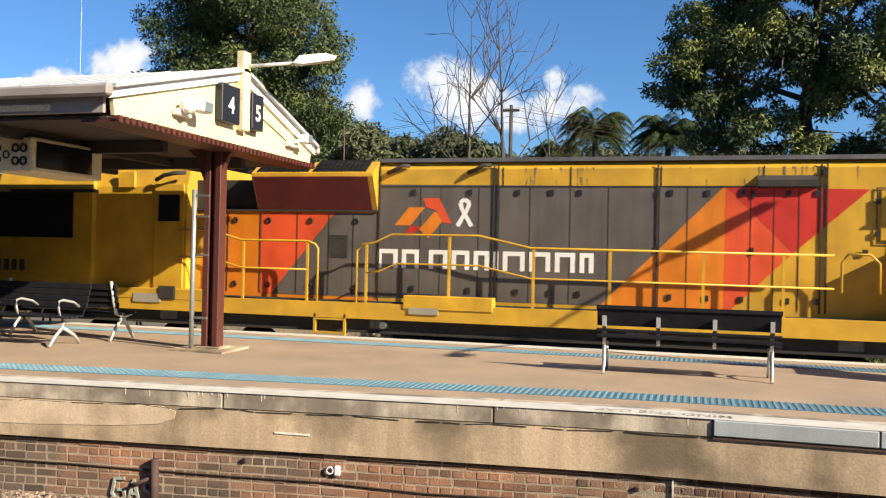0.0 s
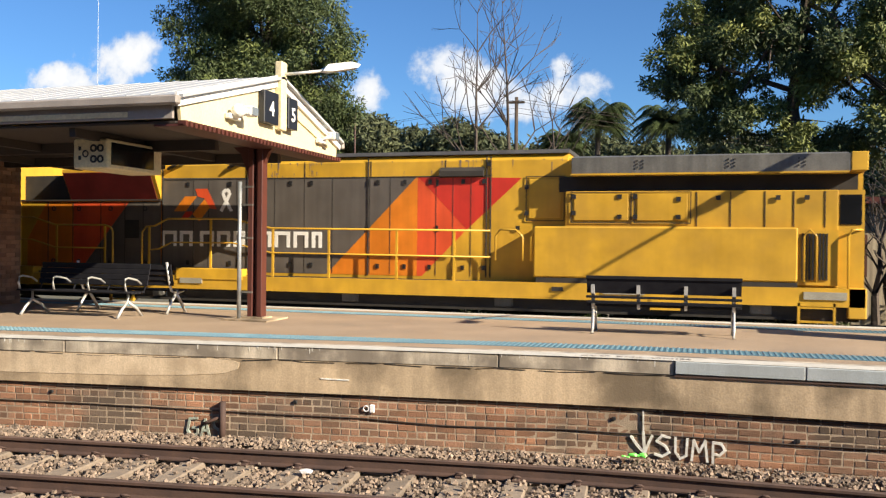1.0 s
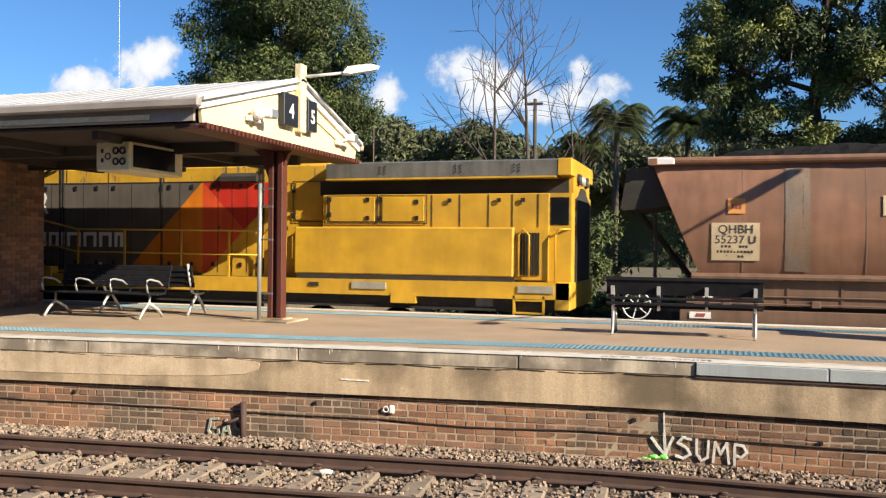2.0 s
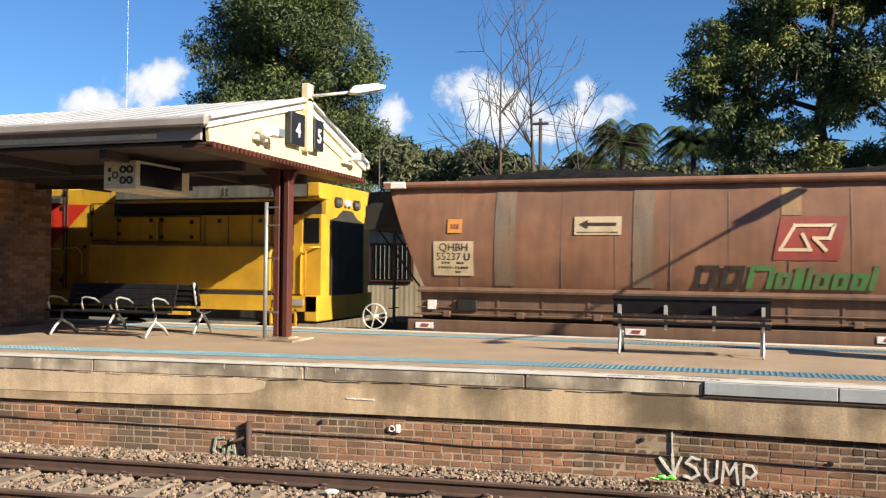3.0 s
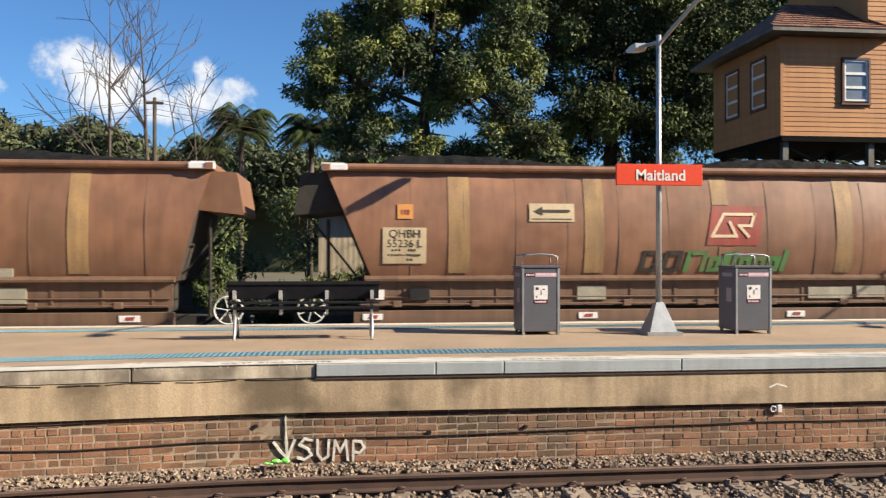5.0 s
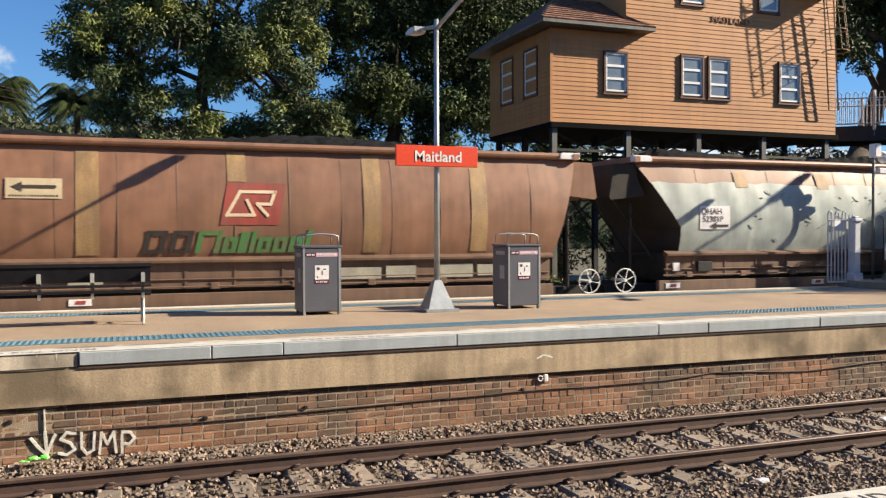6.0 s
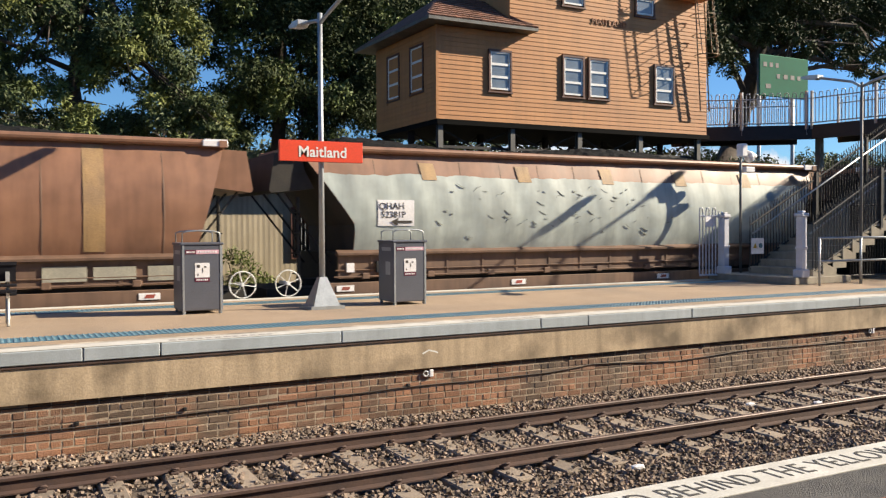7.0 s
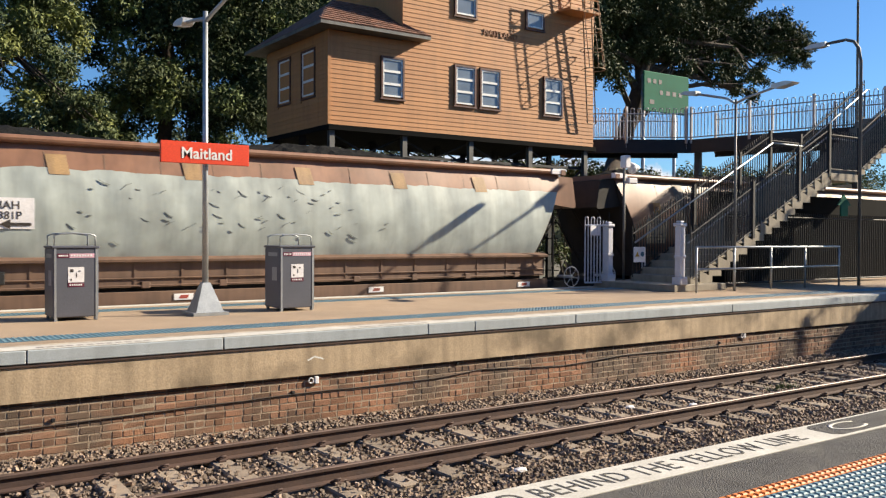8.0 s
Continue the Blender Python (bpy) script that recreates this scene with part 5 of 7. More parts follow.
    for u in (-3.6, -2.1, -1.0):
        for q in (-.05, .05):
            for zz in (2.72, 2.78, 2.84):
                rod(b, (P(u) + q, SIDE + .045, zz), (P(u) + q, SIDE + .02, zz), .016, 6)
    part("bolts", b, "black", L)
    b = B()
    box(b, P(-5.45), SIDE + .02, .70, P(-1.04), HOOD, 1.65, .03)
    part("side_tank", b, "loco_yellow", L, "plain yellow side tank")
    b = B()
    box(b, P(-5.4), SIDE + .04, .60, P(-1.04), HOOD, .70)
    part("tank_gap", b, "under", L)
    b = B()
    box(b, P(-1.03), SIDE + .1, .66, P(-.42), HOOD, 1.62)
    part("louvre_box", b, "loco_yellow", L)
    b = B()
    for i in range(8):
        x = P(-.98) + i * .055
        box(b, x, SIDE + .075, .75, x + .03, SIDE + .1, 1.55)
    each("louvre_slat", b, "black", L, "black upright louvre slats")
    b = B()
    prism(b, [(HOOD - .2, .6), (HOOD - .2, 2.3), (HOOD, 2.3), (HOOD, 2.95), (yb, 2.95), (yb, 2.3), (yb + .2, 2.3), (yb + .2, .6)], "x", P(-.42), P(-.02))
    part("rear_end", b, "loco_yellow", L)
    b = B()
    box(b, P(-.40), HOOD - .215, 1.70, P(-.06), HOOD - .19, 2.22, .01)
    part("rear_window", b, "glass_dark", L)
    b = B()
    for yy in (YC - .48, YC + .48):
        prism(b, [(yy - .17, 2.57), (yy - .13, 2.50), (yy + .13, 2.50), (yy + .17, 2.57), (yy + .17, 2.63), (yy + .13, 2.70), (yy - .13, 2.70), (yy - .17, 2.63)], "x", P(-.03), P(.03))
    each("lamp_housing", b, "under", L, "dark twin marker lamp housing")
    b = B()
    for yy in (YC - .55, YC - .41, YC + .41, YC + .55):
        rod(b, (P(.03), yy, 2.60), (P(.038), yy, 2.60), .048, 12)
    each("marker_lamp", b, "grey_steel", L, "round marker lamp")
    b = B()
    for yy in (YC - .09, YC + .09):
        rod(b, (P(-.03), yy, 2.60), (P(.035), yy, 2.60), .085, 14)
    each("tail_lamp", b, "alu", L, "round headlamp")
    # end door widened to a flat dark sheet that stands for the shade around it
    b = B()
    prism(b, [(YC - .85, .62), (YC + .85, .62), (YC + .85, 2.20), (YC + .5, 2.28), (YC + .22, 2.44), (YC - .22, 2.44), (YC - .5, 2.28), (YC - .85, 2.20)], "x", P(-.02), P(.02))
    part("end_door", b, "under", L, "dark end door, its shaded recess drawn as a flat sheet")
    # handrails
    b = B()
    hy = SIDE + .06
    top = [(-13.6, .56), (-13.6, 1.48), (-13.5, 1.60), (-13.3, 1.62), (-12.99, 1.77), (-11.51, 1.77), (-10.66, 1.58), (-6.25, 1.56)]
    tube_along(b, [(P(u), hy, z) for u, z in top], .02, 8)
    mid = [(-13.43, 1.1), (-13.2, 1.13), (-12.9, 1.27), (-11.5, 1.27), (-10.66, 1.08), (-6.25, 1.06)]
    tube_along(b, [(P(u), hy, z) for u, z in mid], .016, 8)
    front = [(-17.0, 1.80), (-16.35, 1.80), (-15.75, 1.63), (-14.5, 1.63), (-14.36, 1.58), (-14.31, 1.5), (-14.31, .56)]
    tube_along(b, [(P(u), hy, z) for u, z in front], .02, 8)
    tube_along(b, [(P(u), hy, z) for u, z in [(-17.0, 1.3), (-16.35, 1.3), (-15.75, 1.13), (-14.5, 1.13)]], .016, 8)
    each("handrail", b, "loco_yellow", L, "yellow tubular handrail")
    for u, zt in ((-13.43, 1.62), (-12.0, 1.77), (-10.62, 1.58), (-9.43, 1.58), (-8.05, 1.57), (-6.93, 1.57), (-15.71, 1.63), (-14.5, 1.63)):
        b = B()
        box(b, P(u) - .022, hy - .012, .5, P(u) + .022, hy + .012, zt)
        part("stanchion", b, "loco_yellow", L)
    b = B()
    for u0 in (-6.15, -5.5):
        tube_along(b, [(P(u0), hy, 1.0), (P(u0), hy, 1.45), (P(u0 + .08), hy, 1.58), (P(u0 + .38), hy, 1.58), (P(u0 + .5), hy, 1.45), (P(u0 + .5), hy, 1.0)], .02, 6)
    tube_along(b, [(P(-.95), SIDE + .03, .72), (P(-.95), SIDE + .03, 1.5), (P(-.86), SIDE + .03, 1.62), (P(-.76), SIDE + .03, 1.5), (P(-.76), SIDE + .03, .72)], .02, 6)
    tube_along(b, [(P(-.28), SIDE + .03, .6), (P(-.28), SIDE + .03, 1.5), (P(-.22), SIDE + .05, 1.62), (P(-.05), SIDE + .2, 1.62)], .02, 6)
    each("grab_rail", b, "loco_yellow", L)
    # steps and gear below
    for u in (-14.05, -.75, -20.5):
        b = B()
        for q in (-.27, .27):
            box(b, P(u + q) - .02, SIDE + .0, -.35, P(u + q) + .02, SIDE + .05, .36)
        for z in (-.3, .02, .26):
            box(b, P(u) - .27, SIDE, z, P(u) + .27, SIDE + .2, z + .03)
        each("step", b, "loco_yellow", L, "yellow access steps")
    b = B()
    for u in (-17.2, -13.2, -9.0, -6.0, -1.6):
        box(b, P(u) - .18, SIDE + .1, .12, P(u) + .18, SIDE + .3, .30, .02)
    rod(b, (P(-13.1), SIDE + .0, .2), (P(-13.1), SIDE + .12, .2), .06, 10)
    each("side_gear", b, "grey_steel", L)
    b = B()
    box(b, P(-13.0), SIDE + .18, -.62, P(-7.5), 2 * YC - SIDE - .18, .28, .06)
    part("fuel_tank", b, "under", L)
    for u in (-18.2, -4.0):
        bogie(L, P(u), (-1.85, 0, 1.85), .5)
    b = B()
    box(b, P(-.02), YC - .12, RAIL_Z + .75, P(.75), YC + .12, RAIL_Z + 1.0, .03)
    part("coupler", b, "under", L)
    return L


def wagon_profile(z0=.77, z1=2.80, n=14):
    """Half cross-section (bulge, z) of the barrel-shaped hopper side, from sill to top."""
    pts = []
    for i in range(n + 1):
        f = i / n
        bulge = .15 - .15 * ((f - .4) / .4) ** 2 if f < .4 else .15 - .26 * ((f - .4) / .6) ** 2
        pts.append((bulge, z0 + (z1 - z0) * f))
    return pts


def build_wagon(X, plate, number, variant=0, seed=1):
    rr = random.Random(seed)
    LEN = 14.62
    pale = variant == 2
    label = ("brown and pale grey-green coal hopper wagon with tan patches" if pale else "faded red-brown coal hopper wagon heaped with coal")
    W = thing("hopper_wagon", label, "freight wagon", "coal wagons")
    P = lambda u: X + u
    prof = wagon_profile()
    y0 = SIDE + .16

    def ends(z):
        """Where the sloping ends of the body lie at a height."""
        f = max(0, (z - .77) / (2.80 - .77))
        if pale:
            lo = 1.14 if z < 1.35 else 1.14 - 1.06 * ((z - 1.35) / 1.45)
            return lo, LEN - .15 - .9 * max(0, 1 - f * 1.1)
        return .93 - .85 * f, LEN - .06 - .58 * (1 - f)
    n = 40
    b = B()
    cols = []
    for i in range(n + 1):
        s = i / n
        col = []
        for dy, z in prof:
            lo, hi = ends(z)
            u = lo + (hi - lo) * s
            wave = .007 * math.sin(u * 4.1) + .004 * math.sin(u * 9.3 + z * 3)
            col.append(b.verts.new((P(u), y0 - dy + wave, z)))
        cols.append(col)
    for A, C in zip(cols, cols[1:]):
        for k in range(len(A) - 1):
            fc = b.faces.new((A[k], C[k], C[k + 1], A[k + 1]))
            fc.smooth = True
    # far side and top
    far = []
    for i in range(n + 1):
        s = i / n
        col = []
        for dy, z in prof:
            lo, hi = ends(z)
            col.append(b.verts.new((P(lo + (hi - lo) * s), 2 * YC - y0 + dy, z)))
        far.append(col)
    for A, C in zip(far, far[1:]):
        for k in range(len(A) - 1):
            b.faces.new((A[k], A[k + 1], C[k + 1], C[k])).smooth = True
    part("body", b, "wagon", W, "bulged steel side sheets")
    b = B()
    for side in (0, -1):
        for k in range(len(prof) - 1):
            lo0, hi0 = ends(prof[k][1])
            lo1, hi1 = ends(prof[k + 1][1])
            u0, u1 = (lo0, lo1) if side == 0 else (hi0, hi1)
            q = .02 if side == 0 else -.02
            ya, yb2 = y0 - prof[k][0] + .01, y0 - prof[k + 1][0] + .01
            vs = [b.verts.new(p) for p in ((P(u0 + q), ya, prof[k][1]), (P(u1 + q), yb2, prof[k + 1][1]), (P(u1 + q), 2 * YC - yb2, prof[k + 1][1]), (P(u0 + q), 2 * YC - ya, prof[k][1]))]
            b.faces.new(vs)
    bmesh.ops.remove_doubles(b, verts=b.verts, dist=.0005)
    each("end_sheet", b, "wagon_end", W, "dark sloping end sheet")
    # hooded end pieces; the left one is coloured dark in place of its shade
    for s, u in ((1, .12), (-1, LEN - .12)):
        b = B()
        prism(b, [(P(u + s * .02), 2.76), (P(u - s * .50), 2.74), (P(u - s * .62), 2.02), (P(u - s * .58), 1.97), (P(u + s * .28), 2.06), (P(u + s * .10), 2.40)], "y", SIDE + .28, 2 * YC - SIDE - .28)
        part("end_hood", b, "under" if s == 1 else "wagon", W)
        b = B()
        for yy in (SIDE + .55, YC, 2 * YC - SIDE - .55):
            rod(b, (P(u - s * .4), yy, 2.0), (P(u + s * .75), yy, .55), .022, 6)
        rod(b, (P(u), SIDE + .45, 1.9), (P(u), SIDE + .45, .1), .035, 6)
        for z in (.4, .8, 1.2, 1.6):
            rod(b, (P(u - s * .02), SIDE + .25, z), (P(u - s * .02), SIDE + .75, z), .014, 5)
        each("end_strut", b, "under", W)
        b = B()
        box(b, P(min(u - s * .12, u + s * .34)), SIDE + .115, 2.79, P(max(u - s * .12, u + s * .34)), SIDE + .26, 2.90, .01)
        box(b, P(min(u - s * .12, u + s * .30)), SIDE + .125, 2.90, P(max(u - s * .12, u + s * .30)), SIDE + .25, 2.925)
        each("end_cap", b, "label_white", W, "white painted rim end")
    # rim, sill flange, lower panels
    b = B()
    for sy in (0, 1):
        f = (lambda v: v) if sy == 0 else (lambda v: 2 * YC - v)
        prism(b, [(f(SIDE + .18), 2.79), (f(SIDE + .14), 2.82), (f(SIDE + .13), 2.86), (f(SIDE + .15), 2.90), (f(SIDE + .19), 2.92), (f(SIDE + .28), 2.92), (f(SIDE + .32), 2.78)], "x", P(.02), P(LEN - .02))
    for u in (.02, LEN - .16):
        box(b, P(u), SIDE + .1, 2.78, P(u + .14), 2 * YC - SIDE - .1, 2.90)
    part("rim", b, "wagon", W, "rolled top rim")
    b = B()
    prism(b, [(SIDE + .00, .76), (SIDE - .005, .80), (SIDE + .14, .86), (SIDE + .16, .74)], "x", P(.78), P(LEN - .68))
    part("flange", b, "wagon_low", W)
    b = B()
    box(b, P(.82), SIDE + .10, .30, P(LEN - .72), SIDE + .16, .76)
    part("lower_panel", b, "wagon_low", W, "dusty brown lower side panel")
    b = B()
    for i in range(15):
        u = 1.5 + i * .86
        prism(b, [(P(u), .30), (P(u) + .045, .30), (P(u) + .045, .76), (P(u), .76)], "y", SIDE + .086, SIDE + .10)
    each("stiffener", b, "wagon_low", W)
    b = B()
    box(b, P(.58), SIDE + .02, -.06, P(LEN - .68), SIDE + .14, .22, .01)
    part("solebar", b, "wagon_low", W, "brown lower sole bar")
    b = B()
    rod(b, (P(.7), SIDE + .04, .33), (P(LEN - .8), SIDE + .04, .33), .016, 6)
    rod(b, (P(.75), SIDE + .08, .46), (P(LEN - .75), SIDE + .08, .46), .014, 6)
    for i in range(9):
        box(b, P(1.3 + i * 1.45), SIDE + .02, .28, P(1.45 + i * 1.45), SIDE + .10, .40, .01)
    part("brake_pipe", b, "wagon_low", W)
    b = B()
    for i in range(4):
        u = 3.1 + i * 2.6
        prism(b, [(P(u), .2), (P(u + 2.1), .2), (P(u + 1.35), -.55), (P(u + .75), -.55)], "y", SIDE + .35, 2 * YC - SIDE - .35)
    box(b, P(.5), YC - .3, -.2, P(LEN - .5), YC + .3, .25)
    box(b, P(.9), SIDE + .17, .2, P(LEN - .8), 2 * YC - SIDE - .17, .8)
    part("discharge_hopper", b, "under", W)
    for i in range(13):
        u = 1.62 + i * .985
        b = B()
        rows = []
        for da, za in prof[:-1]:
            yq = y0 - da + .007 * math.sin((u) * 4.1) + .004 * math.sin(u * 9.3 + za * 3)
            rows.append([b.verts.new(p) for p in ((P(u) - .016, yq + .002, za), (P(u), yq - .006, za), (P(u) + .016, yq + .002, za))])
        for A, C in zip(rows, rows[1:]):
            for k in (0, 1):
                b.faces.new((A[k], A[k + 1], C[k + 1], C[k])).smooth = True
        part("rib", b, "wagon_low", W, "weld seam")
    OFF = .27

    def side_y(z):
        f = max(0, min(1, (z - .77) / 2.03)) * (len(prof) - 1)
        k = min(len(prof) - 2, int(f))
        return y0 - (prof[k][0] + (prof[k + 1][0] - prof[k][0]) * (f - k))

    def on_side(u, z, proud):
        """A pose lying on the curved side, text running along x."""
        lean = (side_y(z + .1) - side_y(z - .1)) / .2
        return pose(Q(u), side_y(z) - proud, z, math.degrees(math.atan2(1, lean)), 0, 0)

    def wrap(bm):
        """Lay flat shapes built about y = 0 on the curved side."""
        for v in bm.verts:
            v.co.y += side_y(v.co.z)
        return bm

    # paint fields follow the bulge
    def field(name, u0, u1, z0, z1, material, proud=.010, jag=0.0, label="", slant=0.0):
        b = B()
        whole = u0 < 0
        nu = max(1, int((u1 - u0) / (.09 if jag else .35)))
        nz = 8
        grid = []
        drift = 0.0
        for i in range(nu + 1):
            row = []
            drift = drift * .8 + rr.uniform(-jag, jag)
            top = z1 + drift
            for j in range(nz + 1):
                z = z0 + (top - z0) * j / nz
                lo, hi = ends(z)
                u = u0 + OFF + (u1 - u0) * i / nu + slant * (z - z0)
                if whole:
                    u = lo + .012 + (hi - lo - .024) * i / nu
                wave = .007 * math.sin(u * 4.1) + .004 * math.sin(u * 9.3 + z * 3)
                row.append(b.verts.new((P(u), side_y(z) + wave - proud, z)))
            grid.append(row)
        for A, C in zip(grid, grid[1:]):
            for j in range(nz):
                b.faces.new((A[j], C[j], C[j + 1], A[j + 1])).smooth = True
        return part(name, b, material, W, label)

    Q = lambda u: X + u + OFF
    if pale:
        field("pale_field", -1, LEN, .80, 2.36, "wagon_pale", .010, .016, "pale grey-green repaint with a ragged upper edge")
        for u in (2.4, 4.75, 7.05, 9.3, 11.5):
            field("tan_patch", u, u + .34, 2.27, 2.62, "patch_tan", .016, slant=-.15)
        b = B()
        for i in range(60):
            u = rr.choice((rr.gauss(4.6, .7), rr.gauss(6.9, .6), rr.gauss(7.6, .8), rr.uniform(2.2, 10)))
            z = min(2.22, rr.choice((rr.uniform(1.9, 2.22), rr.gauss(1.45, .2), rr.gauss(1.7, .25))))
            if not 1.4 < u < 12 or z < .95:
                continue
            ln, th, a = rr.uniform(.04, .20), rr.uniform(.004, .013), rr.uniform(-1.5, 1.2)
            pts = [Vector((0, 0)), Vector((ln * .45, ln * .45 * math.sin(a))), Vector((ln, ln * .6 * math.sin(a * 1.3)))]
            strip_poly(b, [(Q(u) + p.x, z + p.y + th * k) for p, k in zip(pts, (0, -1, 0))] + [(Q(u) + p.x, z + p.y + th * k) for p, k in zip(pts[::-1], (.6, 1.2, .5))], -.012, .012)
        each("scuff", wrap(b), "scuff", W, "grey scuff where old lettering wore off")
        field("number_plate", 1.36, 2.16, 1.33, 1.85, "label_white", .022, 0, "white plate with reporting marks")
        letters("plate_code", "QHAH", .19, "ink", W, on_side(1.66, 1.73, .024), depth=.002)
        letters("plate_digits", number, .18, "ink", W, on_side(1.70, 1.56, .024), depth=.002)
        arrow_u, arrow_z, al = 1.63, 1.41, .48
    else:
        field("tan_patch", 2.05, 2.45, .9, 2.70, "patch_tan" if variant == 1 else "patch_dim", .010)
        field("tan_patch", 4.63, 5.0, .9, 2.70, "patch_tan" if variant == 1 else "patch_dim", .010)
        field("tan_patch", 7.14, 7.47, 2.2, 2.75, "patch_tan", .010)
        field("tan_patch", 9.65, 10.0, .9, 2.75, "patch_tan", .010)
        field("tan_patch", 11.85, 12.2, .9, 2.75, "patch_tan", .010)
        b = B()
        for u0, u1, z0, z1 in (((10.5, 11.15, .38, .66), (10.5, 10.92, .84, 1.0)) if variant == 0 else ((4.5, 5.05, .40, .66), (9.1, 10.0, .40, .62), (10.1, 10.7, .42, .64), (11.2, 11.9, .4, .66), (12.0, 12.7, .42, .64), (12.9, 13.4, .38, .64))):
            box(b, Q(u0), SIDE + .07, z0, Q(u1), SIDE + .11, z1)
        each("pale_patch", b, "patch_pale", W, "pale worn paint patches")
        # plates
        field("number_plate", .84, 1.64, 1.08, 1.74, "plate_cream", .016, 0, "cream plate with stencilled reporting marks")
        letters("plate_code", "QHBH", .21, "ink", W, on_side(1.24, 1.63, .019), depth=.002)
        if number:
            letters("plate_digits", number, .20, "ink", W, on_side(1.24, 1.45, .019), depth=.002)
        bm = B()
        bars(bm, Q(1.00), Q(1.18), 1.305, -.017, .04, 3, seed + 1)
        bars(bm, Q(1.30), Q(1.46), 1.305, -.017, .04, 3, seed + 4)
        bars(bm, Q(.93), Q(1.55), 1.215, -.017, .04, 11, seed + 2)
        bars(bm, Q(1.08), Q(1.40), 1.13, -.017, .04, 5, seed + 3)
        part("plate_number", wrap(bm), "ink", W)
        field("small_plate", 1.11, 1.40, 1.90, 2.17, "plate_orange", .016, 0, "orange square plate")
        bm = B()
        bars(bm, Q(1.17), Q(1.35), 1.98, -.017, .09, 3, seed)
        part("small_plate_marks", wrap(bm), "logo_red", W)
        field("arrow_plate", 3.57, 4.43, 1.86, 2.20, "plate_cream", .016, 0, "cream plate with an arrow")
        bm = B()
        bars(bm, Q(3.62), Q(4.38), 1.89, -.017, .03, 16, seed)
        part("arrow_plate_text", wrap(bm), "ink", W)
        arrow_u, arrow_z, al = 3.66, 2.06, .68
        # painted square with the winding emblem, and the words
        fl = field("red_square", 7.0, 8.05, 1.42, 2.18, "logo_red", .010, 0, "faded red square of an emblem", slant=.18)
        b = B()
        path = [(7.12, 1.60), (7.36, 2.02), (7.98, 2.02), (7.90, 1.80), (7.66, 1.80), (7.84, 1.60)]
        for (ua, za), (ub, zb) in list(zip(path, path[1:])) + [((7.12, 1.60), (7.60, 1.60)), ((7.60, 1.60), (7.48, 1.86))]:
            d = Vector((ub - ua, zb - za)).normalized() * .028
            for k in range(4):
                e0, e1 = (1 if k == 0 else 0), (1 if k == 3 else 0)
                pa, pz = ua + (ub - ua) * k / 4, za + (zb - za) * k / 4
                qa, qz = ua + (ub - ua) * (k + 1) / 4, za + (zb - za) * (k + 1) / 4
                strip_poly(b, [(Q(pa + d.y - d.x * e0), pz - d.x - d.y * e0), (Q(qa + d.y + d.x * e1), qz - d.x + d.y * e1), (Q(qa - d.y + d.x * e1), qz + d.x + d.y * e1), (Q(pa - d.y - d.x * e0), pz + d.x - d.y * e0)], -.014)
        wrap(b)
        part("line_emblem", b, "logo_cream", W, "cream winding line emblem", "stuff")
        # slanted brand bars: dark capitals, then green ones of two heights
        for nm, mm, words in (("brand_bar_dark", "ink", ((5.68, .36, .40), (6.12, .36, .40))),
                              ("brand_bar_green", "logo_green", ((6.56, .42, .40), (7.02, .25, .29), (7.30, .16, .37), (7.50, .09, .40), (7.63, .25, .29), (7.92, .25, .29), (8.21, .25, .29), (8.50, .09, .42)))):
            b = B()
            for u, w_, h in words:
                z0, t, q = .92, .095 if w_ > .2 else .5 * w_, .22
                if w_ > .2:
                    for (ua, za, ub, zb) in ((u, 0, u + t, h), (u + w_ - t, 0, u + w_, h), (u + t, h - .085, u + w_ - t, h), (u + t, 0, u + w_ - t, .07)):
                        if za == 0 and zb == .07 and w_ > .4:
                            continue
                        strip_poly(b, [(Q(ua + za * q), z0 + za), (Q(ub + za * q), z0 + za), (Q(ub + zb * q), z0 + zb), (Q(ua + zb * q), z0 + zb)], -.010, .010)
                else:
                    strip_poly(b, [(Q(u), z0), (Q(u + w_), z0), (Q(u + w_ + h * q), z0 + h), (Q(u + h * q), z0 + h)], -.010, .010)
            each(nm, wrap(b), mm, W, "slanted painted bar of a brand name")
    b = B()
    strip_poly(b, [(Q(arrow_u), arrow_z), (Q(arrow_u + .16), arrow_z + .08), (Q(arrow_u + .16), arrow_z + .025), (Q(arrow_u + al), arrow_z + .025), (Q(arrow_u + al), arrow_z - .025), (Q(arrow_u + .16), arrow_z - .025), (Q(arrow_u + .16), arrow_z - .08)], -.026)
    part("arrow", wrap(b), "ink", W, "black arrow")
    b = B()
    for u in (.75, 4.78, 8.9, 13.0):
        box(b, P(u), SIDE + .005, .05, P(u + .36), SIDE + .02, .165)
    each("small_emblem_plate", b, "label_white", W, "small white plates with a red emblem")
    b = B()
    for u in (.75, 4.78, 8.9, 13.0):
        strip_poly(b, [(P(u + .09), .075), (P(u + .12), .14), (P(u + .28), .14), (P(u + .25), .075)], SIDE + .005)
    each("small_emblem", b, "logo_red", W)
    b = B()
    box(b, P(.98), SIDE + .06, .42, P(1.14), SIDE + .10, .60)
    part("tag", b, "label_white", W)
    b = B()
    box(b, P(1.6), SIDE + .02, .40, P(1.98), SIDE + .10, .62, .01)
    part("label_box", b, "black", W)
    # coal heap
    V, F = [], []
    nx, ny = 90, 14
    for i in range(nx + 1):
        for j in range(ny + 1):
            u = .3 + (LEN - .6) * i / nx
            q = j / ny
            yv = SIDE + .30 + (2 * (YC - SIDE) - .60) * q
            e = min(1, min(i, nx - i) / 7)
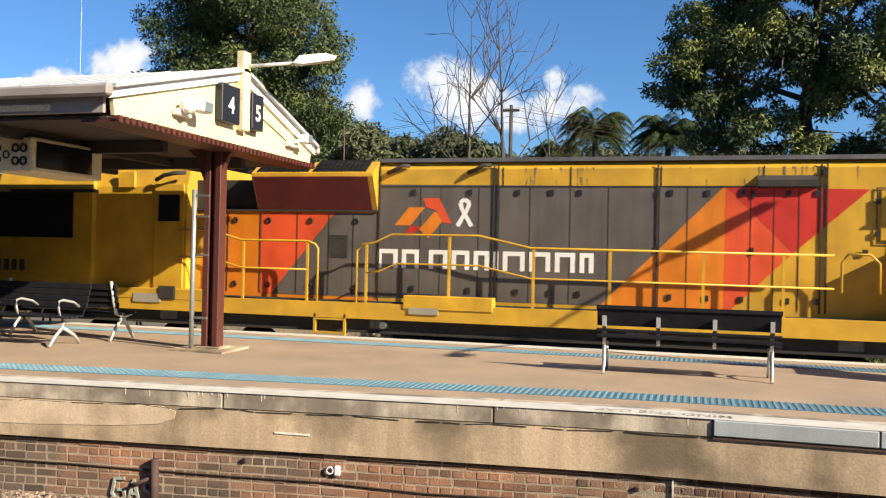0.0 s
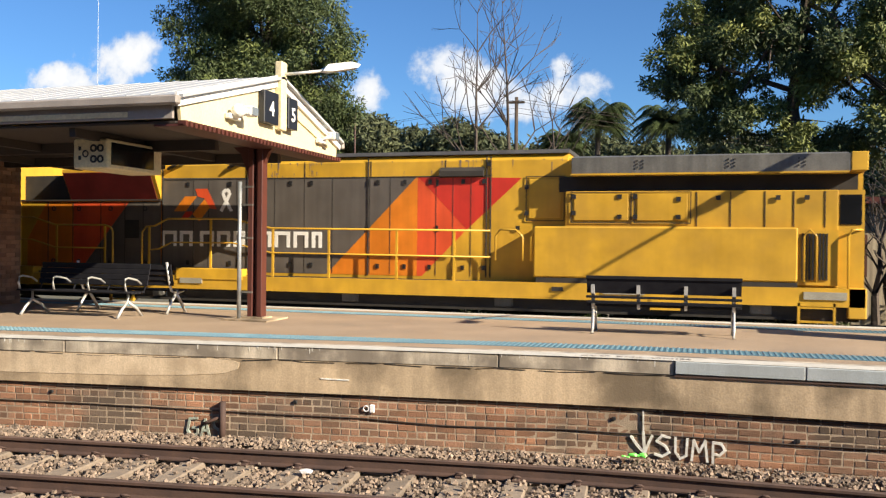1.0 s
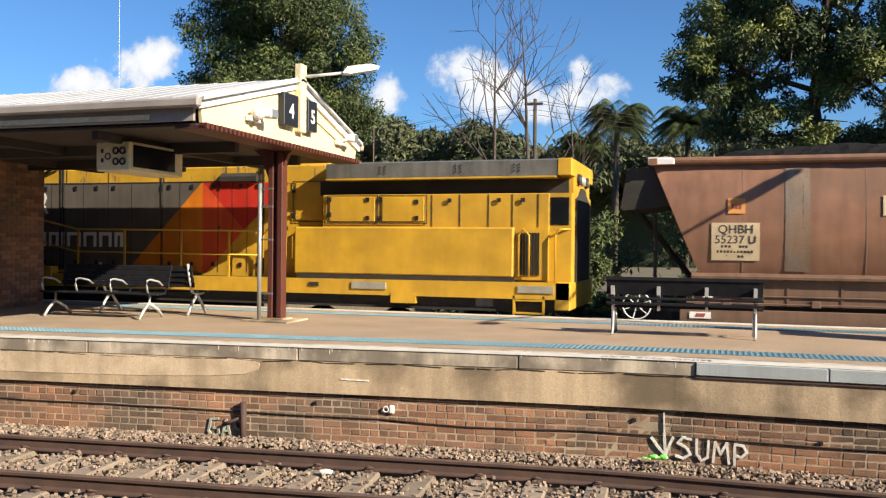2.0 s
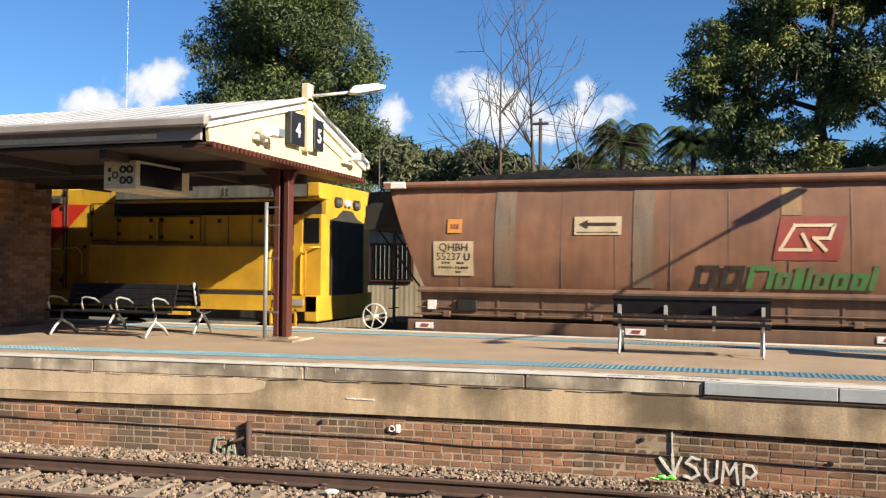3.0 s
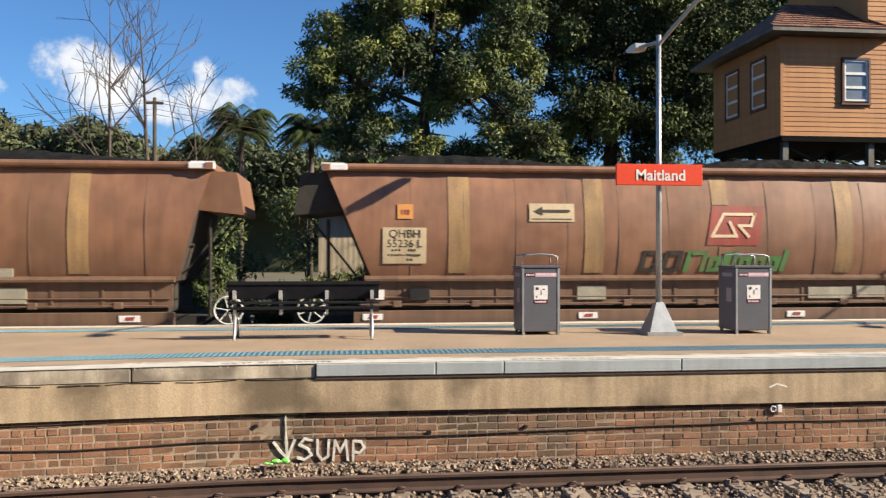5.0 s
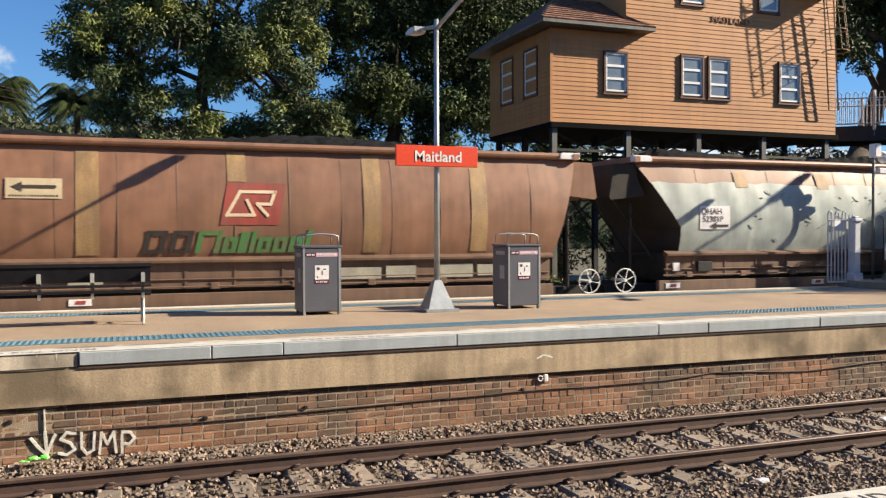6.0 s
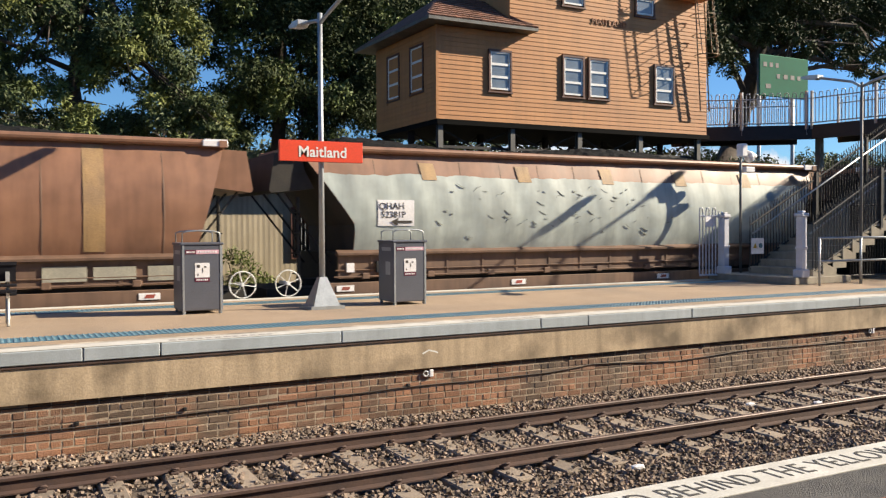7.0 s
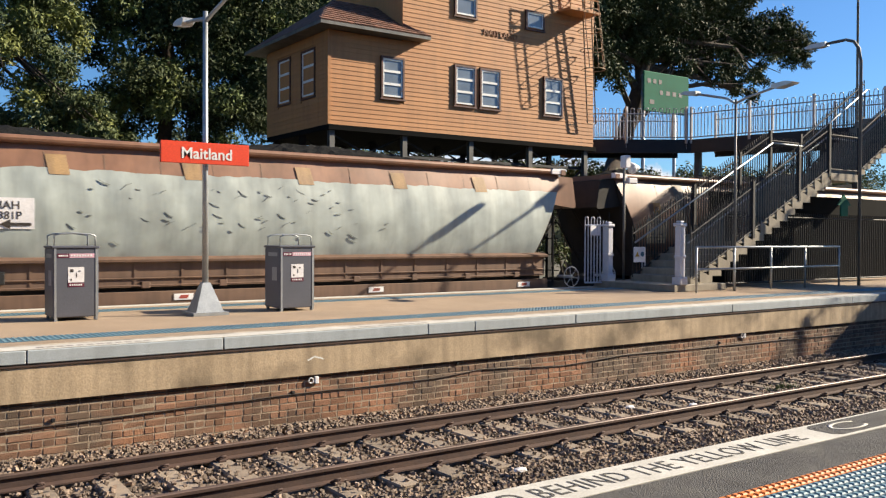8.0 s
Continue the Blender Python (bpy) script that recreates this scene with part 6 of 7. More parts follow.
            z = 2.74 + .47 * math.sin(math.pi * q) ** .7 * e * (.8 + .2 * math.sin(u * .9 + seed)) + rr.uniform(-.03, .035)
            V.append((P(u), yv, z))
    for i in range(nx):
        for j in range(ny):
            a = i * (ny + 1) + j
            F.append((a, a + ny + 1, a + ny + 2, a + 1))
    raw("coal", V, F, "coal", W)["label"] = "heaped black coal"
    # running gear
    for u in (2.0, LEN - 2.0):
        bogie(W, P(u), (-.85, .85))
    b = B()
    for s, u in ((-1, 0), (1, LEN)):
        box(b, P(min(u, u - s * .9)), YC - .12, RAIL_Z + .75, P(max(u + s * .8, u)), YC + .12, RAIL_Z + 1.0, .03)
    part("coupler", b, "under", W)
    for uu, ta in ((-.18, 20), (LEN + .25, 50)):
        b = B()
        c = (P(uu), SIDE + .16, .24)
        ring_band(b, c, .25, .012, "y", 28, 6)
        for a in (0, 55, 120, 180, 235, 300):
            d = Vector((math.cos(radians(a + ta)), 0, math.sin(radians(a + ta)))) * .25
            rod(b, c, Vector(c) + d, .009, 5)
        rod(b, (c[0], c[1] - .03, c[2]), (c[0], c[1] + .5, c[2]), .035, 8)
        part("hand_brake", b, "white_paint", W, "white spoked hand brake wheel")
    b = B()
    box(b, P(-.5), SIDE + .5, -.2, P(.9), 2 * YC - SIDE - .5, .12)
    box(b, P(LEN - .9), SIDE + .5, -.2, P(LEN + .4), 2 * YC - SIDE - .5, .12)
    each("end_platform", b, "under", W)
    return W


# ---- trees and distance ----
def leaf_cloud(rng, blobs, n, size, droop=0.25):
    """Small folded leaves scattered near the skins of many clumps. blobs: (x, y, z, r)."""
    blobs = np.array(blobs)
    w = blobs[:, 3] ** 2
    pick = rng.choice(len(blobs), n, p=w / w.sum())
    c = blobs[pick]
    d = rng.normal(size=(n, 3))
    d /= np.linalg.norm(d, axis=1)[:, None]
    r = c[:, 3] * (1 - np.abs(rng.normal(0, .22, n))) * rng.uniform(.75, 1.12, n)
    p = c[:, :3] + d * r[:, None] * np.array([1, 1, .8])
    a = rng.normal(size=(n, 3))
    a[:, 2] -= droop * 2
    a /= np.linalg.norm(a, axis=1)[:, None]
    b = np.cross(a, d + rng.normal(size=(n, 3)) * .6)
    b /= np.linalg.norm(b, axis=1)[:, None] + 1e-9
    s = size * rng.uniform(.6, 1.35, n)[:, None]
    V = np.stack([p, p + a * s + b * s * .32, p + a * s * 2.0, p + a * s - b * s * .32], 1).reshape(-1, 3)
    F = np.arange(n * 4).reshape(n, 4)
    return V, F


def leafy_part(parent, V, F, material, name="crown"):
    me = bpy.data.meshes.new(name)
    me.vertices.add(len(V))
    me.vertices.foreach_set("co", V.astype(np.float32).ravel())
    me.loops.add(len(F) * 4)
    me.loops.foreach_set("vertex_index", F.astype(np.int32).ravel())
    me.polygons.add(len(F))
    me.polygons.foreach_set("loop_start", (np.arange(len(F)) * 4).astype(np.int32))
    me.update()
    me.materials.append(M[material])
    ob = new(name, me)
    ob.parent = parent
    return ob


def branch(bm, rng, p, d, r, length, depth, tips, bend=.25):
    q = Vector(p)
    d = Vector(d).normalized()
    n = 3
    for i in range(n):
        d = (d + Vector((rng.normal(0, bend), rng.normal(0, bend), rng.normal(.05, bend * .6))) * .35).normalized()
        e = q + d * (length / n)
        rod(bm, q, e, r * (1 - .3 * i / n), 6 if r > .05 else 4, r * (1 - .3 * (i + 1) / n), caps=False)
        q = e
    tips.append((tuple(q), depth))
    if depth <= 0:
        return
    for _ in range(2 + (rng.random() < .5)):
        nd = (d + Vector((rng.normal(0, .55), rng.normal(0, .55), rng.normal(.15, .35)))).normalized()
        branch(bm, rng, q, nd, r * .62, length * rng.uniform(.62, .85), depth - 1, tips, bend)


def tree(label, base, clumps, seed, leaves, size, trunk_r=.35, leaf="leaf", light=None, limbs=7):
    """clumps: (x, y, z, r) of the crown's main masses; each breaks up into many smaller ones."""
    rng = np.random.default_rng(seed)
    t = thing("tree", label, "tree", "trees beyond the line")
    bm = B()
    b0 = Vector(base)
    cz = max(c[2] for c in clumps)
    cx = np.mean([c[0] for c in clumps])
    cy = np.mean([c[1] for c in clumps])
    mid = Vector((b0.x * .6 + cx * .4, b0.y * .6 + cy * .4, b0.z + (cz - b0.z) * .35))
    rod(bm, b0, mid, trunk_r, 10, trunk_r * .75)
    topp = Vector((cx, cy, cz))
    rod(bm, mid, topp, trunk_r * .75, 8, trunk_r * .2)
    for c in clumps:
        f = rng.uniform(.15, .75)
        s = mid.lerp(topp, f)
        e = Vector(c[:3])
        m = s.lerp(e, .5) + Vector((rng.normal(0, .5), rng.normal(0, .5), abs(rng.normal(0, .7))))
        rod(bm, s, m, trunk_r * .26, 6, trunk_r * .17, caps=False)
        rod(bm, m, e, trunk_r * .17, 6, trunk_r * .06, caps=False)
        for _ in range(3):
            rod(bm, m, e + Vector(rng.normal(0, c[3] * .5, 3)), trunk_r * .12, 5, trunk_r * .03, caps=False)
    part("trunk", bm, "bark", t)
    small, lit = [], []
    for x, y, z, r in clumps:
        for _ in range(int(20 + 6 * r * r)):
            d = rng.normal(size=3)
            d /= np.linalg.norm(d)
            k = r * rng.uniform(.25, 1.0)
            q = (x + d[0] * k * 1.06, y + d[1] * k * 1.06, z + d[2] * k * .9, r * rng.uniform(.15, .38))
            (lit if light and rng.random() < .35 else small).append(q)
    tot = sum(q[3] ** 2 for q in small + lit)
    n1 = int(leaves * sum(q[3] ** 2 for q in small) / tot)
    V, F = leaf_cloud(rng, small, n1, size)
    leafy_part(t, V, F, leaf)
    if lit:
        V, F = leaf_cloud(rng, lit, leaves - n1, size)
        leafy_part(t, V, F, light)
    return t


def palm(base, h, seed, spread=2.3):
    rng = np.random.default_rng(seed)
    t = thing("palm", "feathery palm with drooping fronds beyond the train", "palm tree", "palms")
    bm = B()
    b0 = Vector(base)
    rod(bm, b0, b0 + Vector((.1, 0, h)), .2, 8, .16)
    part("trunk", bm, "bark_grey", t)
    top = b0 + Vector((.1, 0, h))
    V, F = [], []
    k = 0
    for i in range(80):
        a = rng.uniform(0, 6.28)
        up = rng.uniform(-.35, 1.9)
        d = Vector((math.cos(a), math.sin(a), 0))
        L = spread * rng.uniform(.75, 1.1) * (1 - .16 * abs(up - .6))
        prev = top
        for s in range(1, 15):
            f = s / 14
            p = top + d * (L * f) + Vector((0, 0, L * (up * f - (.55 + max(up, 0) * .66) * f ** 2.3)))
            side = Vector((-d.y, d.x, 0))
            w = .52 * math.sin(math.pi * min(1, f * .9 + .08)) * spread / 2.3
            for sg in (-1, 1):
                for q in (0, .33, .66):
                    m = prev.lerp(p, q)
                    tip = m + side * sg * w + d * w * .4 + Vector((0, 0, -w * .7))
                    V += [tuple(m), tuple(m + d * .045), tuple(tip), tuple(m - d * .02 + Vector((0, 0, .02)))]
                    F.append((k, k + 1, k + 2, k + 3))
                    k += 4
            prev = p
    leafy_part(t, np.array(V), np.array(F), "leaf_dark", "fronds")
    return t


def bare_tree(base, h, seed):
    rng = np.random.default_rng(seed)
    t = thing("bare_tree", "leafless winter tree with fine upright twigs", "tree", "bare trees")
    bm = B()
    tips = []
    b0 = Vector(base)
    q = b0
    for i in range(7):
        e = q + Vector((rng.normal(0, .12), rng.normal(0, .1), h / 7))
        rod(bm, q, e, .085 * h ** .32 * (1 - i / 7.5), 6, .085 * h ** .32 * (1 - (i + 1) / 7.5), caps=False)
        if i >= 2:
            for _ in range(3):
                a = rng.uniform(0, 6.28)
                branch(bm, rng, e, (math.cos(a) * .75, math.sin(a) * .75, 1.0), min(.075, .02 + .006 * h) * (1 - i / 9), h * .20 * (1 - i / 12), 2, tips, .2)
        q = e
    part("branch_work", bm, "bark_grey", t)


def hedge(name, label, blobs, seed, leaves, size, leaf, light=None):
    rng = np.random.default_rng(seed)
    t = thing(name, label, "shrub", "shrubs behind the train")
    small = []
    for x, y, z, r in blobs:
        for _ in range(14):
            d = rng.normal(size=3)
            d /= np.linalg.norm(d)
            small.append((x + d[0] * r * .7, y + d[1] * r * .7, z + d[2] * r * .7, r * rng.uniform(.25, .45)))
    bm = B()
    for x, y, z, r in blobs:
        for _ in range(3):
            rod(bm, (x + rng.normal(0, .2), y, -1.42), (x + rng.normal(0, r * .5), y + rng.normal(0, r * .4), z + r * .5), .035, 5, .01, caps=False)
    part("stems", bm, "bark", t, kind="stuff")
    k = int(leaves * .6) if light else leaves
    V, F = leaf_cloud(rng, small, k, size)
    leafy_part(t, V, F, leaf, "foliage")
    if light:
        V, F = leaf_cloud(rng, small, leaves - k, size)
        leafy_part(t, V, F, light, "foliage")


def far_woods():
    rng = np.random.default_rng(12)
    blobs = []
    for i in range(1300):
        x = rng.uniform(-80, 10) if i < 900 else rng.uniform(-150, 190)
        y = rng.uniform(112, 128)
        h = min(19.0, max(14.2, 15.0 + .15 * (-x - 22))) + .8 * math.sin(x * .35) + .5 * math.sin(x * .9)
        z = h - abs(rng.normal(0, 3.0))
        blobs.append((x, y, z, rng.uniform(.9, 2.2)))
    V, F = leaf_cloud(rng, blobs, 110000, .5)
    o = leafy_part(None, V, F, "far_wood", "far_woods")
    tagged(o, "distant grey-green wooded rise beyond the station", "woods", kind="stuff")
    b = B()
    pts = [(-170 + i * 10, 12.6 + 1.4 * math.sin((-170 + i * 10) * .045 + 1.2)) for i in range(38)]
    prism(b, [(-170, -1.42)] + pts + [(200, -1.42)], "y", 126, 165)
    solid("far_rise", b, "far_wood", "low distant rise behind the woods", "hill", kind="structure")


def build_green():
    tree("tall dense evergreen tree, sunlit yellow-green on one side", (-22, 41, -1.42),
         [(-21.8, 41, 14.5, 3.6), (-25.3, 41, 13, 2.6), (-19.4, 41, 11.5, 2.6), (-23.3, 41, 10, 3.4), (-26.6, 41, 9.6, 1.9), (-20.4, 41.5, 8.4, 2.6), (-18.5, 41, 8.0, 1.6), (-22.3, 40.5, 17.5, 2.8), (-19.0, 42, 5.0, 2.0)],
         21, 170000, .11, .45, "leaf_dark", "leaf")
    tree("large dark evergreen with hanging leaves", (2.0, 33, -1.42),
         [(-.6, 33, 7.6, 1.8), (1.4, 33, 9.6, 2.2), (1.0, 33, 6.2, 1.6), (3.2, 33.5, 11.5, 2.4), (4.2, 33, 8.0, 1.9), (5.8, 33, 6.2, 1.9), (6.6, 33, 9.3, 2.0), (3.2, 32.5, 4.8, 1.3), (6.0, 34, 12.6, 2.5), (7.6, 32.4, 5.0, 1.5)],
         22, 165000, .095, .4, "leaf_dark", "leaf_light")
    tree("large dark evergreen behind the signal box", (11.0, 36, -1.42),
         [(9.4, 36, 10.5, 2.6), (11.0, 36, 7.4, 2.5), (13.5, 36, 11.0, 3.0), (14.5, 36, 7.0, 2.4), (9.0, 36.5, 5.6, 1.9), (12.0, 37, 13.6, 3.0), (16.5, 37, 9.6, 3.0), (12.5, 36, 4.2, 1.7), (8.6, 36, 13.4, 2.2)],
         23, 150000, .11, .45, "leaf_deep", "leaf")
    tree("dark evergreen seen past the signal box", (21, 39, -1.42),
         [(19, 39, 8, 3.0), (22, 39, 11, 3.2), (18.5, 39, 12.5, 3.0), (25, 39, 9, 2.8), (21, 39, 5.0, 2.0), (24, 40, 14, 3.0)], 24, 90000, .13, .45, "leaf_dark", "leaf")
    tree("spreading dark fig-like tree with a long limb", (35.2, 37, -1.42),
         [(35.8, 37, 11.6, 2.0), (53.4, 37, 14.6, 1.6), (56.3, 37, 15.6, 1.7), (58.0, 37, 15.1, 1.4), (54.8, 37, 16.2, 1.5), (38.2, 37.5, 11.4, 1.7), (34, 38, 13.8, 2.2), (37.5, 37.2, 13.6, 2.2), (36, 37, 15, 3.2), (40, 37, 16, 3.2), (44, 37, 16.5, 3.0), (47, 37, 15.2, 2.3), (33.5, 37, 12.5, 2.6), (50.5, 37, 15.6, 1.8), (42.5, 37, 13.3, 1.8), (38.5, 37, 18.5, 3.2), (53.5, 37, 16.3, 1.5), (45, 37.5, 19, 3.0), (32, 38, 17, 3), (37, 37, 12.2, 1.8), (40.5, 37, 13.6, 2.0), (47, 37.5, 13.6, 1.7), (57.2, 37, 14.6, 1.5), (55, 37, 15.4, 1.6), (51, 37, 14.6, 1.7), (41, 38, 15.2, 3.2), (44.5, 38, 17.8, 3.4), (49.5, 38, 18.5, 3.2), (35, 38, 14.5, 3.0), (34, 39, 9.5, 2.2), (41, 36.6, 12.7, 1.4), (44, 36.5, 12.7, 1.4), (47, 36.4, 12.3, 1.4), (49.5, 36.4, 11.8, 1.3), (51.3, 36.5, 11.0, .9), (52.5, 37, 12.5, 1.2), (43, 38, 14.5, 2.2), (47, 38, 14.5, 2.2), (51, 38, 15.0, 2.0), (39.6, 38, 13.2, 1.4), (48.6, 36.2, 12.9, 1.2)],
         25, 340000, .13, .8, "leaf_deep", "leaf_dark")
    palm((-6.3, 55, -1.42), 10.5, 31, 2.75)
    palm((-1.9, 52, -1.42), 9.8, 32, 2.6)
    palm((-9.2, 60, -1.42), 9.6, 33, 2.3)
    bare_tree((-12.6, 50, -1.42), 16.5, 41)
    bare_tree((-10.6, 50.5, -1.42), 17.0, 43)
    bare_tree((-8.9, 52, -1.42), 11.8, 44)
    hedge("bush", "leafy sunlit bush in front of the shed", [(-4.6, 20.8, .2, 1.0), (-3.6, 20.8, .6, 1.0), (-2.8, 20.9, .3, .9), (-4.0, 20.6, -.4, .9), (-3.0, 20.6, -.5, .9), (-5.4, 21, .1, .9), (-2.0, 20.7, -.3, .9), (.4, 20.6, .3, .9), (1.4, 20.7, .75, .9), (2.0, 20.6, .5, .8), (-.3, 20.9, .1, .9), (.8, 20.5, -.3, .9), (1.9, 20.5, -.4, .9), (2.5, 20.5, -.45, .65), (-1.2, 20.8, -.2, .9), (1.0, 21.1, .4, .9)], 51, 90000, .055, "leaf_dark", "leaf")
    bare_tree((3.75, 21.0, -1.42), 3.9, 45)
    bare_tree((4.2, 21.2, -1.42), 4.3, 46)
    hedge("bush", "straggly bush by the shed", [(5.6, 21.2, .0, .9), (6.3, 21.3, -.4, .7), (10.6, 21.0, -.4, .8), (-6.5, 21.3, -.2, .8)], 52, 8000, .055, "leaf", "leaf_light")
    hedge("bush", "dark scrub below the footbridge", [(24, 25, 3.0, 1.6), (27, 25, 2.8, 1.6), (30, 25, 3.2, 1.8), (33, 26, 3, 1.8), (37, 26, 3.2, 2), (42, 27, 3.5, 2.2), (48, 27, 4, 2.4), (25.5, 27, 1.6, 2.0), (28.5, 27, 1.4, 2.0), (31.5, 27, 1.6, 2.0), (35, 28, 1.6, 2.2), (39, 28, 1.6, 2.2), (45, 29, 2, 2.6), (52, 30, 3, 3.0), (22.5, 25.5, 1.4, 1.5), (23, 27, 3.2, 1.6)], 53, 60000, .09, "leaf_dark", "leaf")
    hedge("bush", "dark scrub behind the train", [(-16, 24, 1.4, 1.6), (-3.5, 24, 1.0, 1.4), (1.5, 26.5, 2.6, 1.7), (3.6, 27, 2.4, 1.6), (-.8, 27, 2.2, 1.6), (-6, 26, 1.8, 1.6), (-9.5, 26.5, 1.8, 1.6), (-12.5, 26, 1.6, 1.6), (6, 27, 1.6, 1.6), (12, 27.5, .6, 1.4), (15, 28, .8, 1.6), (18, 28, .6, 1.5), (-20, 25, 1.6, 1.8), (21, 28, .8, 1.6)], 54, 52000, .08, "leaf_dark", "leaf")
    far_woods()


def build_masts():
    t = thing("power_pole", "timber power pole with crossarm and wires among bare trees", "power pole")
    b = B()
    rod(b, (-10.0, 48, -1.42), (-10.0, 48, 9.6), .13, 8, .10)
    box(b, -10.45, 47.9, 9.25, -9.55, 48.1, 9.37)
    part("pole", b, "bark", t)
    b = B()
    for z, o in ((9.45, -.4), (9.45, .4), (9.0, 0), (8.7, .1)):
        pts = [(-10.0 + o + (s / 10) * 30, 48 + s * 2.5, z - 1.2 * math.sin(math.pi * s / 10) * .7) for s in range(11)]
        tube_along(b, pts, .012, 4)
        pts = [(-10.0 + o - (s / 10) * 46, 48 + s * 2.5, z - .8 * math.sin(math.pi * s / 10) * .7) for s in range(11)]
        tube_along(b, pts, .012, 4)
    each("wire", b, "cable", t)
    t = thing("radio_mast", "thin pale radio mast far behind the canopy", "mast", "masts")
    b = B()
    rod(b, (-47.4, 60, -1.42), (-47.4, 60, 23), .030, 6, .014)
    part("mast", b, "alu", t)
    t = thing("signal_mast", "thin rust-red mast behind the train", "mast", "masts")
    b = B()
    rod(b, (-24.7, 60, -1.42), (-24.7, 60, 11.0), .07, 6, .05)
    part("mast", b, "maroon", t)
    t = thing("road_sign", "green road direction sign seen through branches", "road sign")
    b = B()
    box(b, 39.6, 35.4, 8.8, 43.7, 35.5, 11.2, .05)
    part("board", b, "green_sign", t)
    bm = B()
    for i, (xa, xb, n) in enumerate(((39.9, 41.4, 3), (41.0, 43.3, 4), (40.1, 40.8, 1))):
        bars(bm, xa, xb, 10.5 - i * .62, 35.39, .26, n, i, .4)
    part("writing", bm, "grey_steel", t, kind="stuff")
    b = B()
    for x in (39.8, 42.6):
        rod(b, (x, 35.62, -1.42), (x, 35.62, 11.0), .11, 8)
    part("post", b, "galv", t)
    for x, y, z, hx in ((48.0, 27.0, 17.5, -2.5),):
        t = thing("street_lamp", "tall curved-arm street lamp beyond the footbridge", "street lamp", "street lamps")
        b = B()
        tube_along(b, [(x, y, -1.42), (x, y, z - .6), (x - .2, y, z - .1), (x - .6, y, z), (x + hx, y, z - .2)], .07, 7)
        part("column", b, "grey_steel", t)
        b = B()
        box(b, x + hx - .55, y - .14, z - .28, x + hx + .1, y + .14, z - .14, .03)
        part("head", b, "alu", t)


# ---- things on the platform ----
def build_bench(x0, y, label, arms=False, facing=1):
    """A slatted station bench; its back towards the camera when facing is 1."""
    t = thing("bench", label, "bench", "platform benches", at=(0, 0, 0))
    w = 2.06
    b = B()
    s = facing
    if not arms:
        # tall back board on the camera's side, seat beyond
        prism(b, [(y - .02, .60), (y + .015, .60), (y - .045, .85), (y - .08, .85)], "x", x0 - .06, x0 + w + .06)
        part("backrest", b, "bench_dark", t, "dark slatted backrest")
        b = B()
        prism(b, [(y - .085, .815), (y - .05, .80), (y - .05, .86), (y - .085, .86)], "x", x0 - .07, x0 + w + .07)
        part("top_slat", b, "bench_dark", t)
        b = B()
        for k, (yy, z) in enumerate(((y - .035, .545), (y - .03, .47), (y + .06, .42), (y + .19, .41), (y + .28, .41), (y + .37, .42), (y + .45, .44))):
            box(b, x0 - .07, yy - .035, z - .018, x0 + w + .07, yy + .035, z + .018, .006)
        each("seat_slat", b, "bench_dark", t, "dark seat slat")
        for fx in (.03, .69, 1.36, 2.02):
            b = B()
            prism(b, [(y - .01, .44), (y + .03, .44), (y - .045, .72), (y - .085, .73), (y - .085, .60), (y - .01, .56)], "x", x0 + fx - .025, x0 + fx + .025)
            prism(b, [(y - .03, .44), (y - .02, .37), (y + .46, .38), (y + .46, .42)], "x", x0 + fx - .02, x0 + fx + .02)
            part("bracket", b, "alu", t, "bare alloy bracket")
            if fx in (.03, 2.02):
                b = B()
                tube_along(b, [(x0 + fx, y - .10, .0), (x0 + fx, y - .05, .1), (x0 + fx, y + .02, .40)], .024, 7)
                tube_along(b, [(x0 + fx, y + .42, .0), (x0 + fx, y + .36, .12), (x0 + fx, y + .30, .38)], .024, 7)
                tube_along(b, [(x0 + fx, y + .02, .22), (x0 + fx, y + .18, .27), (x0 + fx, y + .33, .22)], .018, 6)
                part("leg", b, "alu", t, "cast alloy leg")
    return t


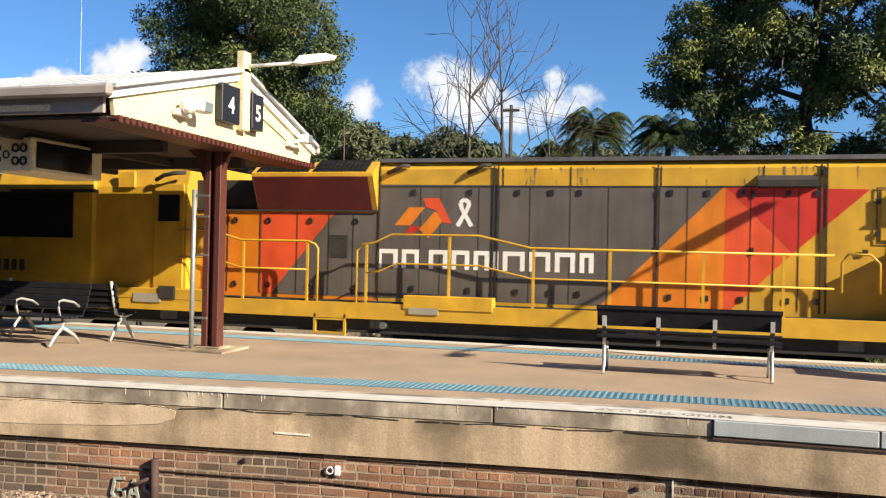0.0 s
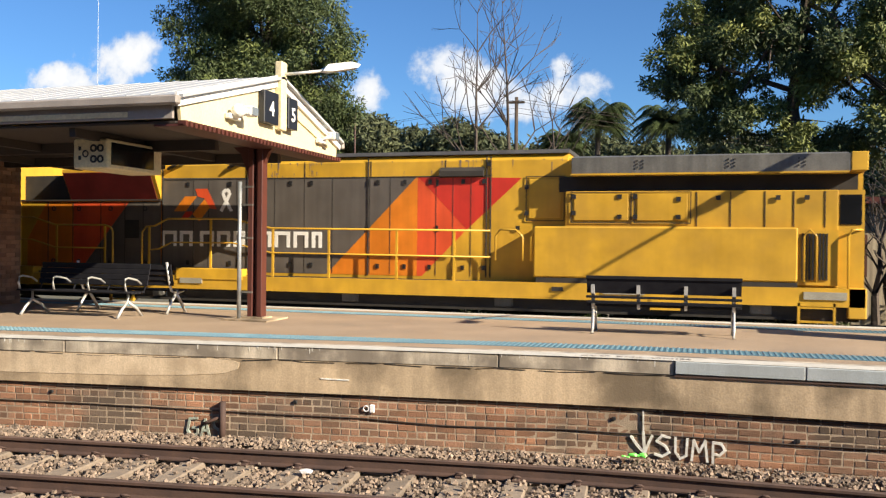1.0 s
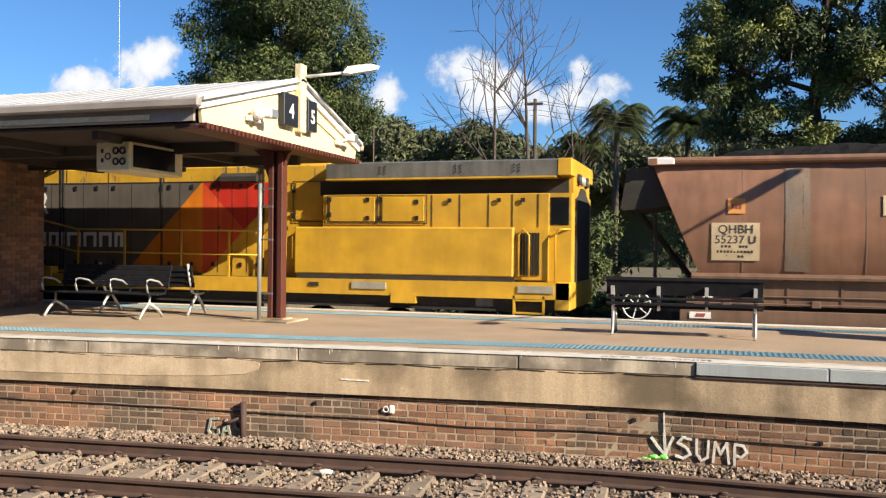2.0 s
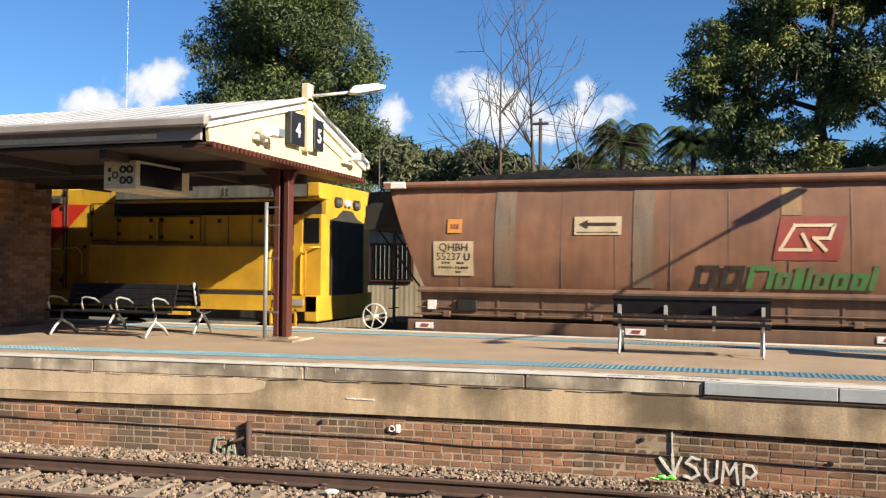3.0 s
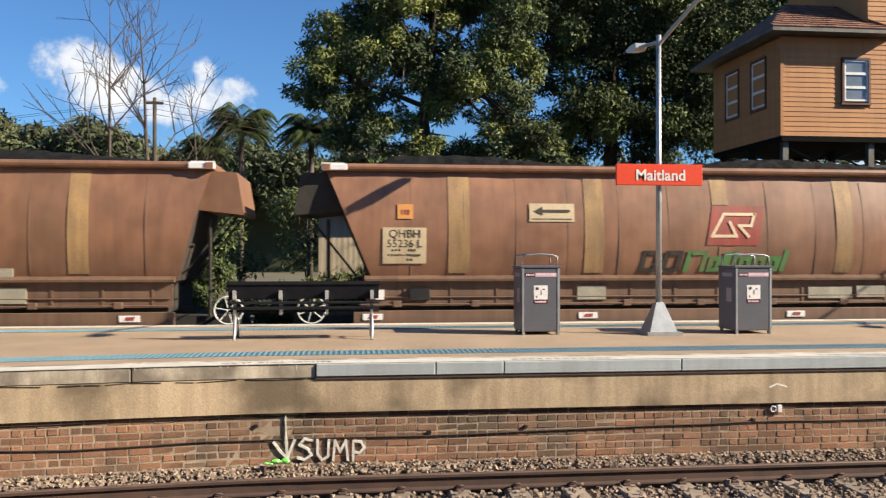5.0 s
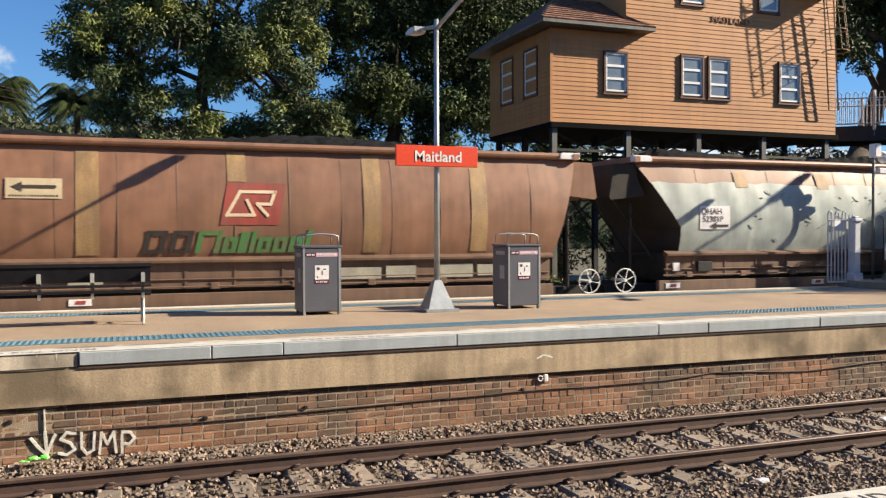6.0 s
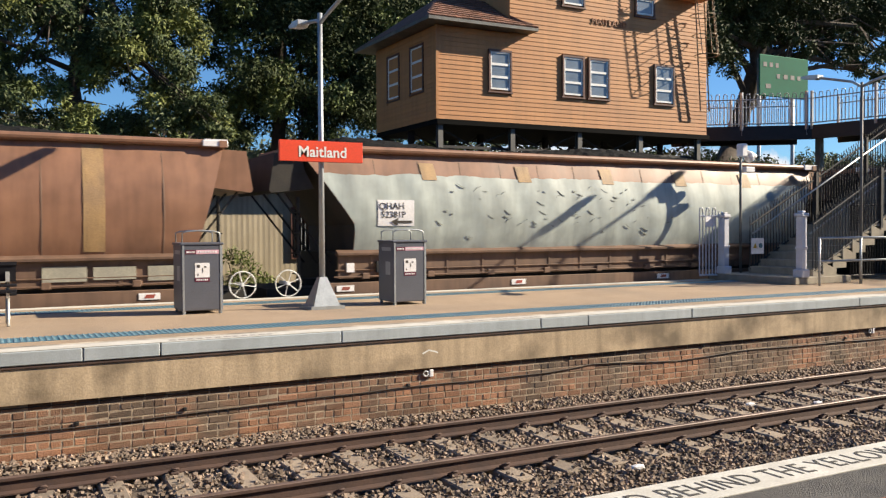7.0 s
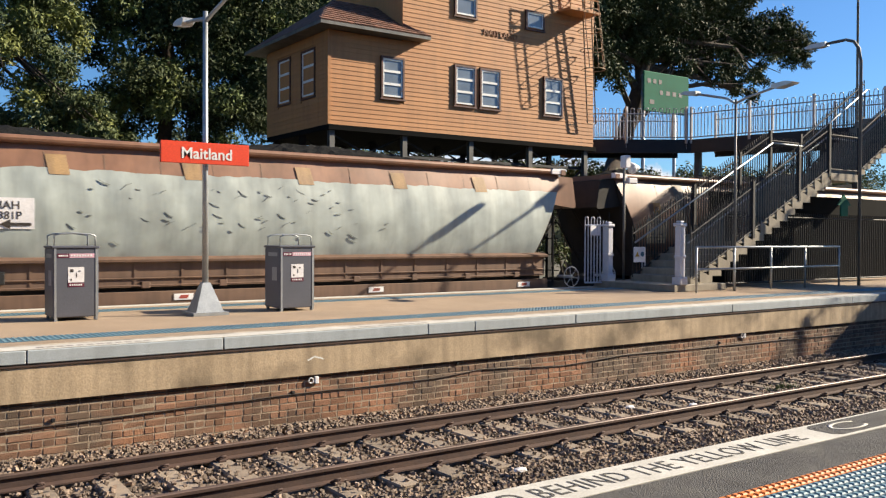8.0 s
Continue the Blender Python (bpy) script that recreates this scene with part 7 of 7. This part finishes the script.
def build_arm_bench():
    """Back-to-back bench with alloy armrests in the canopy's shade."""
    t = thing("bench", "black station bench with curved alloy armrests and legs", "bench", "platform benches")
    y, x0, x1 = 12.25, -11.35, -9.2
    b = B()
    for k, (yy, z) in enumerate(((y + .02, .43), (y + .12, .42), (y + .22, .41), (y + .32, .41), (y + .42, .42))):
        box(b, x0 - .05, yy - .04, z - .016, x1 + .05, yy + .04, z + .016, .006)
    each("seat_slat", b, "bench_dark", t)
    b = B()
    for k in range(4):
        z = .52 + k * .095
        box(b, x0 - .05, y + .52 + k * .025, z, x1 + .05, y + .55 + k * .025, z + .092, .006)
    each("back_slat", b, "bench_dark", t)
    for f in (0, .33, .66, 1):
        x = x0 + (x1 - x0) * f
        b = B()
        tube_along(b, [(x, y + .02, .44), (x, y - .02, .56), (x, y + .0, .655), (x, y + .08, .67), (x, y + .30, .63), (x, y + .42, .56)], .018, 7)
        part("armrest", b, "alu", t, "curved alloy armrest")
        b = B()
        tube_along(b, [(x, y + .48, .40), (x, y + .56, .55), (x, y + .66, .88)], .018, 6)
        part("bracket", b, "bench_dark", t)
    for x in (x0 + .1, x1 - .1):
        b = B()
        tube_along(b, [(x, y - .08, 0), (x, y + .04, .14), (x, y + .2, .26), (x, y + .2, .40)], .026, 7)
        tube_along(b, [(x, y + .58, 0), (x, y + .44, .14), (x, y + .2, .26)], .026, 7)
        part("leg", b, "alu", t, "splayed alloy leg")
    t = thing("bench", "black station bench facing the far track, alloy end frame", "bench", "platform benches")
    y = 13.35
    b = B()
    for k, yy in enumerate((.08, .18, .28, .38)):
        box(b, x0 + .3, y + yy - .04, .40, x1 + .2, y + yy + .04, .43, .006)
    each("seat_slat", b, "bench_dark", t)
    b = B()
    for k in range(4):
        z = .50 + k * .095
        box(b, x0 + .3, y - .04 - k * .025, z, x1 + .2, y - .01 - k * .025, z + .092, .006)
    each("back_slat", b, "bench_dark", t)
    for x in (x0 + .4, x1 + .12):
        b = B()
        tube_along(b, [(x, y - .12, .92), (x, y - .05, .60), (x, y + .02, .42), (x, y + .2, .36), (x, y + .40, .40)], .026, 7)
        tube_along(b, [(x, y - .12, 0), (x, y + .02, .2), (x, y + .18, .36)], .026, 7)
        tube_along(b, [(x, y + .48, 0), (x, y + .34, .18), (x, y + .18, .36)], .026, 7)
        part("frame", b, "alu", t, "alloy end frame")


def build_bin(x, y, label):
    t = thing("litter_bin", label, "litter bin", "litter bins", at=(x, y, 0))
    w, d = .62, .60
    b = B()
    box(b, 0, 0, .05, w, d, 1.04, .012)
    part("cabinet", b, "bin_grey", t, "blue-grey steel cabinet")
    b = B()
    box(b, -.015, -.015, 1.04, w + .015, d + .015, 1.075, .008)
    part("lid", b, "bin_grey", t)
    b = B()
    for q in (.02, w - .06):
        for r in (.01, d - .05):
            box(b, q, r, 0, q + .04, r + .04, .05)
    each("foot", b, "galv", t)
    b = B()
    for q in (.03, w - .03):
        box(b, q - .014, -.006, .0, q + .014, .012, 1.05)
    each("corner_strip", b, "galv", t)
    b = B()
    for r in (.06, d - .06):
        tube_along(b, [(.03, r, 1.07), (.03, r, 1.22), (.1, r, 1.245), (w / 2, r, 1.26), (w - .1, r, 1.245), (w - .03, r, 1.22), (w - .03, r, 1.07)], .011, 6)
    each("hood_hoop", b, "galv", t, "thin metal hoops above the lid")
    b = B()
    box(b, .06, -.004, .905, .22, 0, .965)
    part("maroon_label", b, "label_maroon", t)
    b = B()
    box(b, .222, -.004, .905, .56, 0, .965)
    part("pink_label", b, "label_pink", t)
    bm = B()
    bars(bm, .075, .205, .922, -.004, .026, 5, 2)
    bars(bm, .24, .54, .922, -.004, .028, 8, 3)
    part("label_text", bm, "label_white", t)
    b = B()
    box(b, .20, -.004, .55, .42, 0, .77)
    part("poster", b, "label_white", t, "white sticker with a pictogram")
    bm = B()
    bars(bm, .23, .29, .70, -.004, .04, 1, 2)
    bars(bm, .31, .33, .62, -.004, .07, 1, 4)
    bars(bm, .34, .385, .70, -.004, .02, 1, 5)
    bars(bm, .235, .26, .575, -.004, .03, 1, 5)
    part("pictogram", bm, "ink", t)
    b = B()
    box(b, .20, -.004, .485, .42, 0, .545)
    part("sticker_band", b, "label_maroon", t)
    bm = B()
    bars(bm, .22, .40, .502, -.004, .026, 6, 7)
    part("sticker_text", bm, "label_white", t)
    b = B()
    box(b, -.004, .12, .50, 0, .30, .72)
    box(b, -.004, .1, .9, 0, .45, .96)
    each("side_label", b, "fence_grey", t)
    return t


def build_sign_pole():
    t = thing("platform_lamp_post", "grey platform lamp post with two arms on a flared base", "lamp post", at=(4.95, 13.25, 0))
    b = B()
    rod(b, (0, 0, .35), (0, 0, 4.72), .048, 12, .038)
    part("column", b, "galv", t)
    b = B()
    prism(b, [(-.28, -.28), (.28, -.28), (.28, .28), (-.28, .28)], "z", 0, .05)
    A = [b.verts.new((sx * .22, sy * .22, .05)) for sx, sy in ((-1, -1), (1, -1), (1, 1), (-1, 1))]
    C = [b.verts.new((sx * .06, sy * .06, .50)) for sx, sy in ((-1, -1), (1, -1), (1, 1), (-1, 1))]
    for k in range(4):
        b.faces.new((A[k], A[(k + 1) % 4], C[(k + 1) % 4], C[k]))
    b.faces.new(C)
    part("base", b, "galv", t, "flared welded base")
    b = B()
    tube_along(b, [(0, 0, 4.58), (.01, .2, 4.64), (.04, .60, 4.71), (.09, 1.15, 4.79)], .032, 8)
    part("arm", b, "galv", t)
    b = B()
    tube_along(b, [(0, 0, 4.56), (.02, -.35, 4.66), (.08, -1.2, 4.88), (.12, -2.0, 5.02)], .032, 8)
    part("arm", b, "galv", t)
    for y0, s in ((1.05, 1), (-1.95, -1)):
        dz = -.09 if s == 1 else .04
        dx = .09 if s == 1 else .12
        b = B()
        prism(b, [(y0, 4.86 + dz), (y0 + s * .1, 4.83 + dz), (y0 + s * .48, 4.88 + dz), (y0 + s * .51, 4.93 + dz), (y0 + s * .3, 4.96 + dz), (y0, 4.94 + dz)], "x", dx - .10, dx + .10)
        h = part("lamp_head", b, "alu", t, "flat grey lamp head")
        b = B()
        prism(b, [(y0 + s * .12, 4.832 + dz), (y0 + s * .36, 4.872 + dz), (y0 + s * .36, 4.862 + dz), (y0 + s * .12, 4.822 + dz)], "x", dx - .08, dx + .08)
        part("lens", b, "label_white", h)
    s = thing("station_sign", "red station name board with white lettering on a lamp post", "sign", at=(4.93, 13.18, 2.5))
    b = B()
    box(b, -.70, -.03, -.16, .70, .03, .17, .006)
    part("board", b, "sign_red", s)
    letters("lettering", "Maitland", .24, "white_paint", s, pose(.015, -.034, 0) @ FACE_CAM, depth=.002, bold=.004)


def build_stair_lamp():
    t = thing("platform_lamp_post", "slim grey lamp post beside the stair", "lamp post", at=(17.33, 12.62, 0))
    b = B()
    rod(b, (0, 0, 0), (0, 0, 4.45), .034, 10, .03)
    part("column", b, "grey_steel", t)
    b = B()
    tube_along(b, [(0, 0, 4.35), (0, -.3, 4.45), (0, -1.1, 4.6)], .03, 8)
    tube_along(b, [(0, 0, 4.35), (0, .25, 4.50), (.1, 1.2, 4.74)], .03, 8)
    part("arm", b, "galv", t)
    b = B()
    prism(b, [(-1.0, 4.56), (-1.15, 4.54), (-1.50, 4.60), (-1.54, 4.63), (-1.35, 4.67), (-1.0, 4.65)], "x", -.13, .13)
    part("lamp_head", b, "alu", t)
    b = B()
    prism(b, [(1.15, 4.72), (1.25, 4.70), (1.60, 4.76), (1.64, 4.80), (1.50, 4.83), (1.15, 4.80)], "x", .0, .20)
    part("lamp_head", b, "alu", t)
    t = thing("platform_lamp_post", "tall lamp post with a curved arm beside the stair", "lamp post", at=(22.1, 12.3, 0))
    b = B()
    tube_along(b, [(0, 0, 0), (0, 0, 5.85), (0, .06, 6.20), (0, .20, 6.40), (0, .42, 6.48), (0, 1.0, 6.47)], .042, 8)
    part("column", b, "grey_steel", t)
    b = B()
    prism(b, [(.95, 6.42), (1.1, 6.39), (1.52, 6.41), (1.56, 6.45), (1.40, 6.51), (.95, 6.52)], "x", -.11, .11)
    part("lamp_head", b, "alu", t, "flat grey lamp head")
    t = thing("camera_post", "slim post with white security cameras near the stair", "camera post", at=(16.5, 15.3, 0))
    b = B()
    rod(b, (0, 0, 0), (0, 0, 3.25), .034, 10)
    part("post", b, "grey_steel", t)
    b = B()
    box(b, -.05, -.1, 2.98, .14, .1, 3.30, .02)
    box(b, .1, -.08, 2.60, .42, .08, 2.74, .02)
    tube_along(b, [(.1, 0, 3.1), (.3, -.05, 3.05), (.42, -.06, 2.98)], .07, 8)
    bmesh.ops.create_icosphere(b, subdivisions=2, radius=.13, matrix=Matrix.Translation((.3, 0, 2.98)))
    part("camera_housing", b, "label_white", t, "white camera housings")


# ---- along the platform wall ----
def build_wall_things():
    yw = 10.190
    t = thing("wall_dark_line", "black cable sagging along the brick wall", "cable", "wall cables")
    b = B()
    r = random.Random(9)
    key = [(-14, -.80), (-9.3, -.82), (-6.27, -.84), (-4.0, -.86), (-2.97, -.90), (-1.57, -.87), (.93, -.87), (2.8, -.83), (4.85, -.80), (7.19, -.79), (8.0, -.73), (9.7, -.81), (10.98, -.75), (14.0, -.77), (17.9, -.81), (24, -.80)]
    pts = []
    for (xa, za), (xb, zb) in zip(key, key[1:]):
        n = max(2, int((xb - xa) / .5))
        for i in range(n):
            f = i / n
            pts.append((xa + (xb - xa) * f, yw, za + (zb - za) * f + r.uniform(-.006, .006)))
    tube_along(b, pts, .0085, 6)
    part("sheath", b, "cable", t)
    b = B()
    for x, z in ((-5.1, -.70), (-1.0, -.72), (1.0, -.84), (2.15, -.80), (5.0, -.78), (7.6, -.62), (10.2, -.62), (13.6, -.72), (-9, -.7), (15.5, -.75)):
        box(b, x - .018, yw - .012, z - .012, x + .026, yw + .03, z + .03, .006)
    each("cleat", b, "black", t)
    # thin dark tube added where only shade runs along the band's lower edge
    t = thing("wall_dark_line", "thin black line standing in for the shade under the concrete band", "cable", "wall cables")
    b = B()
    pts = [(-14 + i * .6, yw + .0, -.60 + r.uniform(-.008, .006)) for i in range(66)]
    tube_along(b, pts, .006, 5)
    part("sheath", b, "cable", t)
    t = thing("wall_pipe", "rusty upright drain pipe on the brick wall", "pipe")
    b = B()
    rod(b, (-6.17, 10.155, -.72), (-6.17, 10.155, -1.3), .04, 8)
    tube_along(b, [(-6.17, 10.155, -.9), (-6.35, 10.145, -.98), (-6.45, 10.155, -1.02)], .02, 6)
    part("pipe", b, "rail_side", t)
    for x, z in ((-4.05, -.73), (5.3, -.64), (14.3, -.62)):
        t = thing("junction_box", "small white junction box with a round socket on the wall", "junction box", "wall boxes")
        b = B()
        box(b, x, 10.165, z - .05, x + .06, 10.21, z + .05, .01)
        part("box", b, "label_white", t)
        b = B()
        ring_band(b, (x - .05, 10.178, z), .034, .009, "y", 14, 5)
        part("socket", b, "label_white", t)
    b = B()
    rr = random.Random(2)
    for i in range(14):
        p = Vector((-.75 + rr.uniform(-.12, .12), 9.98 + rr.uniform(-.06, .06), -1.10 + rr.uniform(0, .05)))
        bmesh.ops.create_icosphere(b, subdivisions=1, radius=rr.uniform(.015, .033), matrix=Matrix.Translation(p) @ Matrix.Diagonal((1.6, 1, .6, 1)))
    solid("plastic_bag", b, "lime", "crumpled bright green plastic bag on the stones", "litter")
    for i, (x, y, c) in enumerate(((-4.2, 9.0, "label_white"), (9.6, 8.7, "label_white"), (6.1, 7.0, "label_white"), (10.5, 8.3, "label_white"))):
        b = B()
        bmesh.ops.create_icosphere(b, subdivisions=1, radius=.06, matrix=Matrix.Translation((x, y, -1.22)) @ Matrix.Diagonal((1.5, 1, .5, 1)))
        solid("litter_scrap", b, c, "crumpled white paper scrap between the sleepers", "litter", "litter scraps")
    rw = random.Random(77)
    b = B()
    for _ in range(90):
        a, ln = rw.uniform(0, 6.28), rw.uniform(.06, .17)
        x, y = 13.1 + rw.gauss(0, .22), 8.55 + rw.gauss(0, .08)
        d = Vector((math.cos(a), math.sin(a), 0))
        q = Vector((x, y, -1.32))
        n = Vector((-d.y, d.x, 0)) * .006
        tip = q + d * ln * .6 + Vector((0, 0, ln))
        b.faces.new([b.verts.new(v) for v in (q - n, q + n, q.lerp(tip, .6) + n * .8 + Vector((0, 0, .02)), tip)])
    solid("weed_tuft", b, "leaf", "dry green weed tuft between the sleepers", "weeds", kind="stuff")
    # sprayed words
    g = thing("graffiti", "white sprayed word and arrow on the brick wall", "graffiti")
    yy = 10.194

    def stroke(bm, pts, r=.014):
        for a, c in zip(pts, pts[1:]):
            d = Vector((c[0] - a[0], c[1] - a[1]))
            if d.length < 1e-5:
                continue
            d = d.normalized() * r
            prism(bm, [(a[0] + d.y - d.x * .6, a[1] - d.x - d.y * .6), (c[0] + d.y + d.x * .6, c[1] - d.x + d.y * .6), (c[0] - d.y + d.x * .6, c[1] + d.x + d.y * .6), (a[0] - d.y - d.x * .6, a[1] + d.x - d.y * .6)], "y", yy - .004 - .0004 * (len(bm.faces) % 7), yy + .012)
        return bm
    b = B()
    stroke(b, [(-.665, -.60), (-.66, -.85)], .008)
    stroke(b, [(-.66, -.85), (-.645, -1.08)], .016)
    stroke(b, [(-.80, -.90), (-.73, -1.0), (-.645, -1.09), (-.60, -.97), (-.56, -.88)], .015)
    part("arrow", b, "spray", g)
    b = B()
    s0, zc = -.53, -.99
    stroke(b, [(s0 + .17, zc + .10), (s0 + .08, zc + .12), (s0 + .02, zc + .05), (s0 + .12, zc - .0), (s0 + .16, zc - .07), (s0 + .08, zc - .12), (s0, zc - .10)])
    stroke(b, [(s0 + .23, zc + .11), (s0 + .23, zc - .06), (s0 + .28, zc - .13), (s0 + .35, zc - .09), (s0 + .36, zc + .10)])
    stroke(b, [(s0 + .41, zc - .14), (s0 + .43, zc + .09), (s0 + .49, zc - .04), (s0 + .555, zc + .09), (s0 + .58, zc - .14)])
    stroke(b, [(s0 + .64, zc - .16), (s0 + .64, zc + .08), (s0 + .73, zc + .07), (s0 + .77, zc + .0), (s0 + .71, zc - .06), (s0 + .65, zc - .05)])
    part("letters", b, "spray", g)
    g2 = thing("graffiti", "faded pale green sprayed tag on the brick wall", "graffiti")
    b = B()
    s0, zc = -6.68, -1.06
    stroke(b, [(s0 + .13, zc + .11), (s0 + .03, zc + .10), (s0, zc - .05), (s0 + .06, zc - .13), (s0 + .14, zc - .08), (s0 + .13, zc - .01), (s0 + .07, zc - .01)])
    stroke(b, [(s0 + .18, zc - .13), (s0 + .24, zc + .10), (s0 + .30, zc - .12)])
    stroke(b, [(s0 + .20, zc - .04), (s0 + .28, zc - .04)])
    stroke(b, [(s0 + .44, zc + .10), (s0 + .35, zc + .08), (s0 + .36, zc + .01), (s0 + .44, zc - .04), (s0 + .42, zc - .12), (s0 + .34, zc - .11)])
    part("letters", b, "spray_thin", g2)
    g3 = thing("graffiti", "small white sprayed arch mark on the concrete band", "graffiti")
    yy = 10.168
    b = B()
    stroke(b, [(5.14, -.45), (5.2, -.37), (5.29, -.33), (5.40, -.36), (5.50, -.44)], .010)
    stroke(b, [(5.18, -.42), (5.47, -.42)], .008)
    stroke(b, [(5.33, -.33), (5.34, -.42)], .007)
    stroke(b, [(4.50, -.37), (4.70, -.355), (4.90, -.34)], .010)
    stroke(b, [(-4.7, -.38), (-4.35, -.385)], .008)
    stroke(b, [(-8.45, -.06), (-8.38, -.1), (-8.45, -.14), (-8.40, -.2)], .008)
    each("mark", b, "spray", g3)


def build_bricks(wall):
    """The nearest bricks singly, the rest of the wall in one mesh."""
    rr = random.Random(8)
    meshes = []
    for v in range(5):
        b = B()
        box(b, -.115, -.012, -.036, .115, .03, .036, .006)
        for vert in b.verts:
            vert.co += Vector((rr.uniform(-.003, .003), rr.uniform(-.004, .004), rr.uniform(-.003, .003)))
        me = bpy.data.meshes.new("brick")
        b.to_mesh(me)
        b.free()
        me.materials.append(M["brick"])
        meshes.append(me)
    heads = []
    for v in range(3):
        b = B()
        box(b, -.054, -.012, -.036, .054, .03, .036, .006)
        for vert in b.verts:
            vert.co += Vector((rr.uniform(-.003, .003), rr.uniform(-.004, .004), rr.uniform(-.003, .003)))
        me = bpy.data.meshes.new("brick")
        b.to_mesh(me)
        b.free()
        me.materials.append(M["brick"])
        heads.append(me)
    V, F = [], []
    k = 0
    for row in range(9):
        z = -.605 - row * .086
        header = row % 2 == 1
        step = .12 if header else .24
        x = -16 + (0 if header else (.06 if row % 4 == 0 else .18)) + rr.uniform(-.012, .012)
        while x < 25:
            if -2.2 < x < 4.2:
                o = new("brick", heads[rr.randrange(3)] if header else meshes[rr.randrange(5)])
                o.parent = wall
                o.location = (x, 10.2145 + rr.uniform(-.003, .003), z)
            else:
                w, h, q = step / 2 - .006, .037, 10.2015 + rr.uniform(-.003, .004)
                V += [(x - w, 10.215, z - h), (x + w, 10.215, z - h), (x + w, 10.215, z + h), (x - w, 10.215, z + h), (x - w + .006, q, z - h + .005), (x + w - .006, q, z - h + .005), (x + w - .006, q, z + h - .005), (x - w + .006, q, z + h - .005)]
                F += [(k + 4, k + 5, k + 6, k + 7), (k, k + 1, k + 5, k + 4), (k + 1, k + 2, k + 6, k + 5), (k + 2, k + 3, k + 7, k + 6), (k + 3, k, k + 4, k + 7)]
                k += 8
            x += step + rr.uniform(-.002, .002)
    o = raw("bricks", V, F, "brick_far", wall)
    o["kind"] = "stuff"


# ---- build all ----
build_ground()
build_track(8.61, -40, 45)
build_track(4.75, -40, 45, False)
build_track(17.3, -60, 80, False)
build_stones()
wall_platform = build_island()
build_near_platform()
build_sky_block()
build_canopy()
build_canopy_things()
build_signal_box()
build_stair()
build_bridge()
build_shed()
build_masts()
build_green()
loco = build_loco()
wagons = [build_wagon(9.42, "QHBH", "55237 U", 0, 11), build_wagon(25.95, "QHBH", "55236 L", 1, 12), build_wagon(41.88, "QHAH", "52381P", 2, 13), build_wagon(58.25, "QHBH", "", 0, 14)]
build_bench(-1.6, 12.95, "dark slatted station bench with alloy brackets and legs")
build_arm_bench()
build_bin(2.75, 13.3, "blue-grey steel litter bin cabinet near the bench")
build_bin(6.14, 13.1, "blue-grey steel litter bin cabinet near the lamp post")
build_sign_pole()
build_stair_lamp()
build_wall_things()
build_bricks(wall_platform)


def motions():
    """The train rolls past to -x, slowing very slightly."""
    rows = [(t, pose(-5.433 * t + 0.033 * t * t, 0, 0)) for t in (0, 1, 2, 3, 4, 5, 6, 7, 8)]
    for thing_ in [loco] + wagons:
        walk(thing_, rows)


def swing(x):
    """The near line and the platform edge swing towards the near side beyond the coping stones."""
    u = min(0, max(x, -14) + .5)
    return -.118 * (math.sqrt(u * u + 1) - 1)


def bend_line():
    """Lays the edge, its wall and the near track along the swing; what stands further in stays."""
    bpy.context.view_layer.update()
    for ob in [o for o in scene.objects if o.type == "MESH"]:
        mw = ob.matrix_world
        cs = [mw @ Vector(c) for c in ob.bound_box]
        xs, ys, zs = [c.x for c in cs], [c.y for c in cs], [c.z for c in cs]
        if min(xs) > -.5 or max(zs) > .3 or min(ys) < 3.31 or min(ys) > 11.6:
            continue
        top = ob.parent or ob
        top = top.parent or top
        mid, along = (min(xs) + max(xs)) / 2, 0
        if min(ys) > 9.7 and max(ys) < 10.4 and max(xs) - min(xs) < 3 and not top.name.startswith(("wall_platform", "edge", "tactile", "rail", "sleeper")):
            along = mid * swing(mid) / 10.2      # what is fixed to the wall keeps its bearing
        if ob.data.users > 1 or max(xs) - min(xs) < .12:
            y = (min(ys) + max(ys)) / 2
            w = min(1, (y - 3.3) / 3)
            mv = swing(mid + along) * w
            turn = math.atan((swing(mid + .05) - swing(mid - .05)) * 10 * w)
            ob.matrix_world = Matrix.Translation((mid + along, y + mv, 0)) @ Matrix.Rotation(turn, 4, "Z") @ Matrix.Translation((-mid, -y, 0)) @ mw
            continue
        bm = bmesh.new()
        bm.from_mesh(ob.data)
        bm.transform(mw)
        if len(bm.verts) < 3000:
            for x in (-14, -9, -7, -5.5, -4.5, -4, -3.5, -3, -2.5, -2, -1.5, -1, -.5):
                bmesh.ops.bisect_plane(bm, geom=bm.verts[:] + bm.edges[:] + bm.faces[:], plane_co=(x, 0, 0), plane_no=(1, 0, 0))
        bm.transform(Matrix.Translation((along, -.008 if top.name.startswith("graffiti") else 0, 0)))
        for v in bm.verts:
            y = v.co.y
            v.co.y += swing(v.co.x) * min(1, max(0, (y - 3.3) / 3)) * (1 if y < 12 else 0)
        bm.transform(mw.inverted())
        bm.to_mesh(ob.data)
        bm.free()


bend_line()

motions()
